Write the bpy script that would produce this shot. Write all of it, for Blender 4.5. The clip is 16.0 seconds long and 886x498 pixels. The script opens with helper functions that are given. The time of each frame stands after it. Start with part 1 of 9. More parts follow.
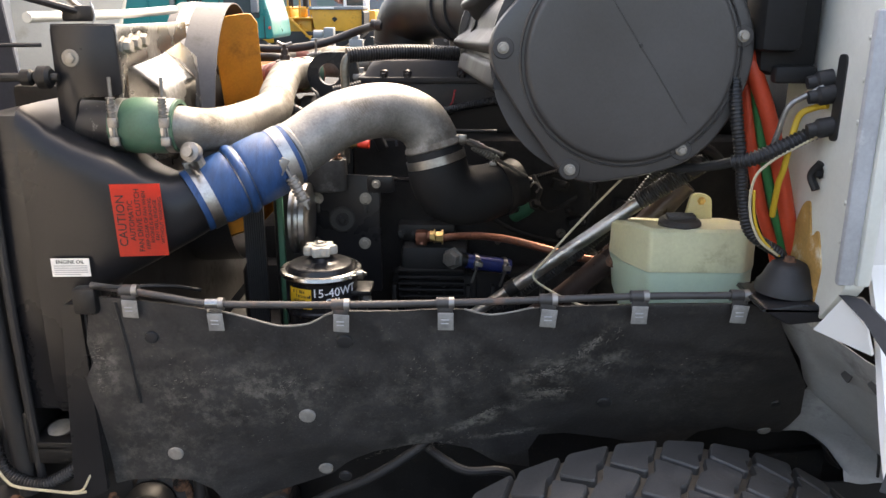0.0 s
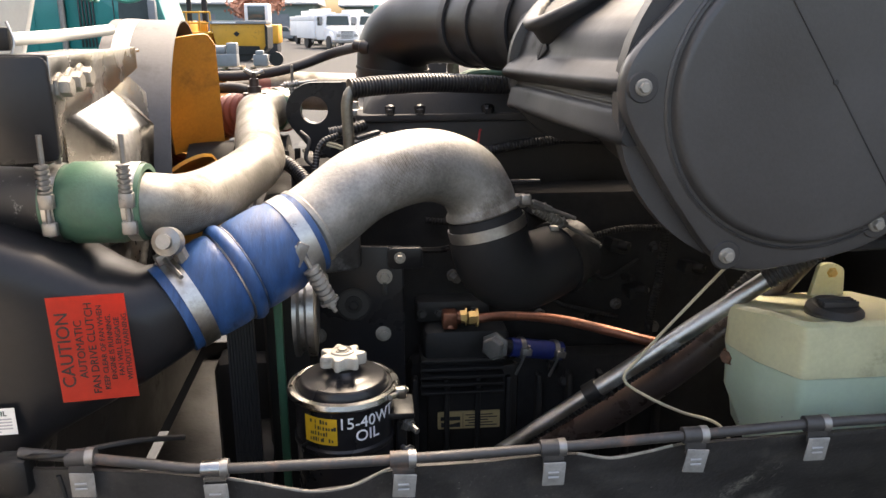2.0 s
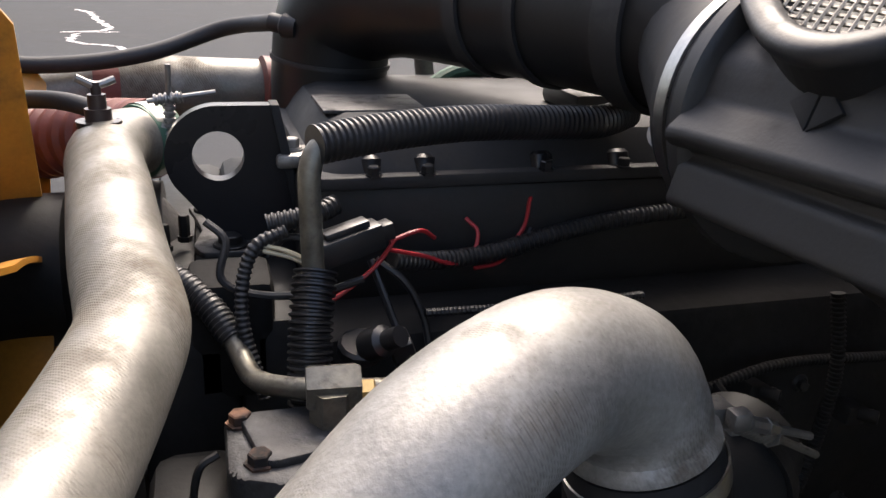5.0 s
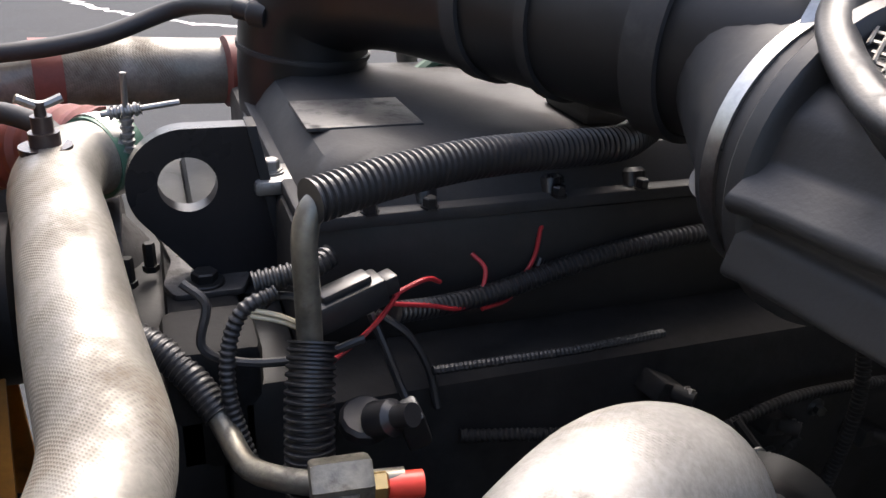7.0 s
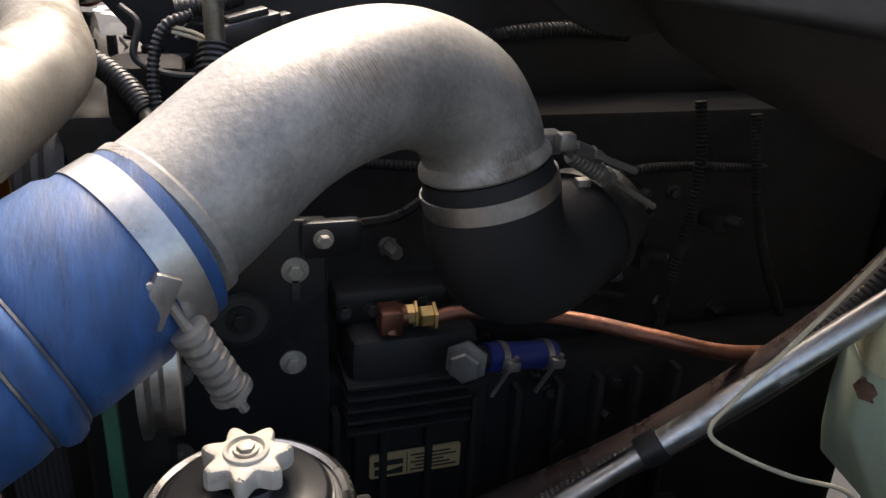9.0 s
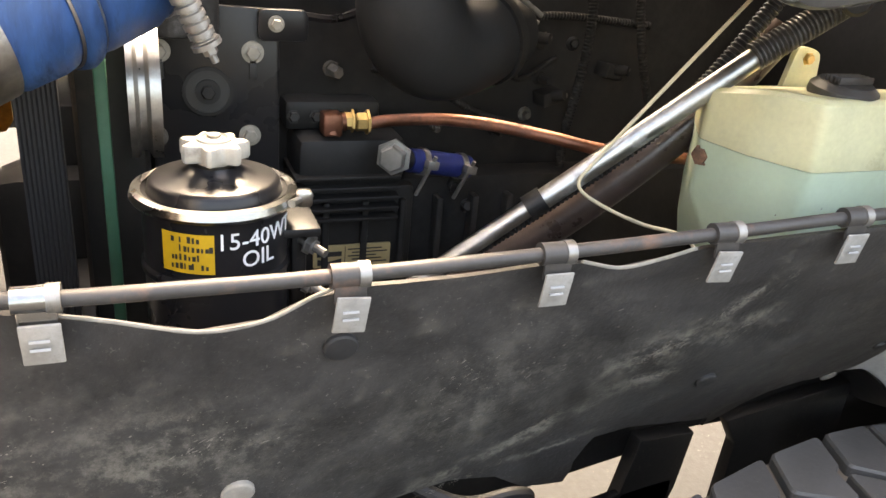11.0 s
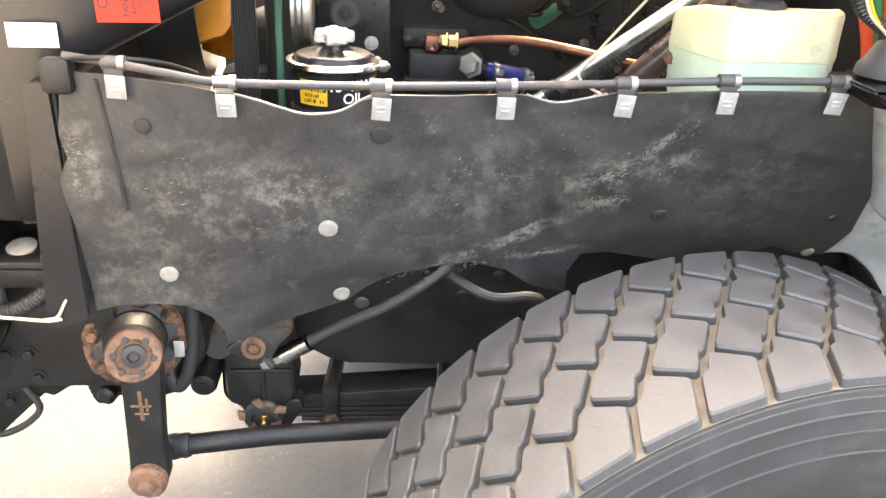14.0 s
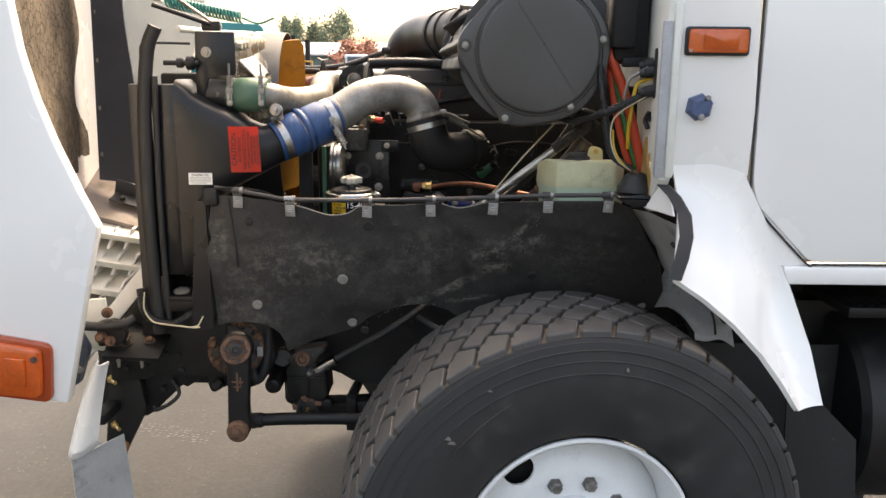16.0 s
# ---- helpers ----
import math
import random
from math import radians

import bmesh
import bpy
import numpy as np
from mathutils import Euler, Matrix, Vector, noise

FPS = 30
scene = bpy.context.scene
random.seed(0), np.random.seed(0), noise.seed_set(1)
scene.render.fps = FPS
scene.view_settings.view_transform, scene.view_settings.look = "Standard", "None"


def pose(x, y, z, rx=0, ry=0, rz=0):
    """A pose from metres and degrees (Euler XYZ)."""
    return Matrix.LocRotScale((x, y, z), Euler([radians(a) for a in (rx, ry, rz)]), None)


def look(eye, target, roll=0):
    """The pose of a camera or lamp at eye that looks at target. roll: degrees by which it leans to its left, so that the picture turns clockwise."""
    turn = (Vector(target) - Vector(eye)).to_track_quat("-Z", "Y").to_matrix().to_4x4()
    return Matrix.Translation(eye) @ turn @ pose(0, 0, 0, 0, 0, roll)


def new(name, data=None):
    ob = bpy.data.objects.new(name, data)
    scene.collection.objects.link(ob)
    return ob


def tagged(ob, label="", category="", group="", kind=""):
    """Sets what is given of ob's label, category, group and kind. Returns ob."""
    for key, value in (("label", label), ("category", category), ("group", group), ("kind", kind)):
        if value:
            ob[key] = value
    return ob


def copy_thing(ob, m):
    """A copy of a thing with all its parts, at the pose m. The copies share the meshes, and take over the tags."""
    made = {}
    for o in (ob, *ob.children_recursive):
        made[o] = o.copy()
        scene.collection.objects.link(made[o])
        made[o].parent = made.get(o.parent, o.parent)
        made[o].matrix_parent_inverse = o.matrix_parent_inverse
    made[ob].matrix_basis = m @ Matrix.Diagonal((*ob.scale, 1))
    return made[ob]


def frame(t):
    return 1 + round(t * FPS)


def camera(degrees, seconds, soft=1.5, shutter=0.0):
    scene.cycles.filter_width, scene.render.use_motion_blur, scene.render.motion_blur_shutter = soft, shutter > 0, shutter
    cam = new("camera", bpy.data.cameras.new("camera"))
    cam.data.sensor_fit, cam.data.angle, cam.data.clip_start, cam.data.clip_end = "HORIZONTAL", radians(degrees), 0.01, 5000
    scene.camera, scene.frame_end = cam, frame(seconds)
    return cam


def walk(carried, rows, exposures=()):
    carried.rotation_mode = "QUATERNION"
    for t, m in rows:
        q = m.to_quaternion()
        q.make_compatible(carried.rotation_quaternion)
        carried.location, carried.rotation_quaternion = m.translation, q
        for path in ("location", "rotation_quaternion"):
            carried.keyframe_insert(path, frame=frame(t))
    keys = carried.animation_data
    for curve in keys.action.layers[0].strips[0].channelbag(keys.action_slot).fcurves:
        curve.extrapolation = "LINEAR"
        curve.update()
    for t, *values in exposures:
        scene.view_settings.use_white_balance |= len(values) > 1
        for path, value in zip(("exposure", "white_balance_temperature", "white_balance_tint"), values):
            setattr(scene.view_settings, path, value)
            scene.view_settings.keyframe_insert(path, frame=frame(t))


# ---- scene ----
from mathutils import geometry
cam = camera(58.3, 16.0)
PATH = [
    (0, (0.048, 0.034, 1.761), (-0.003, 1.947, 1.18), -0.0),
    (0.5, (0.027, 0.131, 1.766), (0.0, 2.046, 1.19), -0.1),
    (1, (-0.024, 0.235, 1.763), (-0.011, 2.151, 1.189), -0.1),
    (1.5, (-0.12, 0.344, 1.767), (-0.024, 2.261, 1.206), -0.1),
    (2, (-0.173, 0.438, 1.769), (0.004, 2.353, 1.219), -0.1),
    (2.5, (-0.196, 0.55, 1.758), (0.031, 2.462, 1.219), 0.2),
    (3, (-0.213, 0.682, 1.764), (0.053, 2.589, 1.222), 0.6),
    (3.5, (-0.222, 0.795, 1.777), (0.068, 2.697, 1.229), 1.0),
    (4, (-0.242, 0.893, 1.78), (0.115, 2.786, 1.24), 1.9),
    (4.5, (-0.288, 1.019, 1.811), (0.215, 2.849, 1.181), 2.4),
    (5, (-0.283, 1.144, 1.808), (0.266, 2.939, 1.118), 2.5),
    (7.3, (-0.296, 1.267, 1.871), (0.354, 2.955, 1.017), 3.3),
    (7.5, (-0.287, 1.236, 1.844), (0.342, 2.938, 1.003), 3.3),
    (8, (-0.254, 1.154, 1.785), (0.341, 2.861, 0.929), 3.5),
    (8.2, (-0.24, 1.116, 1.765), (0.353, 2.827, 0.915), 3.5),
    (10.5, (-0.251, 0.771, 1.594), (0.374, 2.534, 0.884), 3.5),
    (11, (-0.279, 0.715, 1.563), (0.415, 2.406, 0.751), 5.5),
    (11.5, (-0.283, 0.699, 1.52), (0.389, 2.34, 0.596), 7.4),
    (12, (-0.302, 0.697, 1.487), (0.332, 2.295, 0.465), 9.2),
    (12.5, (-0.306, 0.688, 1.467), (0.293, 2.242, 0.359), 10.7),
    (13, (-0.276, 0.602, 1.479), (0.276, 2.158, 0.351), 10.1),
    (13.5, (-0.203, 0.397, 1.513), (0.158, 2.093, 0.517), 6.5),
    (14, (-0.157, 0.172, 1.558), (0.023, 1.978, 0.718), 2.8),
    (14.5, (-0.12, -0.095, 1.621), (0.0, 1.763, 0.891), 1.5),
    (15, (-0.043, -0.337, 1.642), (0.025, 1.561, 1.016), 0.8),
    (15.5, (0.047, -0.602, 1.641), (0.056, 1.332, 1.132), 0.9),
    (16, (0.098, -0.833, 1.631), (0.056, 1.12, 1.203), 0.6),
]
LIGHT = [(0, 2.65, 7700), (1.5, 2.6, 7800), (2.5, 2.2, 7800), (3.5, 1.8, 7600), (4.5, 1.72, 7100), (5, 1.65, 6700), (7.5, 1.95, 6400), (8.2, 1.6, 6450), (10.5, 3.4, 8900), (11, 3.75, 9000), (11.5, 3.9, 9200), (12.5, 4.6, 9300), (13, 5.1, 9300), (13.5, 5.2, 9300), (14, 4.7, 8900), (14.5, 4.3, 8500), (15.2, 3.0, 8800), (15.6, 2.75, 8700), (16, 2.4, 8600)]
walk(cam, [(t, look(eye, target, roll)) for t, eye, target, roll in PATH], [(t, e, k, 12) for t, e, k in LIGHT])


# ---- light ----
SUN_AZ, SUN_EL = radians(21.0), radians(54.0)   # azimuth from +y towards +x
world = bpy.data.worlds.new("sky")
scene.world = world
world.use_nodes = True
nt = world.node_tree
bg = nt.nodes["Background"]
sky = nt.nodes.new("ShaderNodeTexSky")
sky.sky_type, sky.sun_disc = "NISHITA", False
sky.sun_elevation, sky.sun_rotation = SUN_EL, SUN_AZ
sky.air_density, sky.dust_density, sky.ozone_density = 1.0, 6.0, 1.0
nt.links.new(sky.outputs[0], bg.inputs[0])
bg.inputs[1].default_value = 0.15
sun = new("sun", bpy.data.lights.new("sun", "SUN"))
sun.data.energy, sun.data.angle, sun.data.color = 0.85, radians(8), (1.0, 0.96, 0.90)
sd = Vector((math.sin(SUN_AZ) * math.cos(SUN_EL), math.cos(SUN_AZ) * math.cos(SUN_EL), math.sin(SUN_EL)))
sun.matrix_world = look(sd * 20, (0, 0, 0))


# ---- materials ----
def mat(name, base, rough=0.5, metal=0.0, vary=0.25, scale=9.0, bump=0.15, fine=160.0, dirt=None, dirt_amt=0.5, dirt_scale=6.0,
        streak=(1, 1, 1), island=0.0, coat=0.0, sss=0.0, spec=0.5, specks=None, knurl=0.0, cracks=0.0, zones=(), dust=(0.12, 0.11, 0.09)):
    m = bpy.data.materials.new(name)
    m.use_nodes = True
    n, l = m.node_tree.nodes, m.node_tree.links
    b = n["Principled BSDF"]
    tc = n.new("ShaderNodeTexCoord")
    mp = n.new("ShaderNodeMapping")
    mp.inputs["Scale"].default_value = streak
    l.new(tc.outputs["Object"], mp.inputs[0])

    def noise_tex(sc, det=5.0, rg=0.6):
        t = n.new("ShaderNodeTexNoise")
        t.inputs["Scale"].default_value, t.inputs["Detail"].default_value, t.inputs["Roughness"].default_value = sc, det, rg
        l.new(mp.outputs[0], t.inputs["Vector"])
        return t

    big, small = noise_tex(scale), noise_tex(fine, 3.0)
    mixn = n.new("ShaderNodeMath")
    mixn.operation = "MULTIPLY_ADD"
    l.new(small.outputs[0], mixn.inputs[0])
    mixn.inputs[1].default_value = 0.4
    l.new(big.outputs[0], mixn.inputs[2])
    ramp = n.new("ShaderNodeMapRange")
    ramp.inputs[1].default_value, ramp.inputs[2].default_value = 0.4, 1.0
    ramp.inputs[3].default_value, ramp.inputs[4].default_value = 1 - vary, 1 + vary
    l.new(mixn.outputs[0], ramp.inputs[0])
    hsv = n.new("ShaderNodeHueSaturation")
    hsv.inputs["Color"].default_value = (*base, 1)
    l.new(ramp.outputs[0], hsv.inputs["Value"])
    col = hsv.outputs[0]
    if island:
        info = n.new("ShaderNodeObjectInfo")
        r2 = n.new("ShaderNodeMapRange")
        r2.inputs[3].default_value, r2.inputs[4].default_value = 1 - island, 1 + island
        l.new(info.outputs["Random"], r2.inputs[0])
        h2 = n.new("ShaderNodeHueSaturation")
        l.new(col, h2.inputs["Color"])
        l.new(r2.outputs[0], h2.inputs["Value"])
        col = h2.outputs[0]
    rr = n.new("ShaderNodeMapRange")
    rr.inputs[1].default_value, rr.inputs[2].default_value = 0.3, 0.7
    rr.inputs[3].default_value, rr.inputs[4].default_value = max(rough - 0.1, 0.02), min(rough + 0.12, 1)
    l.new(big.outputs[0], rr.inputs[0])
    rough_out = rr.outputs[0]
    if dirt:
        dn = noise_tex(dirt_scale, 9.0, 0.7)
        dr = n.new("ShaderNodeMapRange")
        dr.inputs[1].default_value, dr.inputs[2].default_value = 0.68 - 0.3 * dirt_amt, 0.82 - 0.25 * dirt_amt
        l.new(dn.outputs[0], dr.inputs[0])
        mx = n.new("ShaderNodeMix")
        mx.data_type = "RGBA"
        l.new(dr.outputs[0], mx.inputs[0])
        l.new(col, mx.inputs[6])
        mx.inputs[7].default_value = (*dirt, 1)
        col = mx.outputs[2]
        ra = n.new("ShaderNodeMath")
        ra.operation, ra.use_clamp = "MULTIPLY_ADD", True
        l.new(dr.outputs[0], ra.inputs[0])
        ra.inputs[1].default_value = 0.4
        l.new(rough_out, ra.inputs[2])
        rough_out = ra.outputs[0]
        if metal:
            me = n.new("ShaderNodeMapRange")
            me.inputs[3].default_value, me.inputs[4].default_value = metal, 0.1
            l.new(dr.outputs[0], me.inputs[0])
            l.new(me.outputs[0], b.inputs["Metallic"])
    if specks:
        sn = noise_tex(fine * 1.3, 6.0, 0.75)
        sr = n.new("ShaderNodeMapRange")
        sr.inputs[1].default_value, sr.inputs[2].default_value, sr.inputs[4].default_value = 0.60, 0.70, 0.75
        l.new(sn.outputs[0], sr.inputs[0])
        mask = noise_tex(4.0, 4.0)
        mr = n.new("ShaderNodeMapRange")
        mr.inputs[1].default_value, mr.inputs[2].default_value = 0.42, 0.62
        l.new(mask.outputs[0], mr.inputs[0])
        mm = n.new("ShaderNodeMath")
        mm.operation = "MULTIPLY"
        l.new(sr.outputs[0], mm.inputs[0])
        l.new(mr.outputs[0], mm.inputs[1])
        sx = n.new("ShaderNodeMix")
        sx.data_type = "RGBA"
        l.new(mm.outputs[0], sx.inputs[0])
        l.new(col, sx.inputs[6])
        sx.inputs[7].default_value = (*specks, 1)
        col = sx.outputs[2]
    height = mixn.outputs[0]
    if cracks:
        vo = n.new("ShaderNodeTexVoronoi")
        vo.feature = "DISTANCE_TO_EDGE"
        vo.inputs["Scale"].default_value = cracks
        wob = n.new("ShaderNodeMix")
        wob.data_type = "VECTOR"
        wob.inputs[0].default_value = 0.12
        l.new(mp.outputs[0], wob.inputs[4])
        l.new(big.outputs[1], wob.inputs[5])
        l.new(wob.outputs[1], vo.inputs["Vector"])
        cr = n.new("ShaderNodeMapRange")
        cr.inputs[1].default_value, cr.inputs[2].default_value = 0.0, 0.06
        l.new(vo.outputs[0], cr.inputs[0])
        cx = n.new("ShaderNodeMix")
        cx.data_type = "RGBA"
        l.new(cr.outputs[0], cx.inputs[0])
        cx.inputs[6].default_value = (0.02, 0.015, 0.01, 1)
        l.new(col, cx.inputs[7])
        col = cx.outputs[2]
        ha = n.new("ShaderNodeMath")
        l.new(height, ha.inputs[0])
        l.new(cr.outputs[0], ha.inputs[1])
        height = ha.outputs[0]
    if knurl:
        waves = []
        for turn in ((0.5, 0.3, 0.75), (-0.5, -0.3, -0.8)):
            wm = n.new("ShaderNodeMapping")
            wm.inputs["Rotation"].default_value = turn
            l.new(tc.outputs["Object"], wm.inputs[0])
            wv = n.new("ShaderNodeTexWave")
            wv.inputs["Scale"].default_value, wv.inputs["Distortion"].default_value, wv.inputs["Detail"].default_value = knurl, 0.6, 1.0
            l.new(wm.outputs[0], wv.inputs["Vector"])
            waves.append(wv.outputs[1])
        both = n.new("ShaderNodeMath")
        both.operation = "MULTIPLY"
        l.new(waves[0], both.inputs[0])
        l.new(waves[1], both.inputs[1])
        km = noise_tex(9.0, 3.0)
        kr = n.new("ShaderNodeMapRange")
        kr.inputs[1].default_value, kr.inputs[2].default_value, kr.inputs[4].default_value = 0.46, 0.62, 0.75
        l.new(km.outputs[0], kr.inputs[0])
        weave = n.new("ShaderNodeMath")
        weave.operation = "MULTIPLY"
        l.new(both.outputs[0], weave.inputs[0])
        l.new(kr.outputs[0], weave.inputs[1])
        kx = n.new("ShaderNodeMix")
        kx.data_type = "RGBA"
        kf = n.new("ShaderNodeMath")
        kf.operation = "MULTIPLY"
        l.new(weave.outputs[0], kf.inputs[0])
        kf.inputs[1].default_value = 0.5
        l.new(kf.outputs[0], kx.inputs[0])
        l.new(col, kx.inputs[6])
        kx.inputs[7].default_value = (0.055, 0.05, 0.042, 1)
        col = kx.outputs[2]
        ad = n.new("ShaderNodeMath")
        ad.operation = "MULTIPLY_ADD"
        l.new(weave.outputs[0], ad.inputs[0])
        ad.inputs[1].default_value = -0.5
        l.new(height, ad.inputs[2])
        height = ad.outputs[0]
    if zones:
        total = None
        for zx, zz, rx, rz, amt, *lean in zones:
            zm = n.new("ShaderNodeMapping")
            zm.vector_type = "TEXTURE"
            zm.inputs["Location"].default_value = (zx, 0, zz)
            zm.inputs["Scale"].default_value = (rx, 10, rz)
            zm.inputs["Rotation"].default_value = (0, -lean[0] if lean else 0, 0)
            l.new(tc.outputs["Object"], zm.inputs[0])
            ln = n.new("ShaderNodeVectorMath")
            ln.operation = "LENGTH"
            l.new(zm.outputs[0], ln.inputs[0])
            zr = n.new("ShaderNodeMapRange")
            zr.interpolation_type = "SMOOTHSTEP"
            zr.inputs[1].default_value, zr.inputs[2].default_value, zr.inputs[3].default_value, zr.inputs[4].default_value = 0.1, 1.0, amt, 0.0
            l.new(ln.outputs["Value"], zr.inputs[0])
            if total is None:
                total = zr.outputs[0]
            else:
                zs = n.new("ShaderNodeMath")
                l.new(total, zs.inputs[0])
                l.new(zr.outputs[0], zs.inputs[1])
                total = zs.outputs[0]
        gn = noise_tex(34.0, 12.0, 0.78)
        gr2 = n.new("ShaderNodeMapRange")
        gr2.inputs[1].default_value, gr2.inputs[2].default_value, gr2.inputs[3].default_value = 0.47, 0.64, 0.04
        l.new(gn.outputs[0], gr2.inputs[0])
        zf = n.new("ShaderNodeMath")
        zf.operation, zf.use_clamp = "MULTIPLY", True
        l.new(total, zf.inputs[0])
        l.new(gr2.outputs[0], zf.inputs[1])
        zx2 = n.new("ShaderNodeMix")
        zx2.data_type = "RGBA"
        l.new(zf.outputs[0], zx2.inputs[0])
        l.new(col, zx2.inputs[6])
        zx2.inputs[7].default_value = (*dust, 1)
        col = zx2.outputs[2]
    l.new(col, b.inputs["Base Color"])
    l.new(rough_out, b.inputs["Roughness"])
    if not (dirt and metal):
        b.inputs["Metallic"].default_value = metal
    b.inputs["Specular IOR Level"].default_value = spec
    b.inputs["Coat Weight"].default_value = coat
    b.inputs["Coat Roughness"].default_value = 0.15
    if sss:
        b.inputs["Subsurface Weight"].default_value = sss
        b.inputs["Subsurface Radius"].default_value = (0.03, 0.03, 0.02)
        b.inputs["Subsurface Scale"].default_value = 0.6
    if bump:
        bp = n.new("ShaderNodeBump")
        bp.inputs["Strength"].default_value, bp.inputs["Distance"].default_value = bump, 0.002
        l.new(height, bp.inputs["Height"])
        l.new(bp.outputs[0], b.inputs["Normal"])
    return m


M = {}
M["asphalt"] = mat("asphalt", (0.0365, 0.038, 0.0395), 0.9, vary=0.45, scale=1.2, fine=45, bump=1.0, dirt=(0.064, 0.0635, 0.062), dirt_amt=0.5, dirt_scale=0.8, specks=(0.19, 0.187, 0.178), spec=0.2)
M["paint_line"] = mat("paint_line", (0.62, 0.6, 0.56), 0.8, vary=0.3, scale=4, fine=30, dirt=(0.16, 0.15, 0.14), dirt_amt=0.7, dirt_scale=7)
M["rubber_sheet"] = mat("rubber_sheet", (0.029, 0.0277, 0.0272), 0.55, vary=0.5, scale=16, fine=170, bump=0.8, dirt=(0.07, 0.065, 0.056), dirt_amt=0.42, dirt_scale=30, spec=0.4, specks=(0.19, 0.178, 0.155), dust=(0.14, 0.133, 0.115),
                      zones=((-0.38, -0.16, 0.20, 0.12, 0.6), (-0.25, -0.17, 0.14, 0.10, 0.7), (0.19, -0.135, 0.11, 0.055, 1.1, 0.35), (0.20, -0.185, 0.07, 0.03, 1.3, 0.1), (0.262, -0.07, 0.085, 0.022, 1.6, 0.85), (0.29, -0.11, 0.09, 0.04, 0.9, 0.8), (0.10, -0.235, 0.11, 0.022, 1.2, 0.5), (0.13, -0.285, 0.09, 0.014, 1.5, 0.12),
                             (-0.02, -0.29, 0.2, 0.022, 1.0, 0.4), (0.0, -0.16, 0.25, 0.13, 0.45, 0.6), (-0.48, -0.3, 0.2, 0.2, 0.5), (0.45, -0.2, 0.2, 0.2, 0.35), (-0.545, -0.1, 0.04, 0.09, 1.2)))
M["rubber"] = mat("rubber", (0.016, 0.016, 0.017), 0.6, vary=0.3, bump=0.2, dirt=(0.07, 0.065, 0.06), dirt_amt=0.25)
M["tyre"] = mat("tyre", (0.023, 0.0225, 0.0225), 0.7, vary=0.3, scale=14, fine=220, bump=0.25, dirt=(0.06, 0.056, 0.05), dirt_amt=0.5, dirt_scale=7)
M["tread"] = mat("tread", (0.047, 0.0462, 0.0452), 0.58, vary=0.3, scale=20, fine=200, bump=0.4, dirt=(0.085, 0.08, 0.071), dirt_amt=0.42, dirt_scale=17, island=0.12, specks=(0.17, 0.16, 0.14))
M["groove"] = mat("groove", (0.105, 0.086, 0.064), 0.95, vary=0.35, scale=25, dirt=(0.08, 0.063, 0.047), dirt_amt=0.4, dirt_scale=20)
M["black_paint"] = mat("black_paint", (0.012, 0.012, 0.0135), 0.3, vary=0.25, scale=5, bump=0.06, dirt=(0.035, 0.033, 0.032), dirt_amt=0.12, dirt_scale=9, spec=0.3)
M["black_plastic"] = mat("black_plastic", (0.038, 0.035, 0.0335), 0.5, vary=0.3, scale=6, bump=0.3, fine=300, dirt=(0.075, 0.067, 0.06), dirt_amt=0.32, dirt_scale=5)
M["engine_black"] = mat("engine_black", (0.018, 0.0175, 0.017), 0.55, vary=0.4, bump=0.4, fine=90, dirt=(0.040, 0.034, 0.029), dirt_amt=0.3, dirt_scale=14, spec=0.25)
M["frame_black"] = mat("frame_black", (0.0095, 0.0095, 0.0098), 0.48, vary=0.45, scale=16, bump=0.5, fine=110, dirt=(0.045, 0.034, 0.026), dirt_amt=0.26, dirt_scale=22, spec=0.35, specks=(0.09, 0.075, 0.06))
M["bronze_grey"] = mat("bronze_grey", (0.17, 0.16, 0.132), 0.42, metal=0.75, vary=0.35, scale=40, bump=0.25, dirt=(0.055, 0.048, 0.038), dirt_amt=0.5, dirt_scale=45)
M["cast_head"] = mat("cast_head", (0.042, 0.042, 0.043), 0.55, metal=0.3, vary=0.5, scale=50, bump=0.8, fine=120, dirt=(0.14, 0.14, 0.14), dirt_amt=0.4, dirt_scale=45)
M["rust_patchy"] = mat("rust_patchy", (0.16, 0.08, 0.045), 0.8, vary=0.5, scale=40, bump=0.6, dirt=(0.014, 0.012, 0.011), dirt_amt=0.95, dirt_scale=32)
M["rust_ring"] = mat("rust_ring", (0.135, 0.070, 0.042), 0.8, vary=0.5, scale=40, bump=0.6, dirt=(0.035, 0.026, 0.022), dirt_amt=0.5, dirt_scale=45)
M["rust_orange"] = mat("rust_orange", (0.30, 0.115, 0.035), 0.85, vary=0.5, scale=30, bump=0.4, dirt=(0.08, 0.05, 0.03), dirt_amt=0.5, dirt_scale=30)
M["latch_blue"] = mat("latch_blue", (0.03, 0.04, 0.055), 0.35, vary=0.3, dirt=(0.12, 0.13, 0.14), dirt_amt=0.25, dirt_scale=20)
M["rust"] = mat("rust", (0.17, 0.085, 0.05), 0.85, vary=0.5, scale=30, bump=0.6, dirt=(0.02, 0.018, 0.017), dirt_amt=0.85, dirt_scale=25)
M["cast_alu"] = mat("cast_alu", (0.265, 0.255, 0.235), 0.5, metal=0.45, vary=0.5, scale=11, fine=230, bump=0.5, dirt=(0.125, 0.106, 0.083), dirt_amt=0.66, dirt_scale=9, specks=(0.04, 0.032, 0.024), knurl=135)
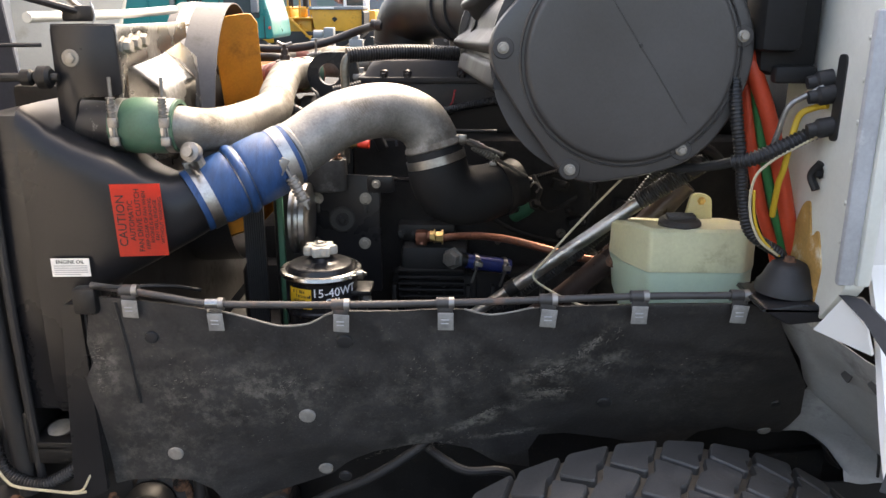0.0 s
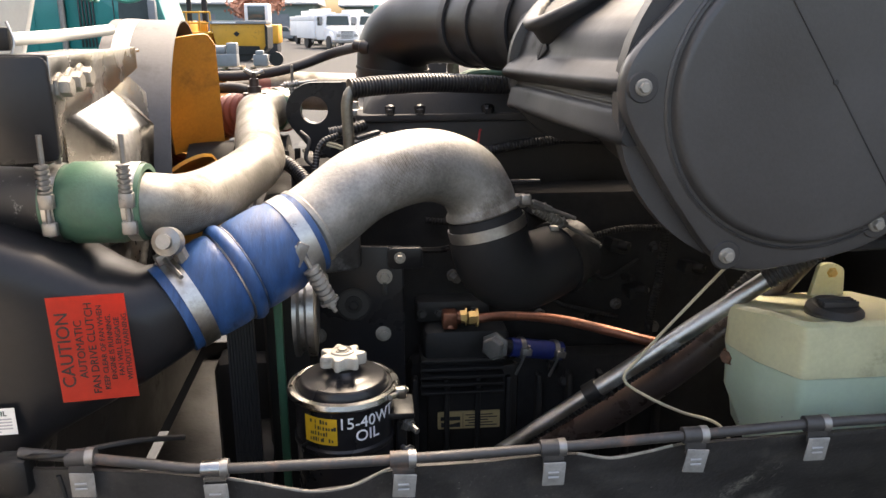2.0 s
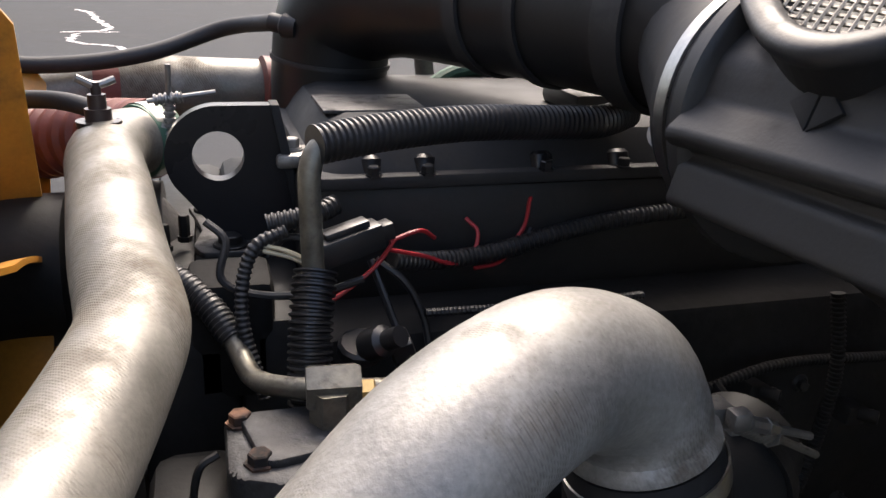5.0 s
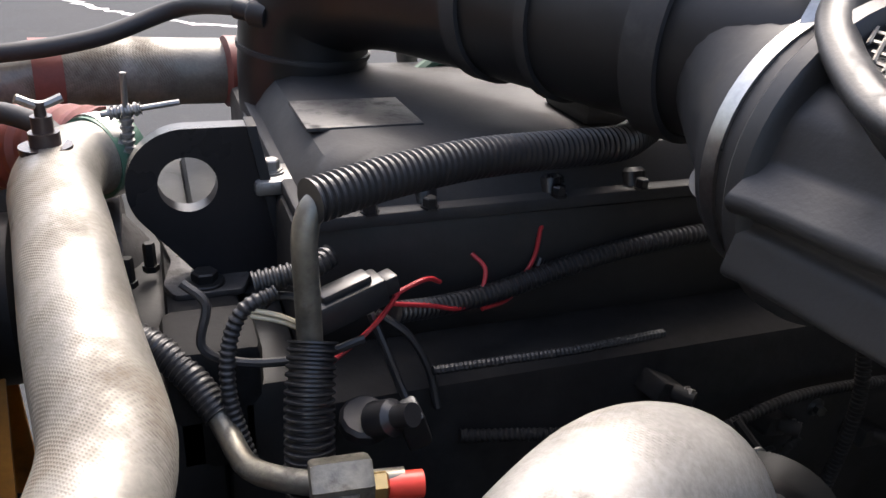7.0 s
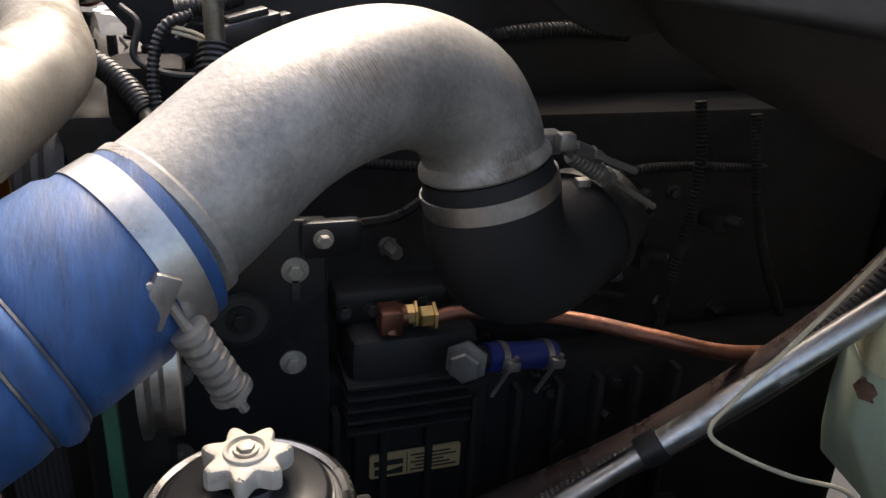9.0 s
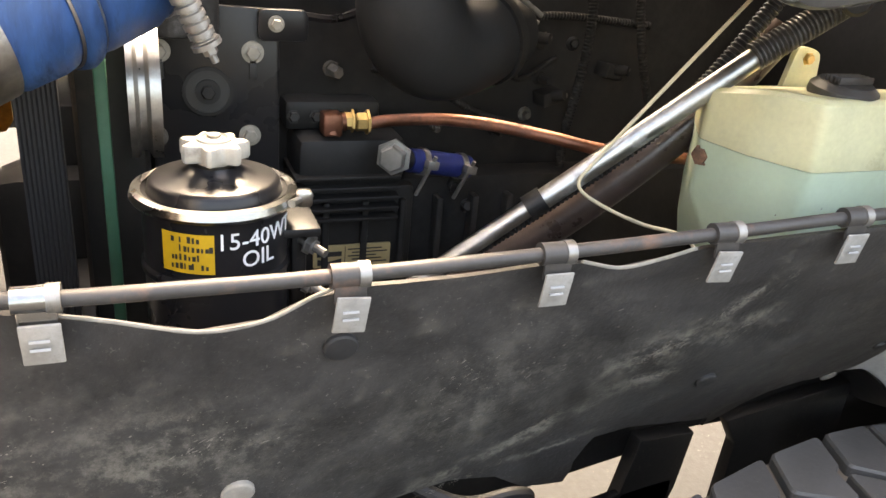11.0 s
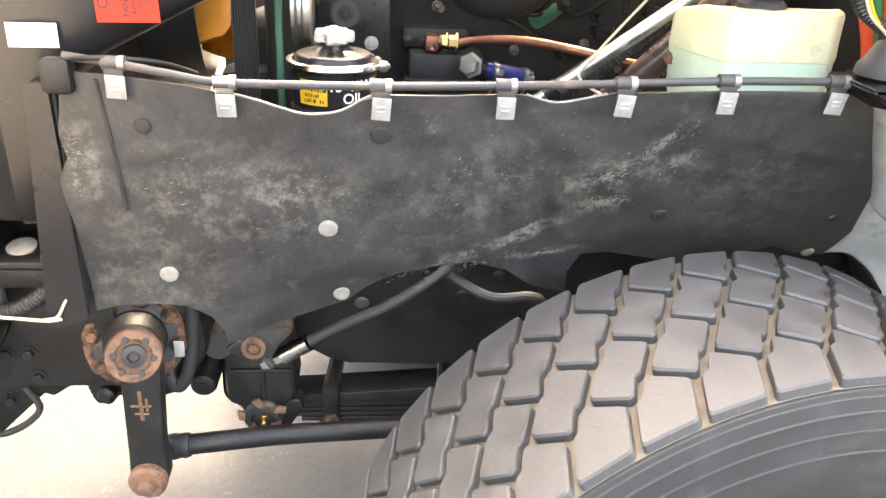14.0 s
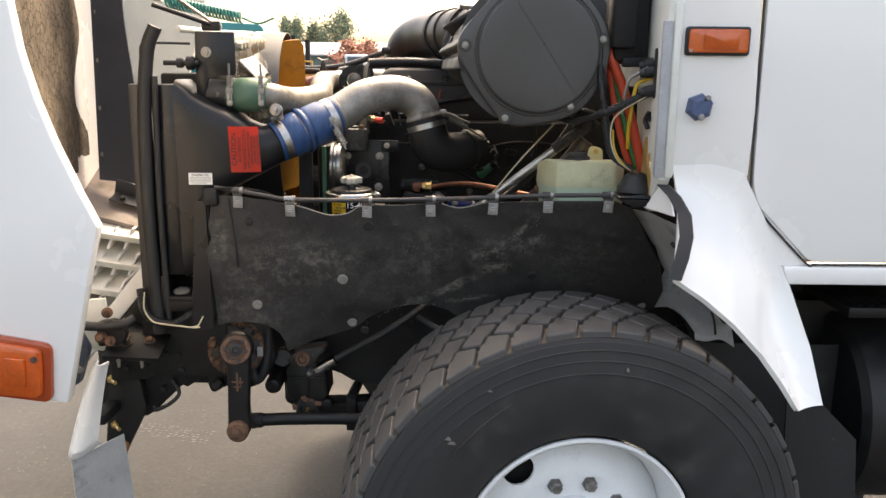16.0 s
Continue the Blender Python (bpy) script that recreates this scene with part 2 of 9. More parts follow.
M["coolant_alu"] = mat("coolant_alu", (0.21, 0.198, 0.172), 0.46, metal=0.5, vary=0.45, scale=11, fine=230, bump=0.4, dirt=(0.115, 0.096, 0.07), dirt_amt=0.62, dirt_scale=9, specks=(0.04, 0.032, 0.024), knurl=135)
M["steel"] = mat("steel", (0.40, 0.395, 0.38), 0.36, metal=1.0, vary=0.3, scale=20, bump=0.12, dirt=(0.2, 0.19, 0.175), dirt_amt=0.35, dirt_scale=25)
M["zinc"] = mat("zinc", (0.26, 0.252, 0.24), 0.42, metal=0.85, vary=0.3, bump=0.2, dirt=(0.09, 0.077, 0.063), dirt_amt=0.45, dirt_scale=40)
M["bright_alu"] = mat("bright_alu", (0.30, 0.298, 0.29), 0.24, metal=1.0, vary=0.35, bump=0.25, dirt=(0.10, 0.096, 0.088), dirt_amt=0.42, dirt_scale=9)
M["grey_shroud"] = mat("grey_shroud", (0.060, 0.061, 0.065), 0.55, metal=0.25, vary=0.35, scale=6, bump=0.15, dirt=(0.042, 0.04, 0.04), dirt_amt=0.45)
M["amber_ring"] = mat("amber_ring", (0.46, 0.20, 0.022), 0.5, vary=0.3, scale=7, bump=0.12, dirt=(0.16, 0.07, 0.018), dirt_amt=0.45, dirt_scale=6, sss=0.08)
M["blue_hose"] = mat("blue_hose", (0.010, 0.050, 0.150), 0.5, vary=0.45, scale=20, fine=70, bump=0.3, streak=(5, 1.2, 1.2), dirt=(0.012, 0.028, 0.07), dirt_amt=0.4, dirt_scale=16, specks=(0.06, 0.11, 0.19))
M["green_hose"] = mat("green_hose", (0.048, 0.115, 0.075), 0.5, vary=0.3, bump=0.3, fine=250, dirt=(0.09, 0.115, 0.095), dirt_amt=0.4, dirt_scale=20)
M["red_hose"] = mat("red_hose", (0.16, 0.045, 0.035), 0.55, vary=0.3, bump=0.3)
M["white_paint"] = mat("white_paint", (0.84, 0.825, 0.795), 0.22, vary=0.004, scale=2, bump=0.02, coat=0.5)
M["white_rim"] = mat("white_rim", (0.72, 0.73, 0.73), 0.35, vary=0.08, scale=6, bump=0.05, dirt=(0.42, 0.40, 0.36), dirt_amt=0.12)
M["white_jamb"] = mat("white_jamb", (0.66, 0.66, 0.60), 0.5, vary=0.1, bump=0.1, dirt=(0.42, 0.38, 0.28), dirt_amt=0.2)
M["rust_stain"] = mat("rust_stain", (0.42, 0.24, 0.07), 0.7, vary=0.4, scale=25, bump=0.2, dirt=(0.66, 0.6, 0.45), dirt_amt=0.45, dirt_scale=25)
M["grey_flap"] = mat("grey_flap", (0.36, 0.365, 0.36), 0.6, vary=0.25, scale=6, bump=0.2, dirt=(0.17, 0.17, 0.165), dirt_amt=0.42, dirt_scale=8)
M["seal_grey"] = mat("seal_grey", (0.36, 0.365, 0.375), 0.6, vary=0.25, scale=14, dirt=(0.6, 0.6, 0.58), dirt_amt=0.42, dirt_scale=12)
M["white_tab"] = mat("white_tab", (0.240, 0.234, 0.220), 0.65, vary=0.35, scale=60, bump=0.15, dirt=(0.16, 0.15, 0.135), dirt_amt=0.35, dirt_scale=60)
M["red_label"] = mat("red_label", (0.72, 0.055, 0.03), 0.4, vary=0.12, scale=20, bump=0.15)
M["white_label"] = mat("white_label", (0.72, 0.72, 0.7), 0.4, vary=0.05)
M["ink"] = mat("ink", (0.02, 0.02, 0.02), 0.5, vary=0.1, bump=0)
M["white_ink"] = mat("white_ink", (0.8, 0.8, 0.8), 0.5, vary=0.1, bump=0)
M["yellow_tag"] = mat("yellow_tag", (0.6, 0.36, 0.02), 0.5, vary=0.2)
M["gold_plate"] = mat("gold_plate", (0.5, 0.39, 0.2), 0.45, metal=0.2, vary=0.2)
M["amber_lens"] = mat("amber_lens", (0.55, 0.085, 0.009), 0.12, vary=0.2, scale=40, bump=0.15, coat=0.6, sss=0.2)
M["amber_dark"] = mat("amber_dark", (0.34, 0.045, 0.008), 0.2, vary=0.15, coat=0.5)
M["blue_plastic"] = mat("blue_plastic", (0.05, 0.08, 0.16), 0.4, vary=0.2)
M["reservoir"] = mat("reservoir", (0.55, 0.535, 0.345), 0.4, vary=0.2, scale=7, bump=0.12, sss=0.35, dirt=(0.28, 0.25, 0.14), dirt_amt=0.3, dirt_scale=8)
M["coolant"] = mat("coolant", (0.46, 0.56, 0.43), 0.38, vary=0.1, scale=7, bump=0.1, sss=0.35)
M["orange_hose"] = mat("orange_hose", (0.55, 0.06, 0.022), 0.45, vary=0.2, dirt=(0.25, 0.04, 0.02), dirt_amt=0.25, dirt_scale=15)
M["green_wire"] = mat("green_wire", (0.02, 0.17, 0.05), 0.45, vary=0.2)
M["yellow_wire"] = mat("yellow_wire", (0.6, 0.38, 0.03), 0.45, vary=0.15)
M["cream_wire"] = mat("cream_wire", (0.5, 0.43, 0.29), 0.5, vary=0.2)
M["red_wire"] = mat("red_wire", (0.34, 0.02, 0.025), 0.4, vary=0.15)
M["loom"] = mat("loom", (0.014, 0.014, 0.015), 0.4, vary=0.3, bump=0.1)
M["copper"] = mat("copper", (0.20, 0.085, 0.055), 0.45, metal=0.85, vary=0.45, scale=30, bump=0.2, dirt=(0.05, 0.03, 0.024), dirt_amt=0.4, dirt_scale=18)
M["brass"] = mat("brass", (0.6, 0.42, 0.18), 0.35, metal=1.0, vary=0.2)
M["brown_pipe"] = mat("brown_pipe", (0.045, 0.031, 0.027), 0.3, vary=0.4, scale=20, dirt=(0.36, 0.32, 0.29), dirt_amt=0.14, dirt_scale=26)
M["green_belt"] = mat("green_belt", (0.03, 0.12, 0.07), 0.5, vary=0.2)
M["belt"] = mat("belt", (0.03, 0.03, 0.032), 0.6, vary=0.3, streak=(40, 40, 1))
M["insulation"] = mat("insulation", (0.115, 0.087, 0.058), 0.9, vary=0.55, scale=9, fine=60, bump=0.9, dirt=(0.042, 0.031, 0.02), dirt_amt=0.6, dirt_scale=5, cracks=27)
M["pink_base"] = mat("pink_base", (0.21, 0.175, 0.155), 0.6, vary=0.3, scale=7, dirt=(0.12, 0.1, 0.085), dirt_amt=0.5)
M["teal_paint"] = mat("teal_paint", (0.0, 0.19, 0.18), 0.35, vary=0.12, scale=1.5, coat=0.3)
M["yellow_paint"] = mat("yellow_paint", (0.55, 0.27, 0.02), 0.5, vary=0.2, scale=2, dirt=(0.16, 0.1, 0.04), dirt_amt=0.3, dirt_scale=2)
M["dark_glass"] = mat("dark_glass", (0.05, 0.07, 0.075), 0.08, vary=0.1, bump=0)
M["far_white"] = mat("far_white", (0.75, 0.75, 0.75), 0.4, vary=0.08, scale=2)
M["far_grey"] = mat("far_grey", (0.2, 0.21, 0.22), 0.6, vary=0.2, scale=2)
M["roof_grey"] = mat("roof_grey", (0.45, 0.46, 0.46), 0.7, vary=0.1, scale=1)
M["wall_green"] = mat("wall_green", (0.16, 0.22, 0.2), 0.7, vary=0.1, scale=1)
# leaf colours are paled to carry the haze of the distance
M["leaf_red"] = mat("leaf_red", (0.34, 0.16, 0.11), 0.8, vary=0.4, scale=2)
M["leaf_green"] = mat("leaf_green", (0.11, 0.145, 0.095), 0.8, vary=0.4, scale=2)
M["flap_blue"] = mat("flap_blue", (0.055, 0.06, 0.075), 0.6, vary=0.3, scale=6, dirt=(0.13, 0.12, 0.1), dirt_amt=0.3)
M["cast_grey"] = mat("cast_grey", (0.045, 0.043, 0.042), 0.5, metal=0.2, vary=0.45, scale=30, bump=0.6, dirt=(0.02, 0.018, 0.016), dirt_amt=0.5, dirt_scale=30)
M["knob_cream"] = mat("knob_cream", (0.40, 0.375, 0.325), 0.5, vary=0.25, bump=0.25, dirt=(0.22, 0.2, 0.17), dirt_amt=0.35, dirt_scale=40)
M["scuff_grey"] = mat("scuff_grey", (0.16, 0.148, 0.13), 0.8, vary=0.4, scale=60)
M["bark"] = mat("bark", (0.08, 0.06, 0.045), 0.9)
M["wood"] = mat("wood", (0.25, 0.19, 0.12), 0.8, vary=0.3)

M["cover_black"] = mat("cover_black", (0.026, 0.026, 0.027), 0.62, vary=0.3, bump=0.25, fine=200, dirt=(0.05, 0.047, 0.043), dirt_amt=0.3, spec=0.2)
M["rail_steel"] = mat("rail_steel", (0.036, 0.034, 0.033), 0.5, vary=0.35, scale=30, bump=0.2, dirt=(0.15, 0.088, 0.062), dirt_amt=0.4, dirt_scale=16)
M["stain"] = mat("stain", (0.085, 0.084, 0.081), 0.9, vary=0.4, scale=9, fine=60, bump=0.6, dirt=(0.05, 0.05, 0.05), dirt_amt=0.7, dirt_scale=30)
M["deep_black"] = mat("deep_black", (0.016, 0.016, 0.0165), 0.6, vary=0.3, bump=0.2, spec=0.2)
M["dull_bolt"] = mat("dull_bolt", (0.30, 0.28, 0.245), 0.5, metal=0.5, vary=0.3, scale=60, bump=0.2, dirt=(0.14, 0.12, 0.1), dirt_amt=0.35, dirt_scale=60)
M["flaking"] = mat("flaking", (0.018, 0.018, 0.019), 0.5, vary=0.3, scale=12, fine=40, bump=0.5, dirt=(0.45, 0.44, 0.42), dirt_amt=0.3, dirt_scale=55)
M["cover_plastic"] = mat("cover_plastic", (0.052, 0.049, 0.047), 0.36, vary=0.25, scale=5, bump=0.2, fine=280, dirt=(0.08, 0.072, 0.066), dirt_amt=0.35, dirt_scale=4)
M["duct_black"] = mat("duct_black", (0.011, 0.011, 0.0115), 0.42, vary=0.3, scale=5, bump=0.15, fine=120, dirt=(0.03, 0.028, 0.026), dirt_amt=0.2, dirt_scale=9, spec=0.4)
M["fastener_grey"] = mat("fastener_grey", (0.223, 0.212, 0.191), 0.8, vary=0.3, scale=60, bump=0.2, dirt=(0.2, 0.18, 0.15), dirt_amt=0.4, dirt_scale=50)
M["rust_black"] = mat("rust_black", (0.018, 0.017, 0.016), 0.6, vary=0.4, scale=20, bump=0.5, dirt=(0.21, 0.1, 0.05), dirt_amt=0.42, dirt_scale=22)
M["shell_plastic"] = mat("shell_plastic", (0.021, 0.0215, 0.0225), 0.5, vary=0.25, scale=7, bump=0.22, fine=300, dirt=(0.034, 0.0335, 0.033), dirt_amt=0.3, dirt_scale=12, spec=0.4)
M["teal_hose"] = mat("teal_hose", (0.02, 0.20, 0.17), 0.4, vary=0.15)
M["block_black"] = mat("block_black", (0.017, 0.0165, 0.016), 0.7, vary=0.5, scale=18, bump=0.6, fine=70, dirt=(0.03, 0.027, 0.024), dirt_amt=0.3, dirt_scale=16, spec=0.1)
M["grime_bolt"] = mat("grime_bolt", (0.13, 0.12, 0.105), 0.5, metal=0.4, vary=0.4, scale=60, bump=0.2, dirt=(0.04, 0.035, 0.03), dirt_amt=0.4, dirt_scale=60)
M["navy_hose"] = mat("navy_hose", (0.008, 0.018, 0.11), 0.4, vary=0.3, scale=20, bump=0.2, dirt=(0.01, 0.012, 0.03), dirt_amt=0.35, dirt_scale=20)
M["speckled_rubber"] = mat("speckled_rubber", (0.012, 0.012, 0.0125), 0.65, vary=0.4, scale=14, fine=45, bump=0.4, dirt=(0.03, 0.028, 0.026), dirt_amt=0.3, specks=(0.16, 0.15, 0.14))
# ---- building helpers ----
ORIGIN = {}


def thing(name, at, label, category, group="", kind="", m=None):
    """An Empty at the base of a thing."""
    ob = new(name)
    ob.empty_display_size = 0.05
    ob.matrix_world = m if m else Matrix.Translation(at)
    ORIGIN[ob] = Vector((0, 0, 0)) if m else Vector(at)
    return tagged(ob, label, category, group, kind)


def part(name, bm, material, parent, label="", smooth=35, kind=""):
    """One mesh under a thing or under a part; the bmesh is in the world unless the thing has a turned frame."""
    base = ORIGIN[parent]
    bmesh.ops.translate(bm, verts=bm.verts, vec=-base)
    me = bpy.data.meshes.new(name)
    for f in bm.faces:
        f.smooth = smooth > 0
    if smooth > 0:
        lim = radians(smooth)
        for e in bm.edges:
            if len(e.link_faces) == 2 and e.calc_face_angle(0) > lim:
                e.smooth = False
    bm.to_mesh(me)
    bm.free()
    me.materials.append(M[material])
    ob = new(name, me)
    ob.parent = parent
    ORIGIN[ob] = base
    return tagged(ob, label, kind=kind)


def single(name, bm, material, label, category, group="", kind="", smooth=35):
    """A thing of one mesh."""
    c = Vector((0, 0, 0))
    for v in bm.verts:
        c += v.co
    c /= max(len(bm.verts), 1)
    bmesh.ops.translate(bm, verts=bm.verts, vec=-c)
    me = bpy.data.meshes.new(name)
    for f in bm.faces:
        f.smooth = smooth > 0
    if smooth > 0:
        for e in bm.edges:
            if len(e.link_faces) == 2 and e.calc_face_angle(0) > radians(smooth):
                e.smooth = False
    bm.to_mesh(me)
    bm.free()
    me.materials.append(M[material])
    ob = new(name, me)
    ob.location = c
    return tagged(ob, label, category, group, kind)


def join(*bms):
    out = bmesh.new()
    for b in bms:
        me = bpy.data.meshes.new("t")
        b.to_mesh(me)
        b.free()
        out.from_mesh(me)
        bpy.data.meshes.remove(me)
    return out


def moved(bm, m):
    bmesh.ops.transform(bm, matrix=m, verts=bm.verts)
    return bm


def box(x0, x1, y0, y1, z0, z1, bevel=0.004, seg=2):
    bm = bmesh.new()
    bmesh.ops.create_cube(bm, size=1)
    moved(bm, Matrix.Translation(((x0 + x1) / 2, (y0 + y1) / 2, (z0 + z1) / 2)) @ Matrix.Diagonal((abs(x1 - x0), abs(y1 - y0), abs(z1 - z0), 1)))
    if bevel:
        bmesh.ops.bevel(bm, geom=list(bm.edges), offset=bevel, segments=seg, affect="EDGES", profile=0.5)
    return bm


def spline(pts, per=8):
    """A smooth line through the points."""
    p = [Vector(q) for q in pts]
    if len(p) < 3:
        return [p[0].lerp(p[-1], i / per) for i in range(per + 1)]
    p = [2 * p[0] - p[1]] + p + [2 * p[-1] - p[-2]]
    out = []
    for i in range(1, len(p) - 2):
        a, b, c, d = p[i - 1:i + 3]
        for k in range(per):
            t = k / per
            out.append(0.5 * (2 * b + (c - a) * t + (2 * a - 5 * b + 4 * c - d) * t * t + (3 * b - a - 3 * c + d) * t ** 3))
    out.append(p[-2])
    return out


def sweep(line, radius, seg=16, caps=True):
    """A round tube along a line of points; radius is a number or a function of the way along, 0 to 1."""
    bm = bmesh.new()
    n = len(line)
    rad = radius if callable(radius) else (lambda t: radius)
    tan = [(line[min(i + 1, n - 1)] - line[max(i - 1, 0)]).normalized() for i in range(n)]
    up = Vector((0, 0, 1)) if abs(tan[0].z) < 0.9 else Vector((1, 0, 0))
    side = tan[0].cross(up).normalized()
    rings = []
    for i in range(n):
        side = (side - tan[i] * side.dot(tan[i])).normalized()
        other = tan[i].cross(side)
        r = rad(i / (n - 1))
        rings.append([bm.verts.new(line[i] + r * (math.cos(a) * side + math.sin(a) * other)) for a in (2 * math.pi * k / seg for k in range(seg))])
    for a, b in zip(rings, rings[1:]):
        for k in range(seg):
            bm.faces.new((a[k], a[(k + 1) % seg], b[(k + 1) % seg], b[k]))
    if caps:
        bm.faces.new(rings[0][::-1])
        bm.faces.new(rings[-1])
    bmesh.ops.recalc_face_normals(bm, faces=bm.faces)
    return bm


def tube(pts, r, seg=14, per=8):
    return sweep(spline(pts, per), r, seg)


def loom(pts, r, pitch=0.005, seg=14, depth=0.16):
    """Corrugated conduit."""
    raw = spline(pts, 12)
    length = sum((a - b).length for a, b in zip(raw, raw[1:]))
    cells = max(int(length / pitch), 4)
    cum = [0]
    for a, b in zip(raw, raw[1:]):
        cum.append(cum[-1] + (a - b).length)
    line, j = [], 0
    total = cells * 4
    for i in range(total + 1):
        d = length * i / total
        while j < len(raw) - 2 and cum[j + 1] < d:
            j += 1
        line.append(raw[j].lerp(raw[j + 1], (d - cum[j]) / max(cum[j + 1] - cum[j], 1e-9)))
    return sweep(line, lambda t: r * (1 - depth * (round(t * total) % 4 >= 2)), seg)


def lathe(profile, at, axis, seg=32, close=False):
    """Turns (along, radius) pairs round an axis from a point."""
    ax = Vector(axis).normalized()
    q = Vector((0, 0, 1)).rotation_difference(ax).to_matrix()
    bm = bmesh.new()
    rings = []
    for d, r in profile:
        if r < 1e-6:
            rings.append([bm.verts.new(Vector(at) + ax * d)])
        else:
            rings.append([bm.verts.new(Vector(at) + q @ Vector((r * math.cos(a), r * math.sin(a), d))) for a in (2 * math.pi * k / seg for k in range(seg))])
    pairs = list(zip(rings, rings[1:])) + ([(rings[-1], rings[0])] if close else [])
    for a, b in pairs:
        for k in range(seg):
            k2 = (k + 1) % seg
            if len(a) == 1 and len(b) == 1:
                continue
            if len(a) == 1:
                bm.faces.new((a[0], b[k2], b[k]))
            elif len(b) == 1:
                bm.faces.new((a[k], a[k2], b[0]))
            else:
                bm.faces.new((a[k], a[k2], b[k2], b[k]))
    bmesh.ops.recalc_face_normals(bm, faces=bm.faces)
    return bm


def disc(at, axis, r, h, bevel=0.0, seg=24):
    """A short cylinder from a point along an axis."""
    b = bevel
    return lathe([(0, 0), (0, r), (h - b, r), (h, r - b), (h, 0)] if b else [(0, 0), (0, r), (h, r), (h, 0)], at, axis, seg)


def hexhead(at, axis, r, h):
    return lathe([(0, 0), (0, r * 1.35), (h * 0.2, r * 1.35), (h * 0.2, r), (h * 0.9, r), (h, r * 0.85), (h, 0)], at, axis, 6)


def prism(poly, a, b, axis="y", bevel=0.0, seg=2):
    """A flat outline drawn out from a to b along an axis. Outline in (x, z) for y, (y, z) for x, (x, y) for z."""
    def put(p, d):
        return {"y": (p[0], d, p[1]), "x": (d, p[0], p[1]), "z": (p[0], p[1], d)}[axis]
    bm = bmesh.new()
    lo, hi = [bm.verts.new(put(p, a)) for p in poly], [bm.verts.new(put(p, b)) for p in poly]
    n = len(poly)
    bm.faces.new(lo)
    bm.faces.new(hi[::-1])
    for i in range(n):
        bm.faces.new((lo[i], hi[i], hi[(i + 1) % n], lo[(i + 1) % n]))
    bmesh.ops.recalc_face_normals(bm, faces=bm.faces)
    if bevel:
        bmesh.ops.bevel(bm, geom=list(bm.edges), offset=bevel, segments=seg, affect="EDGES", profile=0.5)
    return bm


def loft(rings, caps=True):
    bm = bmesh.new()
    vs = [[bm.verts.new(p) for p in r] for r in rings]
    n = len(vs[0])
    for a, b in zip(vs, vs[1:]):
        for k in range(n):
            bm.faces.new((a[k], a[(k + 1) % n], b[(k + 1) % n], b[k]))
    if caps:
        bm.faces.new(vs[0][::-1])
        bm.faces.new(vs[-1])
    bmesh.ops.recalc_face_normals(bm, faces=bm.faces)
    return bm


def rounded(poly, r, n=4):
    """An outline with its corners rounded."""
    out = []
    k = len(poly)
    for i in range(k):
        p, a, b = Vector(poly[i]), Vector(poly[i - 1]), Vector(poly[(i + 1) % k])
        d = min(r, (a - p).length * 0.45, (b - p).length * 0.45)
        s, e = p + (a - p).normalized() * d, p + (b - p).normalized() * d
        for j in range(n + 1):
            t = j / n
            out.append(tuple((1 - t) ** 2 * s + 2 * t * (1 - t) * p + t * t * e))
    return out


def sheet(fn, nu, nv, thick):
    """A bent sheet: fn(u, v) gives a place; it gets a thickness along its normals."""
    bm = bmesh.new()
    g = [[bm.verts.new(fn(i / nu, j / nv)) for j in range(nv + 1)] for i in range(nu + 1)]
    for i in range(nu):
        for j in range(nv):
            bm.faces.new((g[i][j], g[i + 1][j], g[i + 1][j + 1], g[i][j + 1]))
    bm.normal_update()
    bmesh.ops.solidify(bm, geom=list(bm.faces), thickness=thick)
    bmesh.ops.recalc_face_normals(bm, faces=bm.faces)
    return bm


def thickened(bm, vec):
    """Gives a sheet a thickness along one direction."""
    edge = [e for e in bm.edges if len(e.link_faces) == 1]
    faces = bm.faces[:]
    back = {v: bm.verts.new(v.co + vec) for v in bm.verts[:]}
    for f in faces:
        bm.faces.new([back[v] for v in reversed(f.verts)])
    for e in edge:
        a, c = e.verts
        bm.faces.new((a, c, back[c], back[a]))
    bmesh.ops.recalc_face_normals(bm, faces=bm.faces)
    return bm


def letters(text, size, m, depth=0.0004):
    """Lettering in the built-in font, centred, as a bmesh."""
    cu = bpy.data.curves.new("letters", "FONT")
    cu.body, cu.size, cu.extrude, cu.align_x, cu.align_y, cu.resolution_u = text, size, depth, "CENTER", "CENTER", 3
    ob = new("letters", cu)
    bpy.context.view_layer.update()
    me = bpy.data.meshes.new_from_object(ob)
    bpy.data.objects.remove(ob)
    bpy.data.curves.remove(cu)
    bm = bmesh.new()
    bm.from_mesh(me)
    bpy.data.meshes.remove(me)
    return moved(bm, m)


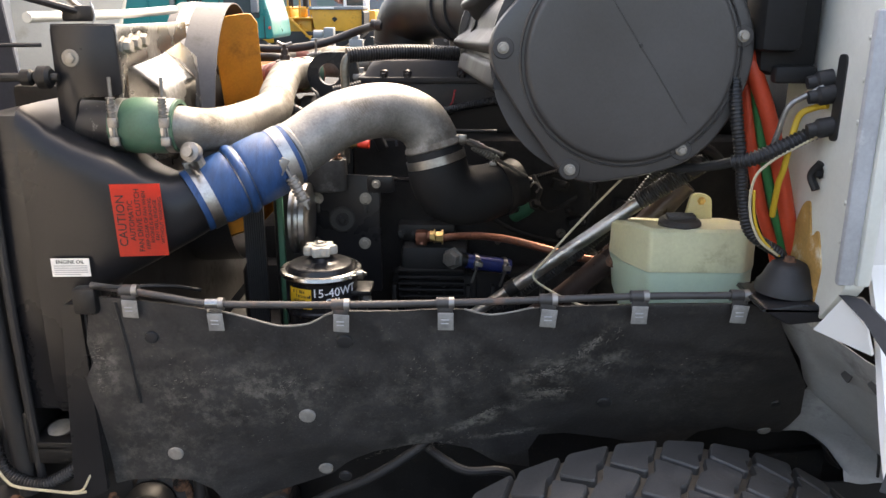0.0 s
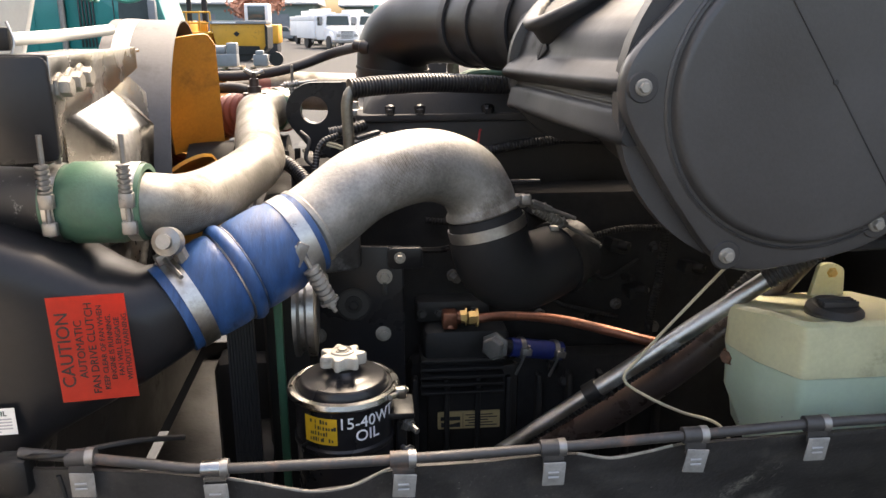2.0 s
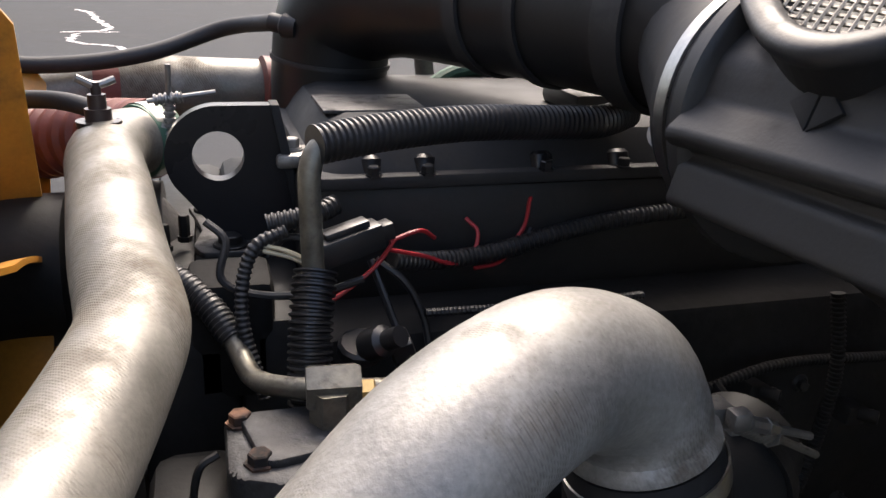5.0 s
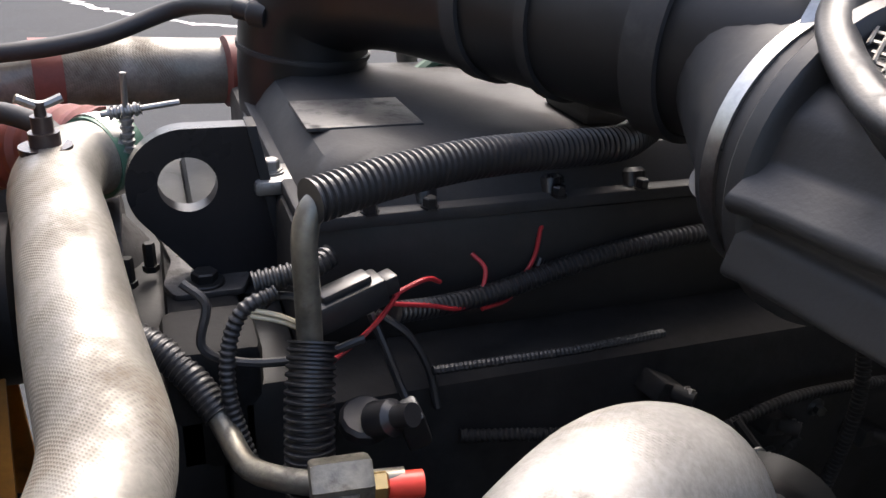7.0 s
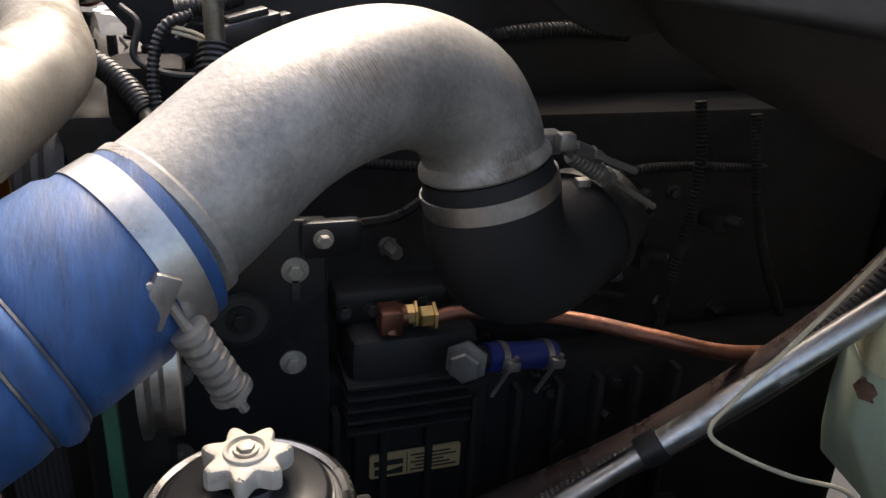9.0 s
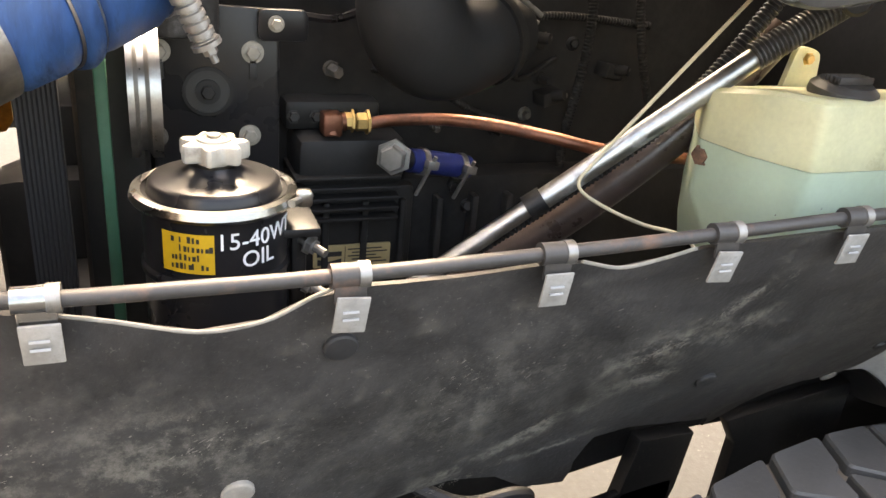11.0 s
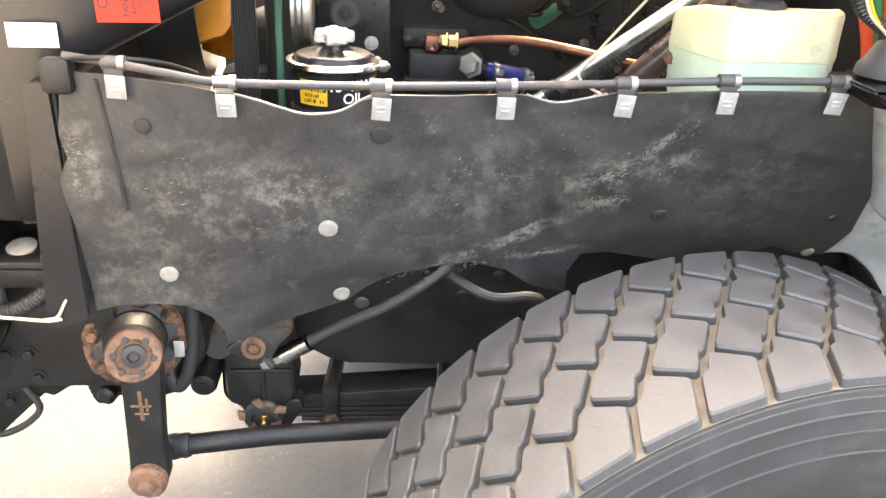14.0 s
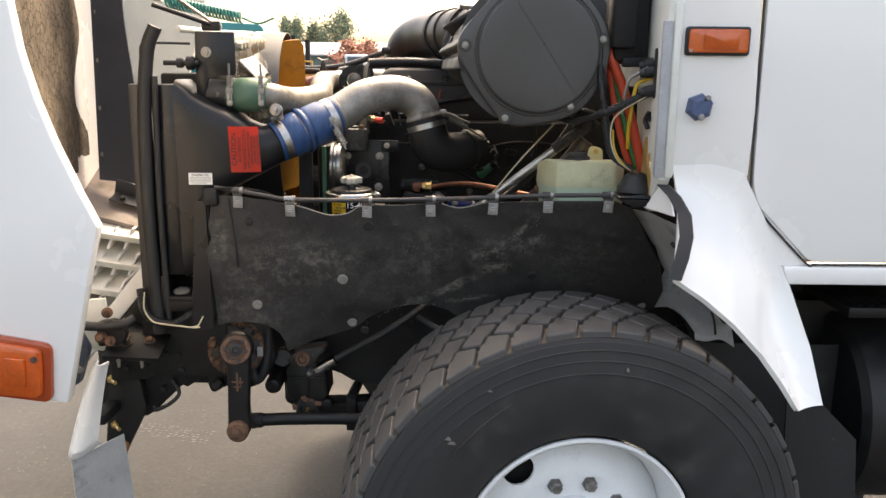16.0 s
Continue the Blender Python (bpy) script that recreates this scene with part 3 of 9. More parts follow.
def clamp(name, at, axis, r, width, parent, bolt=None, spring=True):
    """A steel band clamp with its screw."""
    ax = Vector(axis).normalized()
    band = part(name, lathe([(-width / 2, r), (width / 2, r), (width / 2, r + 0.0016), (-width / 2, r + 0.0016)], at, axis, 40, close=True), "steel", parent, "steel band clamp")
    if bolt:
        d = Vector(bolt).normalized()
        p = Vector(at) + (d - ax * d.dot(ax)).normalized() * (r + 0.006)
        t = ax.cross(d).normalized()
        screw = sweep([p - t * 0.026, p + t * 0.04], 0.0028, 8)
        if spring:
            coil = sweep([p + t * (0.004 + 0.0004 * i) for i in range(50)], lambda q: 0.0062 if int(q * 50) % 7 < 4 else 0.0048, 12)
            screw = join(screw, coil)
        part("clamp_screw", join(screw, moved(box(-0.009, 0.009, -0.006, 0.006, -0.006, 0.006, 0.002), Matrix.Translation(p - t * 0.012) @ ax.to_track_quat("X", "Z").to_matrix().to_4x4())), "zinc", band)
    return band

# ---- ground ----
GROUND = -0.066
single("ground", box(-150, 150, -60, 240, -0.3, GROUND, 0), "asphalt", "grey worn asphalt yard", "ground", kind="structure", smooth=0)
for pts, w in (([(-3.77, 27.2), (-3.3, 26.1), (-2.8, 23.6), (-2.3, 21.3), (-3.2, 20.6)], 0.06), ([(-3.2, 20.6), (-2.07, 20.7)], 0.06), ([(-2.85, 20.3), (-2.85, 18.95), (-2.41, 18.3), (-1.83, 17.85), (-1.46, 16.2), (-1.2, 15.5), (-1.34, 14.6), (-1.0, 13.85), (-0.5, 13.3), (0.0, 12.7), (0.7, 12.3), (1.6, 11.9)], 0.055),
               ([(-1.2, 15.6), (-0.6, 15.2), (0.0, 14.85), (0.75, 14.35), (1.6, 13.9)], 0.045)):
    line = spline([Vector((x, y, 0)) for x, y in pts], 3)
    fine = []
    for a, b in zip(line, line[1:]):
        for k in range(3):
            fine.append(a.lerp(b, k / 3) + Vector((random.uniform(-0.07, 0.07), random.uniform(-0.07, 0.07), 0)))
    fine.append(line[-1])
    bm = bmesh.new()
    prev = None
    for i, p in enumerate(fine):
        d = (fine[min(i + 1, len(fine) - 1)] - fine[max(i - 1, 0)]).normalized()
        s = Vector((-d.y, d.x, 0)) * w * random.uniform(0.7, 1.5)
        cur = (bm.verts.new(p + s + Vector((0, 0, GROUND + 0.004))), bm.verts.new(p - s + Vector((0, 0, GROUND + 0.004))))
        if prev:
            bm.faces.new((prev[0], prev[1], cur[1], cur[0]))
        prev = cur
    single("painted_line", bm, "paint_line", "worn white painted line on the asphalt", "road marking", kind="structure", smooth=0)

# ---- wheel ----
WHEEL = pose(0.372, 1.075, 0.5052, 0, 0, 8.3)
R = 0.5738
wheel = thing("front_axle", (0, 0, 0), "truck front axle, wide black tyre on a white rim", "axle", m=WHEEL)
prof = [(-0.150, 0.292), (-0.172, 0.300), (-0.178, 0.307), (-0.190, 0.34), (-0.1985, 0.38), (-0.2045, 0.42), (-0.2068, 0.45), (-0.2068, 0.4655), (-0.2088, 0.4668), (-0.2088, 0.4692), (-0.2066, 0.4705), (-0.2050, 0.495), (-0.2068, 0.4962), (-0.2068, 0.4984), (-0.2046, 0.4996),
        (-0.2026, 0.520), (-0.2044, 0.5212), (-0.2044, 0.5234), (-0.2018, 0.5246), (-0.1990, 0.541), (-0.1972, 0.5422), (-0.1955, 0.5485), (-0.17, 0.5535), (-0.09, 0.558), (0, 0.559)]
prof = prof + [(-d * 0.70, r) for d, r in prof[-2::-1]]
tyre = part("tyre", lathe(prof, (0, 0, 0), (0, 1, 0), 120), "tyre", wheel, "black truck tyre with dusty worn tread", smooth=38)

part("worn_line", tube([(r * math.sin(a), -0.2058, r * math.cos(a)) for r, a in ((0.425, -0.85), (0.427, -0.78), (0.431, -0.64), (0.436, -0.53), (0.442, -0.43))], lambda q: 0.0006 + 0.0012 * math.sin(math.pi * q), 8), "brown_pipe", tyre, "thin brown rub line")
for x, z, w, h in ((-0.329, 0.326, 0.009, 0.006), (-0.319, 0.314, 0.010, 0.005), (-0.234, 0.436, 0.006, 0.003), (0.084, 0.474, 0.004, 0.006)):
    part("scuff", prism(rounded([(x - w, z - h * 0.4), (x - w * 0.3, z + h), (x + w * 0.7, z + h * 0.5), (x + w, z - h), (x, z - h * 0.6)], 0.002), -0.2078, -0.2045), "scuff_grey", tyre, "pale scuff")

part("tread_base", lathe([(d, R - 0.0135 - 1.25 * abs(d) ** 3) for d in (-0.192, -0.175, -0.15, -0.12, -0.08, -0.03, 0.02, 0.06, 0.1, 0.134)], (0, 0, 0), (0, 1, 0), 120), "groove", tyre, "dusty tread grooves", smooth=50)


def tread_block(poly, crown, sipe=True):
    """A block on the tread; u runs round the wheel in metres, v across it."""
    bm = bmesh.new()
    def put(u, v, r):
        a = u / R
        return Vector((r * math.sin(a), v, r * math.cos(a)))
    c = Vector((sum(p[0] for p in poly) / len(poly), sum(p[1] for p in poly) / len(poly)))
    base = [bm.verts.new(put(u + (u - c.x) * 0.03, v + (v - c.y) * 0.03, R - 0.024)) for u, v in poly]
    mid = [bm.verts.new(put(u, v, R - crown * abs(v) ** 3 - 0.003)) for u, v in poly]
    top = [bm.verts.new(put(u + (c.x - u) * 0.05, v + (c.y - v) * 0.05, R - crown * abs(v) ** 3)) for u, v in poly]
    n = len(poly)
    for i in range(n):
        j = (i + 1) % n
        bm.faces.new((base[i], base[j], mid[j], mid[i]))
        bm.faces.new((mid[i], mid[j], top[j], top[i]))
    bm.faces.new(top)
    bmesh.ops.recalc_face_normals(bm, faces=bm.faces)
    bmesh.ops.triangulate(bm, faces=[f for f in bm.faces if len(f.verts) > 4])
    if sipe:
        prev = None
        for k in range(7):
            a = 0.3 + 2.2 * k / 6
            w = 0.0007 * math.sin(math.pi * (k + 0.6) / 7.2)
            u, v = c.x + 0.007 * math.cos(a), c.y + 0.012 * math.sin(a) - 0.006
            cur = [bm.verts.new(put(u + o, v, R - crown * abs(v) ** 3 + 0.0004)) for o in (-w, w)]
            if prev:
                bm.faces.new((prev[0], prev[1], cur[1], cur[0])).material_index = 1
            prev = cur
    me = bpy.data.meshes.new("tread_block")
    bm.to_mesh(me)
    bm.free()
    me.materials.append(M["tread"])
    me.materials.append(M["ink"])
    return me


# ---- splash guard with its rail ----
def guard_y(x, z):
    return 1.213 + (0.30 + 0.42 * (x + 0.2)) * max(1.31 - z, 0) - 0.012 * math.sin(max(1.31 - z, 0) * 7)


GUARD = [(-0.552, 1.318), (-0.486, 1.315), (-0.40, 1.304), (-0.356, 1.295), (-0.308, 1.285), (-0.25, 1.267), (-0.204, 1.270), (-0.171, 1.288), (-0.14, 1.297), (-0.05, 1.298), (0.02, 1.302), (0.05, 1.301), (0.09, 1.291), (0.128, 1.297), (0.17, 1.307), (0.324, 1.314),
         (0.50, 1.316), (0.548, 1.294), (0.594, 1.216), (0.656, 1.121), (0.685, 1.03), (0.675, 0.96), (0.60, 0.975), (0.55, 1.0), (0.50, 0.985), (0.47, 0.93), (0.45, 0.90), (0.41, 0.955), (0.33, 0.985), (0.237, 1.007),
         (0.19, 1.006), (0.172, 0.97), (0.178, 0.92), (0.114, 0.94), (0.066, 0.978), (0.0, 1.0), (-0.049, 0.996), (-0.114, 0.979), (-0.164, 0.95), (-0.195, 0.922), (-0.25, 0.905), (-0.31, 0.89), (-0.36, 0.868), (-0.386, 0.860),
         (-0.390, 0.890), (-0.405, 0.922), (-0.435, 0.948), (-0.480, 0.958), (-0.535, 0.957), (-0.568, 0.948), (-0.57, 1.10), (-0.578, 1.17), (-0.562, 1.20), (-0.568, 1.235)]


def guard_skin(x, z):
    return guard_y(x, z) + 0.006 * noise.noise(Vector((x * 6, z * 7, 0))) + (0.012 * math.sin((x + 0.3) * 9) * min((1.0 - z) / 0.04, 1) if z < 1.0 else 0)


def guard_sheet():
    bm = bmesh.new()
    outline = [Vector((x, 0, z)) for x, z in GUARD]
    vs = [bm.verts.new(p) for p in outline]
    for tri in geometry.tessellate_polygon([outline]):
        bm.faces.new([vs[i] for i in tri])
    bmesh.ops.recalc_face_normals(bm, faces=bm.faces[:])
    for k in range(1, 32):
        x = -0.6 + 1.32 * k / 32
        bmesh.ops.bisect_plane(bm, geom=bm.verts[:] + bm.edges[:] + bm.faces[:], plane_co=(x, 0, 0), plane_no=(1, 0, 0))
    for k in range(1, 14):
        bmesh.ops.bisect_plane(bm, geom=bm.verts[:] + bm.edges[:] + bm.faces[:], plane_co=(0, 0, 0.8463 + 0.5 * k / 14), plane_no=(0, 0, 1))
    for v in bm.verts:
        x, z = v.co.x, v.co.z
        v.co.y = guard_skin(x, z)
    return thickened(bm, Vector((0, 0.006, 0)))


guard = thing("splash_guard", (0, 1.2, 1.3), "dusty black rubber splash guard hung from a steel rail", "splash guard")
part("rubber_sheet", guard_sheet(), "rubber_sheet", guard, "scuffed black rubber sheet")
part("rail", tube([(-0.545, 1.213, 1.338), (-0.486, 1.21, 1.331), (-0.42, 1.21, 1.32), (-0.356, 1.21, 1.310), (-0.24, 1.21, 1.309), (-0.145, 1.21, 1.310), (0.021, 1.21, 1.315), (0.182, 1.21, 1.322), (0.324, 1.21, 1.329), (0.48, 1.21, 1.332), (0.51, 1.213, 1.332)], 0.0058, 12), "rail_steel", guard, "dark steel rod with worn rusty spots")
for i, x in enumerate((-0.483, -0.347, -0.146, 0.02, 0.182, 0.324, 0.479)):
    z = (1.331, 1.310, 1.310, 1.315, 1.322, 1.329, 1.332)[i]
    bright = i in (1,)
    c = part("clip", join(sweep([Vector((x - 0.014, 1.21, z)), Vector((x + 0.014, 1.21, z))], 0.0094, 14), box(x - 0.012, x + 0.012, 1.203, 1.206, z - 0.02, z, 0.001)),
             "bright_alu" if bright else "rail_steel", guard, "worn spring clip round the rail")
    part("chrome_edge", sweep([Vector((x + 0.006, 1.21, z)), Vector((x + 0.0145, 1.21, z))], 0.0101, 14), "zinc", c)
    tab = part("tab", moved(box(-0.0125, 0.0125, -0.0012, 0.0012, -0.016, 0.016, 0.001), Matrix.Translation((x + 0.001, 1.203, z - 0.029)) @ pose(0, 0, 0, 10, 0 if i % 2 else 4, 0)), "white_tab", guard, "pale metal tab with small print")
    part("print", join(*[box(x - 0.006, x + 0.006, 1.199, 1.2005, z - 0.026 - 0.006 * k, z - 0.0245 - 0.006 * k, 0) for k in range(2)]), "seal_grey", tab)
for xs in ((-0.34, -0.308, -0.25, -0.204, -0.171, -0.155), (0.05, 0.09, 0.128, 0.16)):
    zs = {-0.34: 1.293, -0.308: 1.285, -0.25: 1.267, -0.204: 1.270, -0.171: 1.288, -0.155: 1.296, 0.05: 1.301, 0.09: 1.291, 0.128: 1.297, 0.16: 1.306}
    part("cut_edge", tube([(x, guard_skin(x, zs[x]) + 0.001, zs[x] + 0.001) for x in xs], 0.0017, 8), "fastener_grey", guard, "pale cut edge of the rubber")
for x, z, r, mt in ((-0.221, 1.082, 0.0145, "zinc"), (-0.457, 1.008, 0.0135, "zinc"), (-0.205, 0.94, 0.0135, "zinc"), (-0.145, 1.238, 0.014, "rubber"), (-0.172, 0.912, 0.012, "rubber"), (0.635, 0.975, 0.012, "zinc"), (-0.459, 1.247, 0.011, "rubber"), (0.30, 1.09, 0.013, "rubber"), (0.62, 1.07, 0.01, "rubber")):
    s = 0.30 + 0.42 * (x + 0.2)
    part("fastener", lathe([(-0.003, 0), (-0.003, r), (0.001, r), (0.0025, r * 0.9), (0.0035, r * 0.5), (0.0032, r * 0.2), (0.0032, 0)], (x, guard_skin(x, z) - 0.002, z), (0, -1, -s), 20), "fastener_grey" if mt == "zinc" else mt, guard, "flat round push fastener")


def scuff(x, z, w, h, ang, n, seed):
    """A patch of small pale flecks on the rubber."""
    rnd = random.Random(seed)
    bm = bmesh.new()
    ca, sa = math.cos(ang), math.sin(ang)
    for k in range(n):
        u, v = rnd.gauss(0, w * 0.45), rnd.gauss(0, h * 0.45)
        ln, wd = 0.0009 + 0.004 * rnd.random() ** 4, rnd.uniform(0.0003, 0.0009)
        turn = ang + rnd.uniform(-0.35, 0.35)
        cx, cz = x + u * ca - v * sa, z + u * sa + v * ca
        d, e = Vector((math.cos(turn), math.sin(turn))) * ln, Vector((-math.sin(turn), math.cos(turn))) * wd
        c = Vector((cx, cz))
        vs = []
        for q in (c - d, c - d * 0.3 + e * rnd.uniform(0.5, 1.2), c + d * 0.5 + e, c + d, c + d * 0.2 - e):
            vs.append(bm.verts.new((q.x, guard_skin(q.x, q.y) - 0.0006, q.y)))
        bm.faces.new(vs)
    return bm


for i, (x, z, w, h, a, n) in enumerate(((0.256, 1.224, 0.035, 0.009, 0.9, 60), (0.19, 1.168, 0.035, 0.010, 0.4, 70), (0.194, 1.119, 0.04, 0.012, 0.1, 110), (0.289, 1.187, 0.02, 0.01, 0.8, 30), (0.086, 1.069, 0.03, 0.006, 0.55, 60), (0.131, 1.014, 0.03, 0.004, 0.15, 50),
                                        (-0.254, 1.15, 0.05, 0.035, 0.7, 70), (-0.40, 1.17, 0.06, 0.045, 0.3, 60), (-0.022, 1.179, 0.05, 0.03, 0.8, 30), (0.0, 0.99, 0.07, 0.008, 0.35, 80), (-0.10, 0.975, 0.07, 0.006, 0.5, 60), (0.29, 1.25, 0.03, 0.02, 0.9, 25),
                                        (-0.55, 1.21, 0.012, 0.03, 0.2, 50), (-0.555, 1.16, 0.01, 0.02, 0.2, 25), (0.4, 1.15, 0.12, 0.07, 0.7, 60), (0.1, 1.2, 0.2, 0.06, 0.6, 60), (-0.3, 1.05, 0.15, 0.06, 0.4, 40))):
    part("scuff", scuff(x, z, w, h, a, int(n * (2.2 if i in (0, 1, 2, 4, 5) else 0.7)), 40 + i), "scuff_grey", guard, "pale scuff mark", smooth=0, kind="stuff")
part("crack", tube([(x, guard_skin(x, z) - 0.0008, z) for x, z in ((-0.509, 1.31), (-0.506, 1.275), (-0.503, 1.24), (-0.50, 1.20), (-0.498, 1.16), (-0.497, 1.12))], 0.0026, 6), "ink", guard)
part("corner_bracket", join(box(-0.575, -0.535, 1.2, 1.23, 1.29, 1.335, 0.008), tube([(-0.54, 1.21, 1.335), (-0.5, 1.205, 1.338), (-0.44, 1.25, 1.325), (-0.40, 1.3, 1.3)], 0.0035, 8)), "frame_black", guard)

# ---- charge air cooler tank ----
cooler = thing("charge_air_cooler", (-0.66, 1.35, 0.95), "black painted charge air cooler side tank with an outlet neck", "cooler")


def ring_se(c, hx, hz, n, p, tilt):
    """A rounded-rectangle ring whose normal leans from +x by tilt."""
    out = []
    for k in range(n):
        a = 2 * math.pi * k / n
        ca, sa = math.cos(a), math.sin(a)
        u, w = math.copysign(abs(ca) ** (2 / p), ca) * hx, math.copysign(abs(sa) ** (2 / p), sa) * hz
        out.append(Vector(c) + Vector((-math.sin(tilt) * w, u, math.cos(tilt) * w)))
    return out


rings = []
for c, hy, hz, p, tl in (((-0.655, 1.345, 1.345), 0.09, 0.268, 9, 0.0), ((-0.625, 1.345, 1.335), 0.09, 0.255, 9, 0.0), ((-0.60, 1.345, 1.425), 0.088, 0.155, 6, 0.1), ((-0.56, 1.344, 1.438), 0.085, 0.124, 5, 0.2), ((-0.50, 1.342, 1.443), 0.078, 0.098, 4, 0.3),
                         ((-0.45, 1.343, 1.440), 0.066, 0.071, 3, 0.38), ((-0.42, 1.345, 1.442), 0.057, 0.058, 2.2, 0.42), ((-0.385, 1.352, 1.455), 0.050, 0.050, 2, 0.45), ((-0.365, 1.357, 1.465), 0.050, 0.050, 2, 0.45)):
    rings.append(ring_se(c, hy, hz, 40, p, tl))
tank = part("tank", loft(rings), "black_paint", cooler, "black painted end tank", smooth=50)
part("side_plate", join(box(-0.72, -0.655, 1.27, 1.50, 1.085, 1.60, 0.006), box(-0.655, -0.60, 1.275, 1.33, 1.085, 1.2, 0.012), box(-0.73, -0.56, 1.37, 1.41, 0.90, 1.10, 0.004)), "black_paint", cooler)
part("core", box(-0.76, -0.62, 1.45, 2.5, 0.95, 1.63, 0.01), "engine_black", cooler, "dark radiator core")
part("pad", lathe([(0, 0), (0, 0.022), (0.004, 0.022), (0.006, 0.012), (0.006, 0)], (-0.679, 1.30, 1.030), (0, -0.25, 1), 24), "fastener_grey", cooler, "dusty round rubber pad")
part("pad_bracket", join(box(-0.715, -0.625, 1.255, 1.38, 1.012, 1.028, 0.003), box(-0.715, -0.625, 1.255, 1.262, 0.985, 1.02, 0.003), box(-0.632, -0.622, 1.255, 1.38, 0.985, 1.085, 0.003), box(-0.72, -0.712, 1.255, 1.38, 0.985, 1.085, 0.003)), "frame_black", cooler)
seal = thing("radiator_seal", (-0.74, 1.27, 1.0), "black rubber edge seal along the radiator side", "seal")
part("strip", tube([(-0.735, 1.268, 0.92), (-0.742, 1.262, 1.2), (-0.735, 1.258, 1.5), (-0.715, 1.256, 1.68), (-0.69, 1.256, 1.745)], 0.018, 12), "rubber", seal)
part("lip", tube([(-0.705, 1.262, 0.94), (-0.708, 1.258, 1.3), (-0.70, 1.255, 1.62)], 0.008, 10), "rubber", seal)
part("flange", box(-0.775, -0.745, 1.262, 1.34, 0.95, 1.60, 0.004), "black_plastic", seal)

# labels on the tank
lab = thing("caution_label", (-0.47, 1.26, 1.43), "red caution label with black print on the cooler tank", "label")
FACE = pose(-0.4735, 1.2585, 1.4335, 90, 0, 7.0)


def on_label(u, v, rot=90):
    return FACE @ Matrix.Translation((u, v, 0.0016)) @ pose(0, 0, 0, 0, 0, rot)


def label_sheet():
    bm = bmesh.new()
    g = []
    for i in range(9):
        row = []
        for j in range(9):
            u, v = -0.039 + 0.078 * i / 8, -0.060 + 0.120 * j / 8
            row.append(bm.verts.new(FACE @ Vector((u + 0.004 * (0.5 - j / 8), v, 0.0008 - 0.0 * u))))
        g.append(row)
    for i in range(8):
        for j in range(8):
            bm.faces.new((g[i][j], g[i + 1][j], g[i + 1][j + 1], g[i][j + 1]))
    bmesh.ops.solidify(bm, geom=bm.faces[:], thickness=0.0006)
    return bm


part("sticker", label_sheet(), "red_label", lab, "red vinyl sticker")
for text, size, u in (("CAUTION", 0.019, -0.027), ("AUTOMATIC", 0.0115, -0.012), ("FAN DRIVE CLUTCH", 0.0115, 0.0), ("KEEP CLEAR OF FAN WHEN", 0.0078, 0.0105), ("ENGINE IS RUNNING.", 0.0078, 0.0185), ("FAN WILL ENGAGE", 0.0078, 0.0265), ("WITHOUT WARNING.", 0.0078, 0.0345)):
    part("line_of_print", letters(text, size, on_label(u, 0)), "ink", lab, smooth=0)
lab2 = thing("oil_label", (-0.595, 1.25, 1.355), "small white engine oil label with black print", "label")
F2 = pose(-0.592, 1.2495, 1.3555, 90, 0, 3.0)
part("sticker", moved(box(-0.031, 0.031, -0.0155, 0.0155, 0, 0.0008, 0), F2), "white_label", lab2, smooth=0)
part("heading", letters("ENGINE OIL", 0.0085, F2 @ Matrix.Translation((0, 0.0095, 0.0012))), "ink", lab2, smooth=0)
part("small_print", join(*[moved(box(-0.027, 0.027 - 0.012 * (k == 4), -0.0008, 0.0008, 0, 0.001, 0), F2 @ Matrix.Translation((0, 0.003 - 0.0037 * k, 0.0004))) for k in range(5)]), "seal_grey", lab2, smooth=0)

# ---- upper bracket, shroud and fan ----
brk = thing("radiator_bracket", (-0.56, 1.34, 1.55), "black steel radiator support bracket with a bolt", "bracket")
part("plate", prism(rounded([(-0.612, 1.735), (-0.508, 1.735), (-0.506, 1.625), (-0.58, 1.62), (-0.594, 1.56), (-0.615, 1.56)], 0.01), 1.325, 1.333, bevel=0.001), "black_paint", brk)
part("side", prism([(1.33, 1.735), (1.66, 1.735), (1.66, 1.705), (1.52, 1.680), (1.36, 1.665), (1.33, 1.62)], -0.515, -0.507, "x", 0.001), "bright_alu", brk, "bright stainless side strip")
part("top", box(-0.612, -0.508, 1.327, 1.36, 1.728, 1.737, 0.002), "black_paint", brk)
part("bolt", join(hexhead((-0.584, 1.325, 1.684), (0, -1, 0), 0.009, 0.008), disc((-0.584, 1.326, 1.684), (0, -1, 0), 0.014, 0.003, 0.001)), "dull_bolt", brk)
for k in range(3):
    part("bolt", join(hexhead((-0.507, 1.352 + 0.034 * k, 1.702 + 0.003 * k), (1, 0, 0), 0.0115, 0.014), disc((-0.507, 1.352 + 0.034 * k, 1.702 + 0.003 * k), (1, 0, 0), 0.014, 0.003)), "dull_bolt", brk)
part("strap", join(tube([(-0.70, 1.27, 1.80), (-0.62, 1.32, 1.772), (-0.56, 1.36, 1.75)], 0.006, 8), box(-0.60, -0.55, 1.345, 1.36, 1.74, 1.765, 0.004)), "frame_black", brk)
part("cotter_pin", tube([(-0.552, 1.35, 1.77), (-0.545, 1.345, 1.75), (-0.55, 1.34, 1.73)], 0.0015, 6), "steel", brk)
part("stud", join(sweep([Vector((-0.69, 1.30, 1.655)), Vector((-0.60, 1.31, 1.655))], 0.007, 10), disc((-0.63, 1.31, 1.655), (1, 0, 0), 0.018, 0.02, 0.005), disc((-0.655, 1.305, 1.655), (1, 0, 0), 0.013, 0.018, 0.004)), "frame_black", brk)
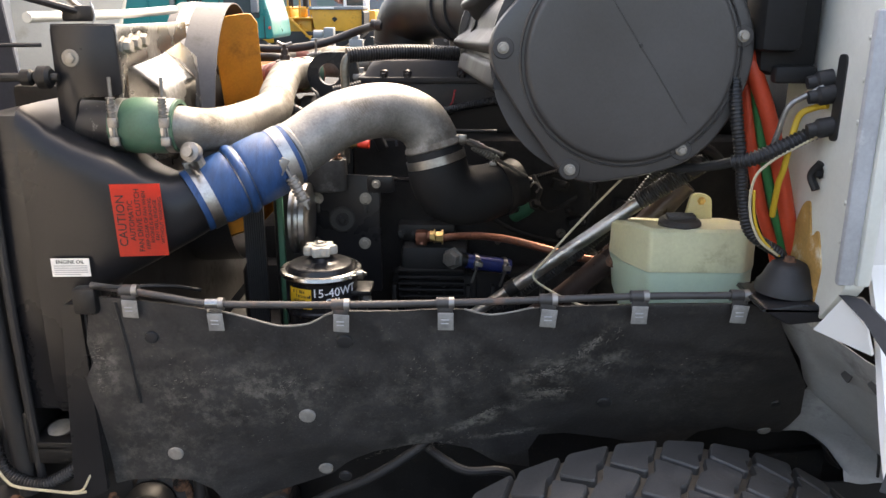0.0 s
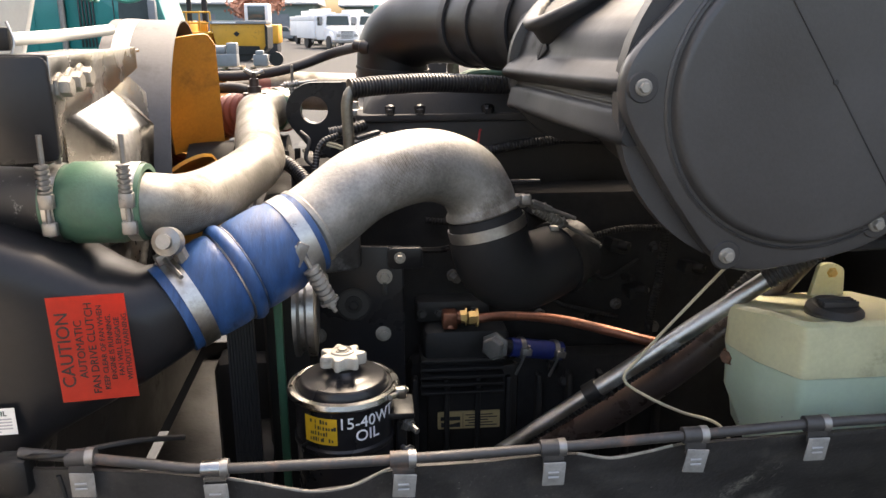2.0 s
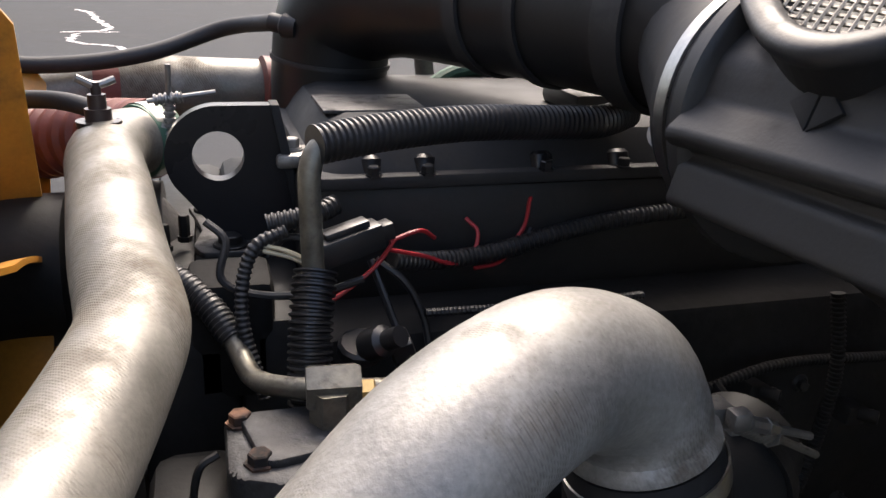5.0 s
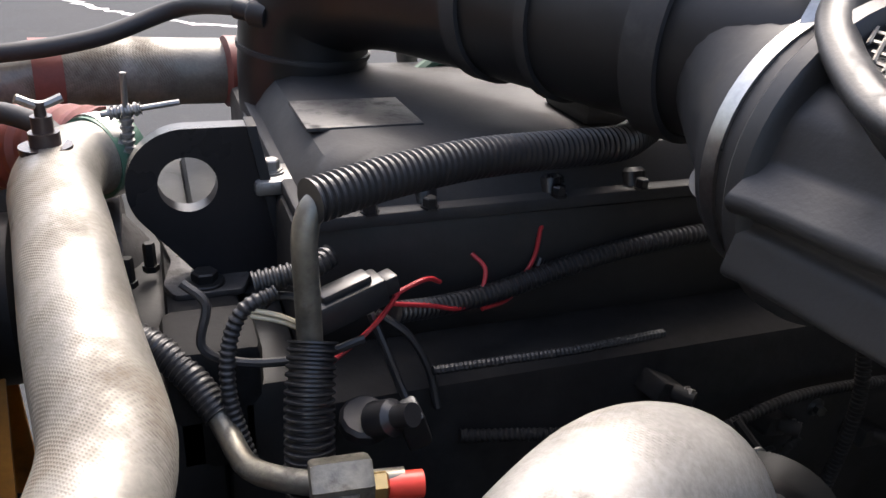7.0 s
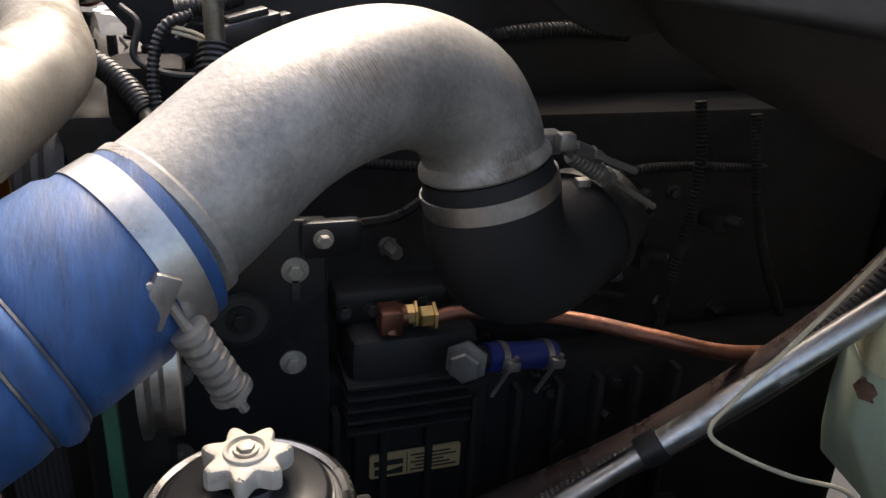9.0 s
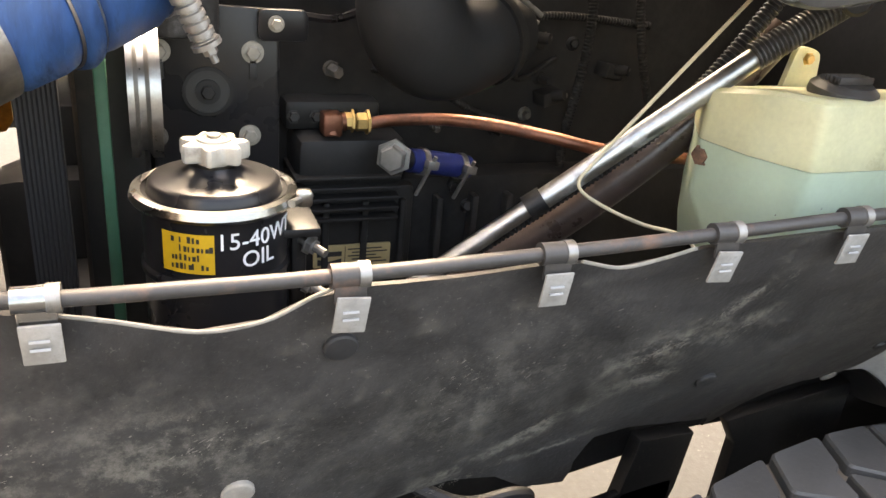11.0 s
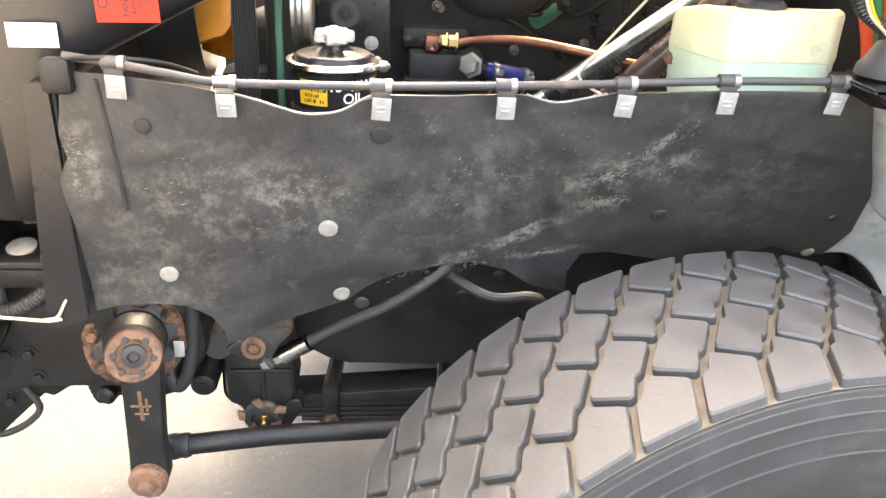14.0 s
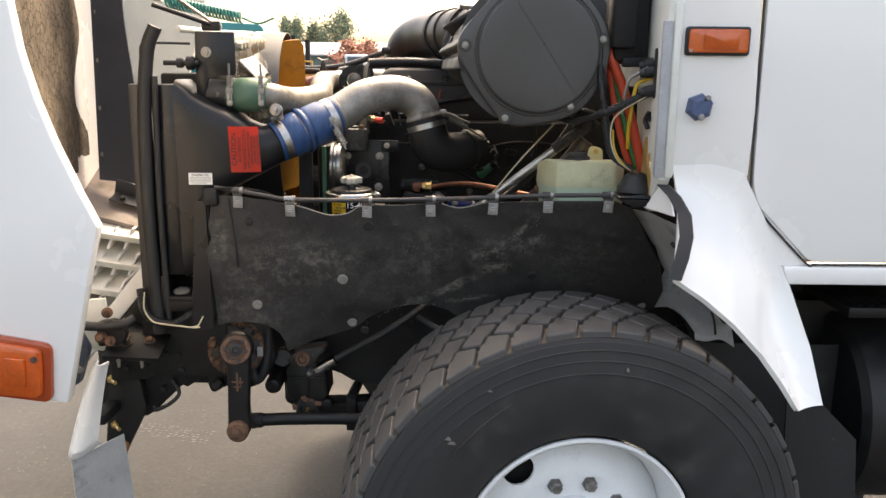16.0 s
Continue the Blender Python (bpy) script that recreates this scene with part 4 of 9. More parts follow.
part("rod", tube([(-0.735, 1.26, 1.66), (-0.73, 1.262, 1.70), (-0.70, 1.28, 1.705), (-0.62, 1.31, 1.705)], 0.0035, 8), "frame_black", brk)

shroud = thing("fan_shroud", (-0.57, 1.95, 1.1), "grey metal fan shroud ring behind the radiator", "fan shroud")
FC = Vector((0, 2.10, 1.445))
TURN = Matrix.Translation((-0.54, 0, 0)) @ Matrix.Rotation(radians(5), 4, 'Z') @ Matrix.Translation((0.54, 0, 0))   # the fan's line is turned a little


def arc_band(x0, x1, r0, r1, a0, a1, n=48, t=0.003):
    rings = []
    for k in range(n + 1):
        a = a0 + (a1 - a0) * k / n
        d = Vector((0, math.sin(a), math.cos(a)))
        rings.append([FC + TURN @ (Vector((x, 0, 0)) + d * r) for x, r in ((x0, r0), (x1, r1), (x1, r1 - t), (x0, r0 - t))])
    return loft(rings)


part("ring", arc_band(-0.655, -0.530, 0.330, 0.328, -math.pi, math.pi, 72), "grey_shroud", shroud)
part("ring_strap", join(arc_band(-0.635, -0.605, 0.331, 0.330, -0.9, 0.9, 30), box(-0.60, -0.575, 1.84, 1.88, 1.66, 1.675, 0.002)), "zinc", shroud)
part("strap_bolt", hexhead((-0.59, 1.86, 1.672), (0, -0.75, 0.6), 0.007, 0.008), "zinc", shroud)
scoop = bmesh.new()
for f in ([(-0.52, 1.385, 1.68), (-0.52, 1.53, 1.692), (-0.483, 1.59, 1.625), (-0.483, 1.457, 1.615)], [(-0.52, 1.385, 1.68), (-0.483, 1.457, 1.615), (-0.488, 1.455, 1.50), (-0.52, 1.385, 1.50)],
          [(-0.483, 1.457, 1.615), (-0.483, 1.59, 1.625), (-0.487, 1.60, 1.50), (-0.488, 1.455, 1.50)], [(-0.52, 1.53, 1.692), (-0.53, 1.68, 1.66), (-0.53, 1.70, 1.50), (-0.487, 1.60, 1.50), (-0.483, 1.59, 1.625)]):
    scoop.faces.new([scoop.verts.new(p) for p in f])
bmesh.ops.remove_doubles(scoop, verts=scoop.verts, dist=0.0005)
bmesh.ops.recalc_face_normals(scoop, faces=scoop.faces)
bmesh.ops.bevel(scoop, geom=[e for e in scoop.edges if len(e.link_faces) == 2], offset=0.012, segments=4, affect="EDGES", profile=0.5)
part("scoop", thickened(scoop, Vector((-0.003, 0.002, -0.001))), "bright_alu", shroud, "shiny bent aluminium duct", smooth=60)
part("side_wall", prism([(1.50, 1.70), (1.66, 1.705), (1.78, 1.66), (1.79, 1.40), (1.50, 1.40)], -0.536, -0.530, "x", 0.001), "bright_alu", shroud)
part("hole", disc((-0.575, 1.838, 1.625), (0.0, -0.8, 0.6), 0.012, 0.003), "ink", shroud)
part("top_plate", box(-0.62, -0.512, 1.365, 1.70, 1.726, 1.731, 0.002), "bright_alu", shroud, "shiny aluminium top plate")
part("top_rail", tube([(-0.675, 1.38, 1.746), (-0.632, 1.65, 1.749), (-0.605, 1.88, 1.757)], 0.009, 14), "white_jamb", shroud, "cream painted bar")
fan = thing("fan", (-0.49, 1.965, 1.1), "amber plastic engine fan with broad browned blades", "fan")


def blade_point(u, v):
    """u along the chord from front to rear, v from root to tip: a broad paddle, a little twisted and cupped, with rounded rear corners."""
    r = 0.075 + (0.232 - 0.022 * max(u - 0.86, 0) / 0.14) * v
    turn = (-0.5 + u) * (0.34 - 0.16 * v)
    return (-0.050 + 0.095 * u, r * math.sin(turn) + 0.010 * math.sin(math.pi * u), r * math.cos(turn))


for k in range(6):
    a = 2 * math.pi * k / 6 + 0.26
    part("blade", moved(sheet(blade_point, 16, 10, 0.006), Matrix.Translation(FC) @ TURN @ Matrix.Translation((-0.514, 0, 0)) @ Matrix.Rotation(a, 4, "X")), "amber_ring", fan, "translucent amber blade, browned at the root", smooth=50)
part("hub", lathe([(-0.04, 0), (-0.04, 0.09), (0.05, 0.09), (0.06, 0.05), (0.12, 0.05), (0.12, 0)], FC + Vector((-0.495, 0, 0)), (1, 0, 0), 32), "engine_black", fan)

# ---- intake pipe with its hoses ----
intake = thing("intake_pipe", (-0.2, 1.45, 1.45), "cast aluminium intake pipe with weathered matt finish", "pipe")
P_HOSE_L, P_HOSE_R = Vector((-0.405, 1.337, 1.447)), Vector((-0.262, 1.418, 1.512))
HD = (P_HOSE_R - P_HOSE_L).normalized()
path = spline([P_HOSE_R - HD * 0.03, (-0.237, 1.436, 1.530), (-0.183, 1.470, 1.564), (-0.128, 1.504, 1.578), (-0.082, 1.530, 1.576), (-0.040, 1.546, 1.557), (-0.019, 1.552, 1.529), (-0.012, 1.551, 1.505)], 10)
part("pipe", sweep(path, 0.0505, 40), "cast_alu", intake, "weathered cast aluminium pipe", smooth=60)
end_dir = (path[-1] - path[-2]).normalized()
part("end_bead", lathe([(-0.012, 0.049), (-0.006, 0.054), (0.0, 0.055), (0.003, 0.052), (0.003, 0.046)], path[-1], end_dir, 40), "cast_alu", intake)
start_dir = (path[5] - path[0]).normalized()
part("start_bead", lathe([(-0.004, 0.049), (0.0, 0.053), (0.006, 0.053), (0.010, 0.049)], path[6], start_dir, 40), "cast_alu", intake)

bh = thing("blue_hose", tuple(P_HOSE_L), "blue silicone charge air hose with steel clamps", "hose")
L = (P_HOSE_R - P_HOSE_L).length
part("sleeve", lathe([(-0.004, 0.05), (-0.004, 0.0555), (0.028, 0.0555), (0.034, 0.058), (0.062, 0.0595), (0.070, 0.0585), (0.072, 0.057), (0.076, 0.0625), (0.082, 0.0645), (0.088, 0.0625), (0.092, 0.057), (0.094, 0.0585), (0.102, 0.0595), (L - 0.034, 0.0595),
                      (L - 0.026, 0.0565), (L + 0.006, 0.0555), (L + 0.006, 0.05)], P_HOSE_L, HD, 48), "blue_hose", bh, "scuffed blue silicone sleeve", smooth=50)
for d in (0.073, 0.091):
    part("wire_ring", lathe([(0, 0.0585), (0.0015, 0.060), (0.003, 0.0585)], P_HOSE_L + HD * (d - 0.0015), HD, 40), "steel", bh)
clamp("clamp", P_HOSE_L + HD * 0.016, HD, 0.0558, 0.019, bh, (-0.5, -0.6, 1.0), False)
c2 = clamp("clamp", P_HOSE_R - HD * 0.012, HD, 0.0558, 0.019, bh)
part("bridge", join(moved(box(-0.0075, 0.0075, -0.003, 0.003, -0.015, 0.015, 0.002), Matrix.Translation(P_HOSE_R - HD * 0.012 + Vector((0.012, -0.058, -0.004))) @ pose(0, 0, 0, 0, 28, 20))), "zinc", c2)
tb0 = P_HOSE_R - HD * 0.012 + Vector((0.02, -0.055, -0.012))
td = Vector((0.42, 0.06, -0.9)).normalized()
part("t_bolt", join(sweep([tb0 - td * 0.02, tb0 + td * 0.075], 0.003, 8), sweep([tb0 + td * (0.012 + 0.0008 * i) for i in range(56)], lambda q: 0.0105 if int(q * 56) % 9 < 6 else 0.008, 14), disc(tb0 + td * 0.057, td, 0.012, 0.004), hexhead(tb0 + td * 0.061, td, 0.006, 0.007), box(tb0.x - 0.018, tb0.x - 0.004, tb0.y - 0.006, tb0.y + 0.006, tb0.z + 0.006, tb0.z + 0.02, 0.002)), "zinc", c2, "spring-loaded clamp bolt")
lugp = Vector((-0.397, 1.324, 1.532))
part("lug", join(lathe([(0, 0), (0, 0.015), (0.006, 0.0165), (0.018, 0.0165), (0.02, 0.0085), (0.026, 0.0085), (0.026, 0)], lugp, (-0.15, -0.95, 0.25), 20), sweep([lugp + Vector((0, 0.004, 0)), lugp + Vector((0.01, 0.008, -0.03))], 0.009, 8)), "zinc", bh, "corroded round clamp end")

elbow = thing("intake_elbow", (0.05, 1.55, 1.35), "black rubber elbow below the aluminium intake pipe", "elbow")
ep = spline([path[-1] + end_dir * 0.004, path[-1] + end_dir * 0.03, (0.002, 1.552, 1.445), (0.018, 1.56, 1.418), (0.05, 1.578, 1.403), (0.09, 1.60, 1.405), (0.13, 1.625, 1.413)], 8)
part("hose", sweep(ep, lambda t: 0.0535 + 0.007 * math.sin(math.pi * t), 36), "deep_black", elbow, smooth=60)
clamp("clamp", path[-1] + end_dir * 0.024, end_dir, 0.0562, 0.016, elbow)
ed = (ep[-1] - ep[-3]).normalized()
part("band", lathe([(-0.007, 0.055), (-0.007, 0.0595), (0.007, 0.0595), (0.007, 0.055)], ep[-1] - ed * 0.012, ed, 40), "frame_black", elbow)
for base, d in ((Vector((0.045, 1.527, 1.525)), Vector((0.85, 0.15, -0.35))), (Vector((0.105, 1.60, 1.46)), Vector((0.85, 0.1, -0.32)))):
    d.normalize()
    part("clamp_bolt", join(sweep([base, base + d * 0.085], 0.0032, 8), sweep([base + d * 0.012, base + d * 0.03], 0.0058, 8), hexhead(base + d * 0.03, d, 0.0052, 0.014), box(base.x - 0.006, base.x + 0.008, base.y - 0.006, base.y + 0.006, base.z - 0.006, base.z + 0.008, 0.002)), "zinc", elbow)
part("outlet", sweep([ep[-1] - ed * 0.006, ep[-1] + ed * 0.03], 0.05, 30), "deep_black", elbow)

# ---- coolant pipe ----
cool = thing("coolant_pipe", (-0.4, 1.5, 1.5), "bright aluminium coolant pipe with a drain tee", "pipe")
cp = spline([(-0.46, 1.352, 1.572), (-0.425, 1.354, 1.568), (-0.397, 1.388, 1.560), (-0.378, 1.45, 1.556), (-0.359, 1.54, 1.557), (-0.344, 1.618, 1.562), (-0.339, 1.648, 1.567), (-0.3405, 1.676, 1.572), (-0.355, 1.76, 1.583), (-0.373, 1.90, 1.598), (-0.384, 1.985, 1.604), (-0.374, 2.05, 1.604), (-0.34, 2.09, 1.60)], 8)
part("pipe", sweep(cp, 0.037, 36), "coolant_alu", cool, "bare aluminium pipe", smooth=60)
part("tee", join(disc((-0.388, 2.0, 1.634), (0, 0, 1), 0.022, 0.006), lathe([(0, 0.013), (0.016, 0.013), (0.016, 0.009), (0.03, 0.009), (0.03, 0.005), (0.042, 0.005), (0.042, 0)], (-0.388, 2.0, 1.636), (0, 0, 1), 12)), "brown_pipe", cool, "brown drain fitting")
part("tee_key", tube([(-0.405, 1.995, 1.683), (-0.388, 2.0, 1.675), (-0.37, 2.005, 1.68)], 0.004, 8), "zinc", cool)
gh = thing("green_hose", (-0.48, 1.36, 1.53), "green silicone coolant hose with two spring clamps", "hose")
part("sleeve", lathe([(0, 0.037), (0, 0.0435), (0.022, 0.0435), (0.027, 0.0465), (0.080, 0.0465), (0.085, 0.0435), (0.108, 0.0435), (0.108, 0.037)], (-0.533, 1.358, 1.572), (1, -0.04, 0), 40), "green_hose", gh, smooth=50)
for x in (-0.521, -0.437):
    b = clamp("clamp", (x, 1.356, 1.572), (1, -0.04, 0), 0.0438, 0.013, gh)
    y0 = 1.356 - 0.047
    part("clamp_screw", join(sweep([Vector((x, y0, 1.545)), Vector((x, y0 + 0.004, 1.655))], 0.0032, 8), sweep([Vector((x, y0, 1.593 + 0.0007 * i)) for i in range(45)], lambda q: 0.0075 if int(q * 45) % 8 < 5 else 0.0056, 12), box(x - 0.008, x + 0.008, y0 - 0.004, y0 + 0.006, 1.575, 1.592, 0.002), box(x - 0.008, x + 0.008, y0 - 0.003, y0 + 0.006, 1.545, 1.56, 0.002)), "zinc", b)
part("neck", sweep([Vector((-0.60, 1.365, 1.575)), Vector((-0.525, 1.358, 1.572))], 0.039, 30), "flaking", gh, "dark flaking radiator neck")

# ---- oil filler canister ----
can = thing("oil_canister", (-0.218, 1.45, 1.1), "black oil filler canister with chrome-edged lid and star knob", "canister")
CX, CY = -0.217, 1.437
part("body", lathe([(0, 0), (0, 0.066), (0.108, 0.066), (0.112, 0.069), (0.117, 0.069), (0.120, 0.066), (0.178, 0.066), (0.185, 0.066), (0.188, 0)], (CX, CY, 1.11), (0, 0, 1), 56), "black_paint", can)
part("rim", lathe([(0, 0.067), (0, 0.0735), (0.004, 0.0765), (0.010, 0.0745), (0.012, 0.07), (0.010, 0.066)], (CX, CY, 1.288), (0, 0, 1), 56), "bright_alu", can, "chrome rim")
lid = part("lid", lathe([(0.0, 0.0715), (0.003, 0.0695), (0.002, 0.0645), (0.002, 0.0615), (0.010, 0.0595), (0.013, 0.0575), (0.0145, 0.054), (0.0155, 0.040), (0.019, 0.030), (0.023, 0.024), (0.026, 0.022), (0.028, 0)], (CX, CY, 1.294), (0, 0, 1), 64), "black_paint", can, "glossy black stepped lid", smooth=35)
star = []
for k in range(72):
    a = 2 * math.pi * k / 72
    star.append((CX + (0.0265 + 0.0055 * math.cos(7 * a)) * math.cos(a), CY + (0.0265 + 0.0055 * math.cos(7 * a)) * math.sin(a)))
part("knob", join(prism(star, 1.324, 1.342, "z", 0.0035), lathe([(0, 0.016), (0.003, 0.0155), (0.004, 0.013), (0.001, 0.0115), (0.001, 0)], (CX, CY, 1.3415), (0, 0, 1), 28), disc((CX, CY, 1.31), (0, 0, 1), 0.015, 0.016)), "knob_cream", lid, "pale worn star knob")
part("knob_bolt", join(disc((CX, CY, 1.343), (0, 0, 1), 0.009, 0.002, 0.0005), hexhead((CX, CY, 1.344), (0, 0, 1), 0.0065, 0.004)), "dull_bolt", lid)
part("clamp_screw", join(sweep([Vector((CX + 0.062, CY - 0.05, 1.296)), Vector((CX + 0.085, CY - 0.02, 1.292))], 0.004, 8), box(CX + 0.07, CX + 0.084, CY - 0.04, CY - 0.026, 1.287, 1.303, 0.003)), "steel", can)
for z in (1.243, 1.200):
    part("bracket_bolt", join(sweep([Vector((CX + 0.078, CY - 0.01, z)), Vector((CX + 0.098, CY - 0.036, z - 0.006))], 0.0045, 10), hexhead((CX + 0.085, CY - 0.019, z - 0.002), (0.6, -0.8, -0.2), 0.0085, 0.008)), "zinc", can)
part("bracket", join(box(CX + 0.05, CX + 0.095, CY - 0.03, CY + 0.03, 1.252, 1.262, 0.003), box(CX + 0.07, CX + 0.085, CY - 0.01, CY + 0.004, 1.1, 1.25, 0.003)), "frame_black", can)


def on_can(bm, z, a0, r):
    """Wraps flat lettering (x, y) round the canister; a0: the angle of its middle from -y towards +x."""
    for v in bm.verts:
        a = a0 + v.co.x / r
        rr = r + v.co.z
        v.co = Vector((CX + rr * math.sin(a), CY - rr * math.cos(a), z + v.co.y))
    return bm


part("lettering", on_can(letters("15-40WT", 0.0225, Matrix.Translation((0, 0, 0.0006))), 1.268, 0.57, 0.066), "white_ink", can, smooth=0)
part("lettering", on_can(letters("OIL", 0.0225, Matrix.Translation((0, 0, 0.0006))), 1.249, 0.50, 0.066), "white_ink", can, smooth=0)


def can_patch(z0, z1, a0, a1, r, n=10):
    bm = bmesh.new()
    prev = None
    for k in range(n + 1):
        a = a0 + (a1 - a0) * k / n
        c = [bm.verts.new((CX + r * math.sin(a), CY - r * math.cos(a), z)) for z in (z0, z1)]
        if prev:
            bm.faces.new((prev[0], c[0], c[1], prev[1]))
        prev = c
    return bm


tag = part("tag", can_patch(1.238, 1.276, -0.85, -0.12, 0.0666), "yellow_tag", can, "worn yellow tag", smooth=30)
bars = []
for k in range(10):
    for q in range(4):
        if random.random() < 0.6:
            a = -0.70 + 0.058 * k + random.uniform(-0.01, 0.01)
            bars.append(can_patch(1.242 + 0.0085 * q, 1.246 + 0.0085 * q + random.uniform(0, 0.003), a, a + random.uniform(0.02, 0.05), 0.0671, 2))
part("print", join(*bars), "ink", tag, smooth=0)

# ---- air cleaner ----
ac = thing("air_cleaner", (0.29, 1.45, 1.5), "large black plastic air cleaner with a round bolted end cover", "air cleaner")
AX = Vector((0.288, 1.232, 1.702))
AXO = AX + Vector((-0.016, 0, -0.012))      # the flange is not centred on the round panel
part("body", lathe([(0.022, 0), (0.022, 0.186), (0.045, 0.186), (0.06, 0.160), (0.34, 0.14), (0.40, 0.13), (0.42, 0.12), (0.46, 0.105), (0.46, 0)], AXO, (0, 1, 0), 56), "black_plastic", ac, "moulded black plastic housing", smooth=40)
PAN = Vector((0.290, 1.232, 1.691))         # middle of the round panel


def cover_ring(y, grow):
    """The flange: round, with lobes at its bolts."""
    out = []
    for k in range(120):
        a = 2 * math.pi * k / 120
        r = 0.178 + grow
        for at, h, w in ((3.06, 0.029, 0.34), (4.33, 0.019, 0.30), (1.85, 0.02, 0.30), (0.19, 0.004, 0.3), (5.35, 0.004, 0.3)):
            q = (a - at + math.pi) % (2 * math.pi) - math.pi
            r += h * math.exp(-(q / w) ** 2)
        out.append(PAN + Vector((r * math.cos(a), y, r * math.sin(a))))
    return out


cov = part("end_cover", loft([cover_ring(0.030, -0.02), cover_ring(0.030, -0.002), cover_ring(0.022, 0), cover_ring(0.010, 0), cover_ring(0.004, -0.003), cover_ring(0.002, -0.008), cover_ring(0.002, -0.05)]), "cover_plastic", ac, "round black end cover with bolt lobes", smooth=40)
part("round_panel", lathe([(0.004, 0.163), (0.001, 0.1625), (-0.001, 0.160), (0.0035, 0.1575), (0.0035, 0.1555), (-0.005, 0.1525), (-0.008, 0.149), (-0.0085, 0.145), (-0.0085, 0.1), (-0.009, 0)], PAN, (0, 1, 0), 96), "cover_plastic", cov, "flat round panel", smooth=40)
for dx, dz in ((-0.184, 0.003), (-0.079, -0.177), (0.162, 0.02), (0.087, -0.146), (-0.07, 0.165), (0.09, 0.14)):
    p = AX + Vector((dx, 0.0, dz))
    part("bolt_boss", lathe([(0, 0), (0, 0.017), (0.003, 0.015), (0.003, 0)], p + Vector((0, 0.003, 0)), (0, -1, 0), 20), "black_plastic", cov)
    part("bolt", join(hexhead(p, (0, -1, 0), 0.0058, 0.009), disc(p, (0, -1, 0), 0.0088, 0.003, 0.001, 20)), "dull_bolt", cov)
sc = Vector((0.290, 1.2228, 1.691))
part("mould_line", moved(box(-0.125, 0.135, -0.0006, 0.0006, -0.0006, 0.0006, 0), Matrix.Translation(sc + Vector((0.012, 0, 0.018))) @ pose(0, 0, 0, 0, 56, 0)), "black_plastic", cov, smooth=0)
part("centre_dimple", disc(sc + Vector((0.012, 0, 0.018)), (0, -1, 0), 0.003, 0.001), "ink", cov)


def shell_ring(y, k):
    base = [(0.30, 1.62), (0.16, 1.648), (0.075, 1.645), (0.046, 1.642), (0.038, 1.648), (0.042, 1.663), (0.0455, 1.676), (0.053, 1.6815), (0.049, 1.6865), (0.036, 1.6905), (0.0305, 1.697), (0.0318, 1.7025), (0.047, 1.717),
            (0.053, 1.722), (0.058, 1.74), (0.063, 1.752), (0.078, 1.768), (0.105, 1.786), (0.15, 1.812), (0.20, 1.842), (0.28, 1.866), (0.36, 1.855), (0.40, 1.8), (0.40, 1.6)]
    base = rounded(base, 0.006, 3)
    return [Vector((x + (0.045 if z < 1.684 else 0.050) * k, y, z + (0.0 if z < 1.684 else 0.008) * k)) for x, z in base]


part("shell", loft([shell_ring(1.632, -0.1), shell_ring(1.62, 0), shell_ring(1.5, 0.33), shell_ring(1.38, 0.66), shell_ring(1.262, 1.0), shell_ring(1.25, 1.15)]), "shell_plastic", ac, "ridged black plastic side shell", smooth=50)
face = Matrix((Vector((-0.13, 0.99, 0.0)), Vector((0.93, 0.13, -0.35)), Vector((0.345, 0.05, 0.937)))).transposed().to_4x4()
part("emblem", moved(join(prism([(-0.020, 0), (-0.0008, 0.0155), (-0.0008, -0.0155)], -0.0012, 0.006, bevel=0.0006), prism([(0.020, 0), (0.0008, -0.0155), (0.0008, 0.0155)], -0.0012, 0.006, bevel=0.0006)), Matrix.Translation((0.0645, 1.535, 1.733)) @ face), "deep_black", ac, "moulded dark diamond shape")
part("end_flange", lathe([(0, 0), (0, 0.108), (0.004, 0.114), (0.016, 0.115), (0.02, 0.112), (0.03, 0.09), (0.03, 0)], (0.150, 1.628, 1.705), (0, 1, 0), 56), "shell_plastic", ac, "round outlet flange", smooth=40)
scr = pose(0.120, 1.573, 1.811, 18.6, -24.2, -32.4)


def oval(rx, ry, z, n=48):
    pts = []
    for k in range(n):
        c, s = math.cos(2 * math.pi * k / n), math.sin(2 * math.pi * k / n)
        pts.append(scr @ Vector((rx * math.copysign(abs(c) ** 0.75, c), ry * math.copysign(abs(s) ** 0.75, s), z)))
    return pts


part("inlet_rim", loft([oval(0.058, 0.084, -0.11), oval(0.071, 0.100, -0.012), oval(0.0755, 0.1055, -0.008), oval(0.0775, 0.1075, -0.003), oval(0.0770, 0.1068, 0.003), oval(0.073, 0.103, 0.006), oval(0.062, 0.092, 0.006), oval(0.056, 0.086, 0.003), oval(0.0535, 0.0835, -0.004), oval(0.0525, 0.0825, -0.016)], caps=False), "shell_plastic", ac, "oval inlet rim", smooth=50)
wires = []
for k in range(-18, 19):
    for s in (-1, 1):
        o = k * 0.0095
        pts = []
        for j in range(41):
            t = -0.13 + 0.26 * j / 40
            x, y = o + s * t * 0.62, t
            if abs(x / 0.0530) ** 2.67 + abs(y / 0.083) ** 2.67 < 1:
                pts.append(scr @ Vector((x, y, -0.006 + 0.001 * s)))
        if len(pts) > 2:
            wires.append(sweep([pts[0], pts[-1]], 0.0013, 4, caps=False))
part("inlet_screen", join(*wires), "dull_bolt", ac, "expanded metal inlet screen", smooth=0, kind="stuff")
part("inlet_dark", loft([oval(0.0525, 0.0825, -0.014), oval(0.001, 0.001, -0.03)], caps=False), "cast_grey", ac)
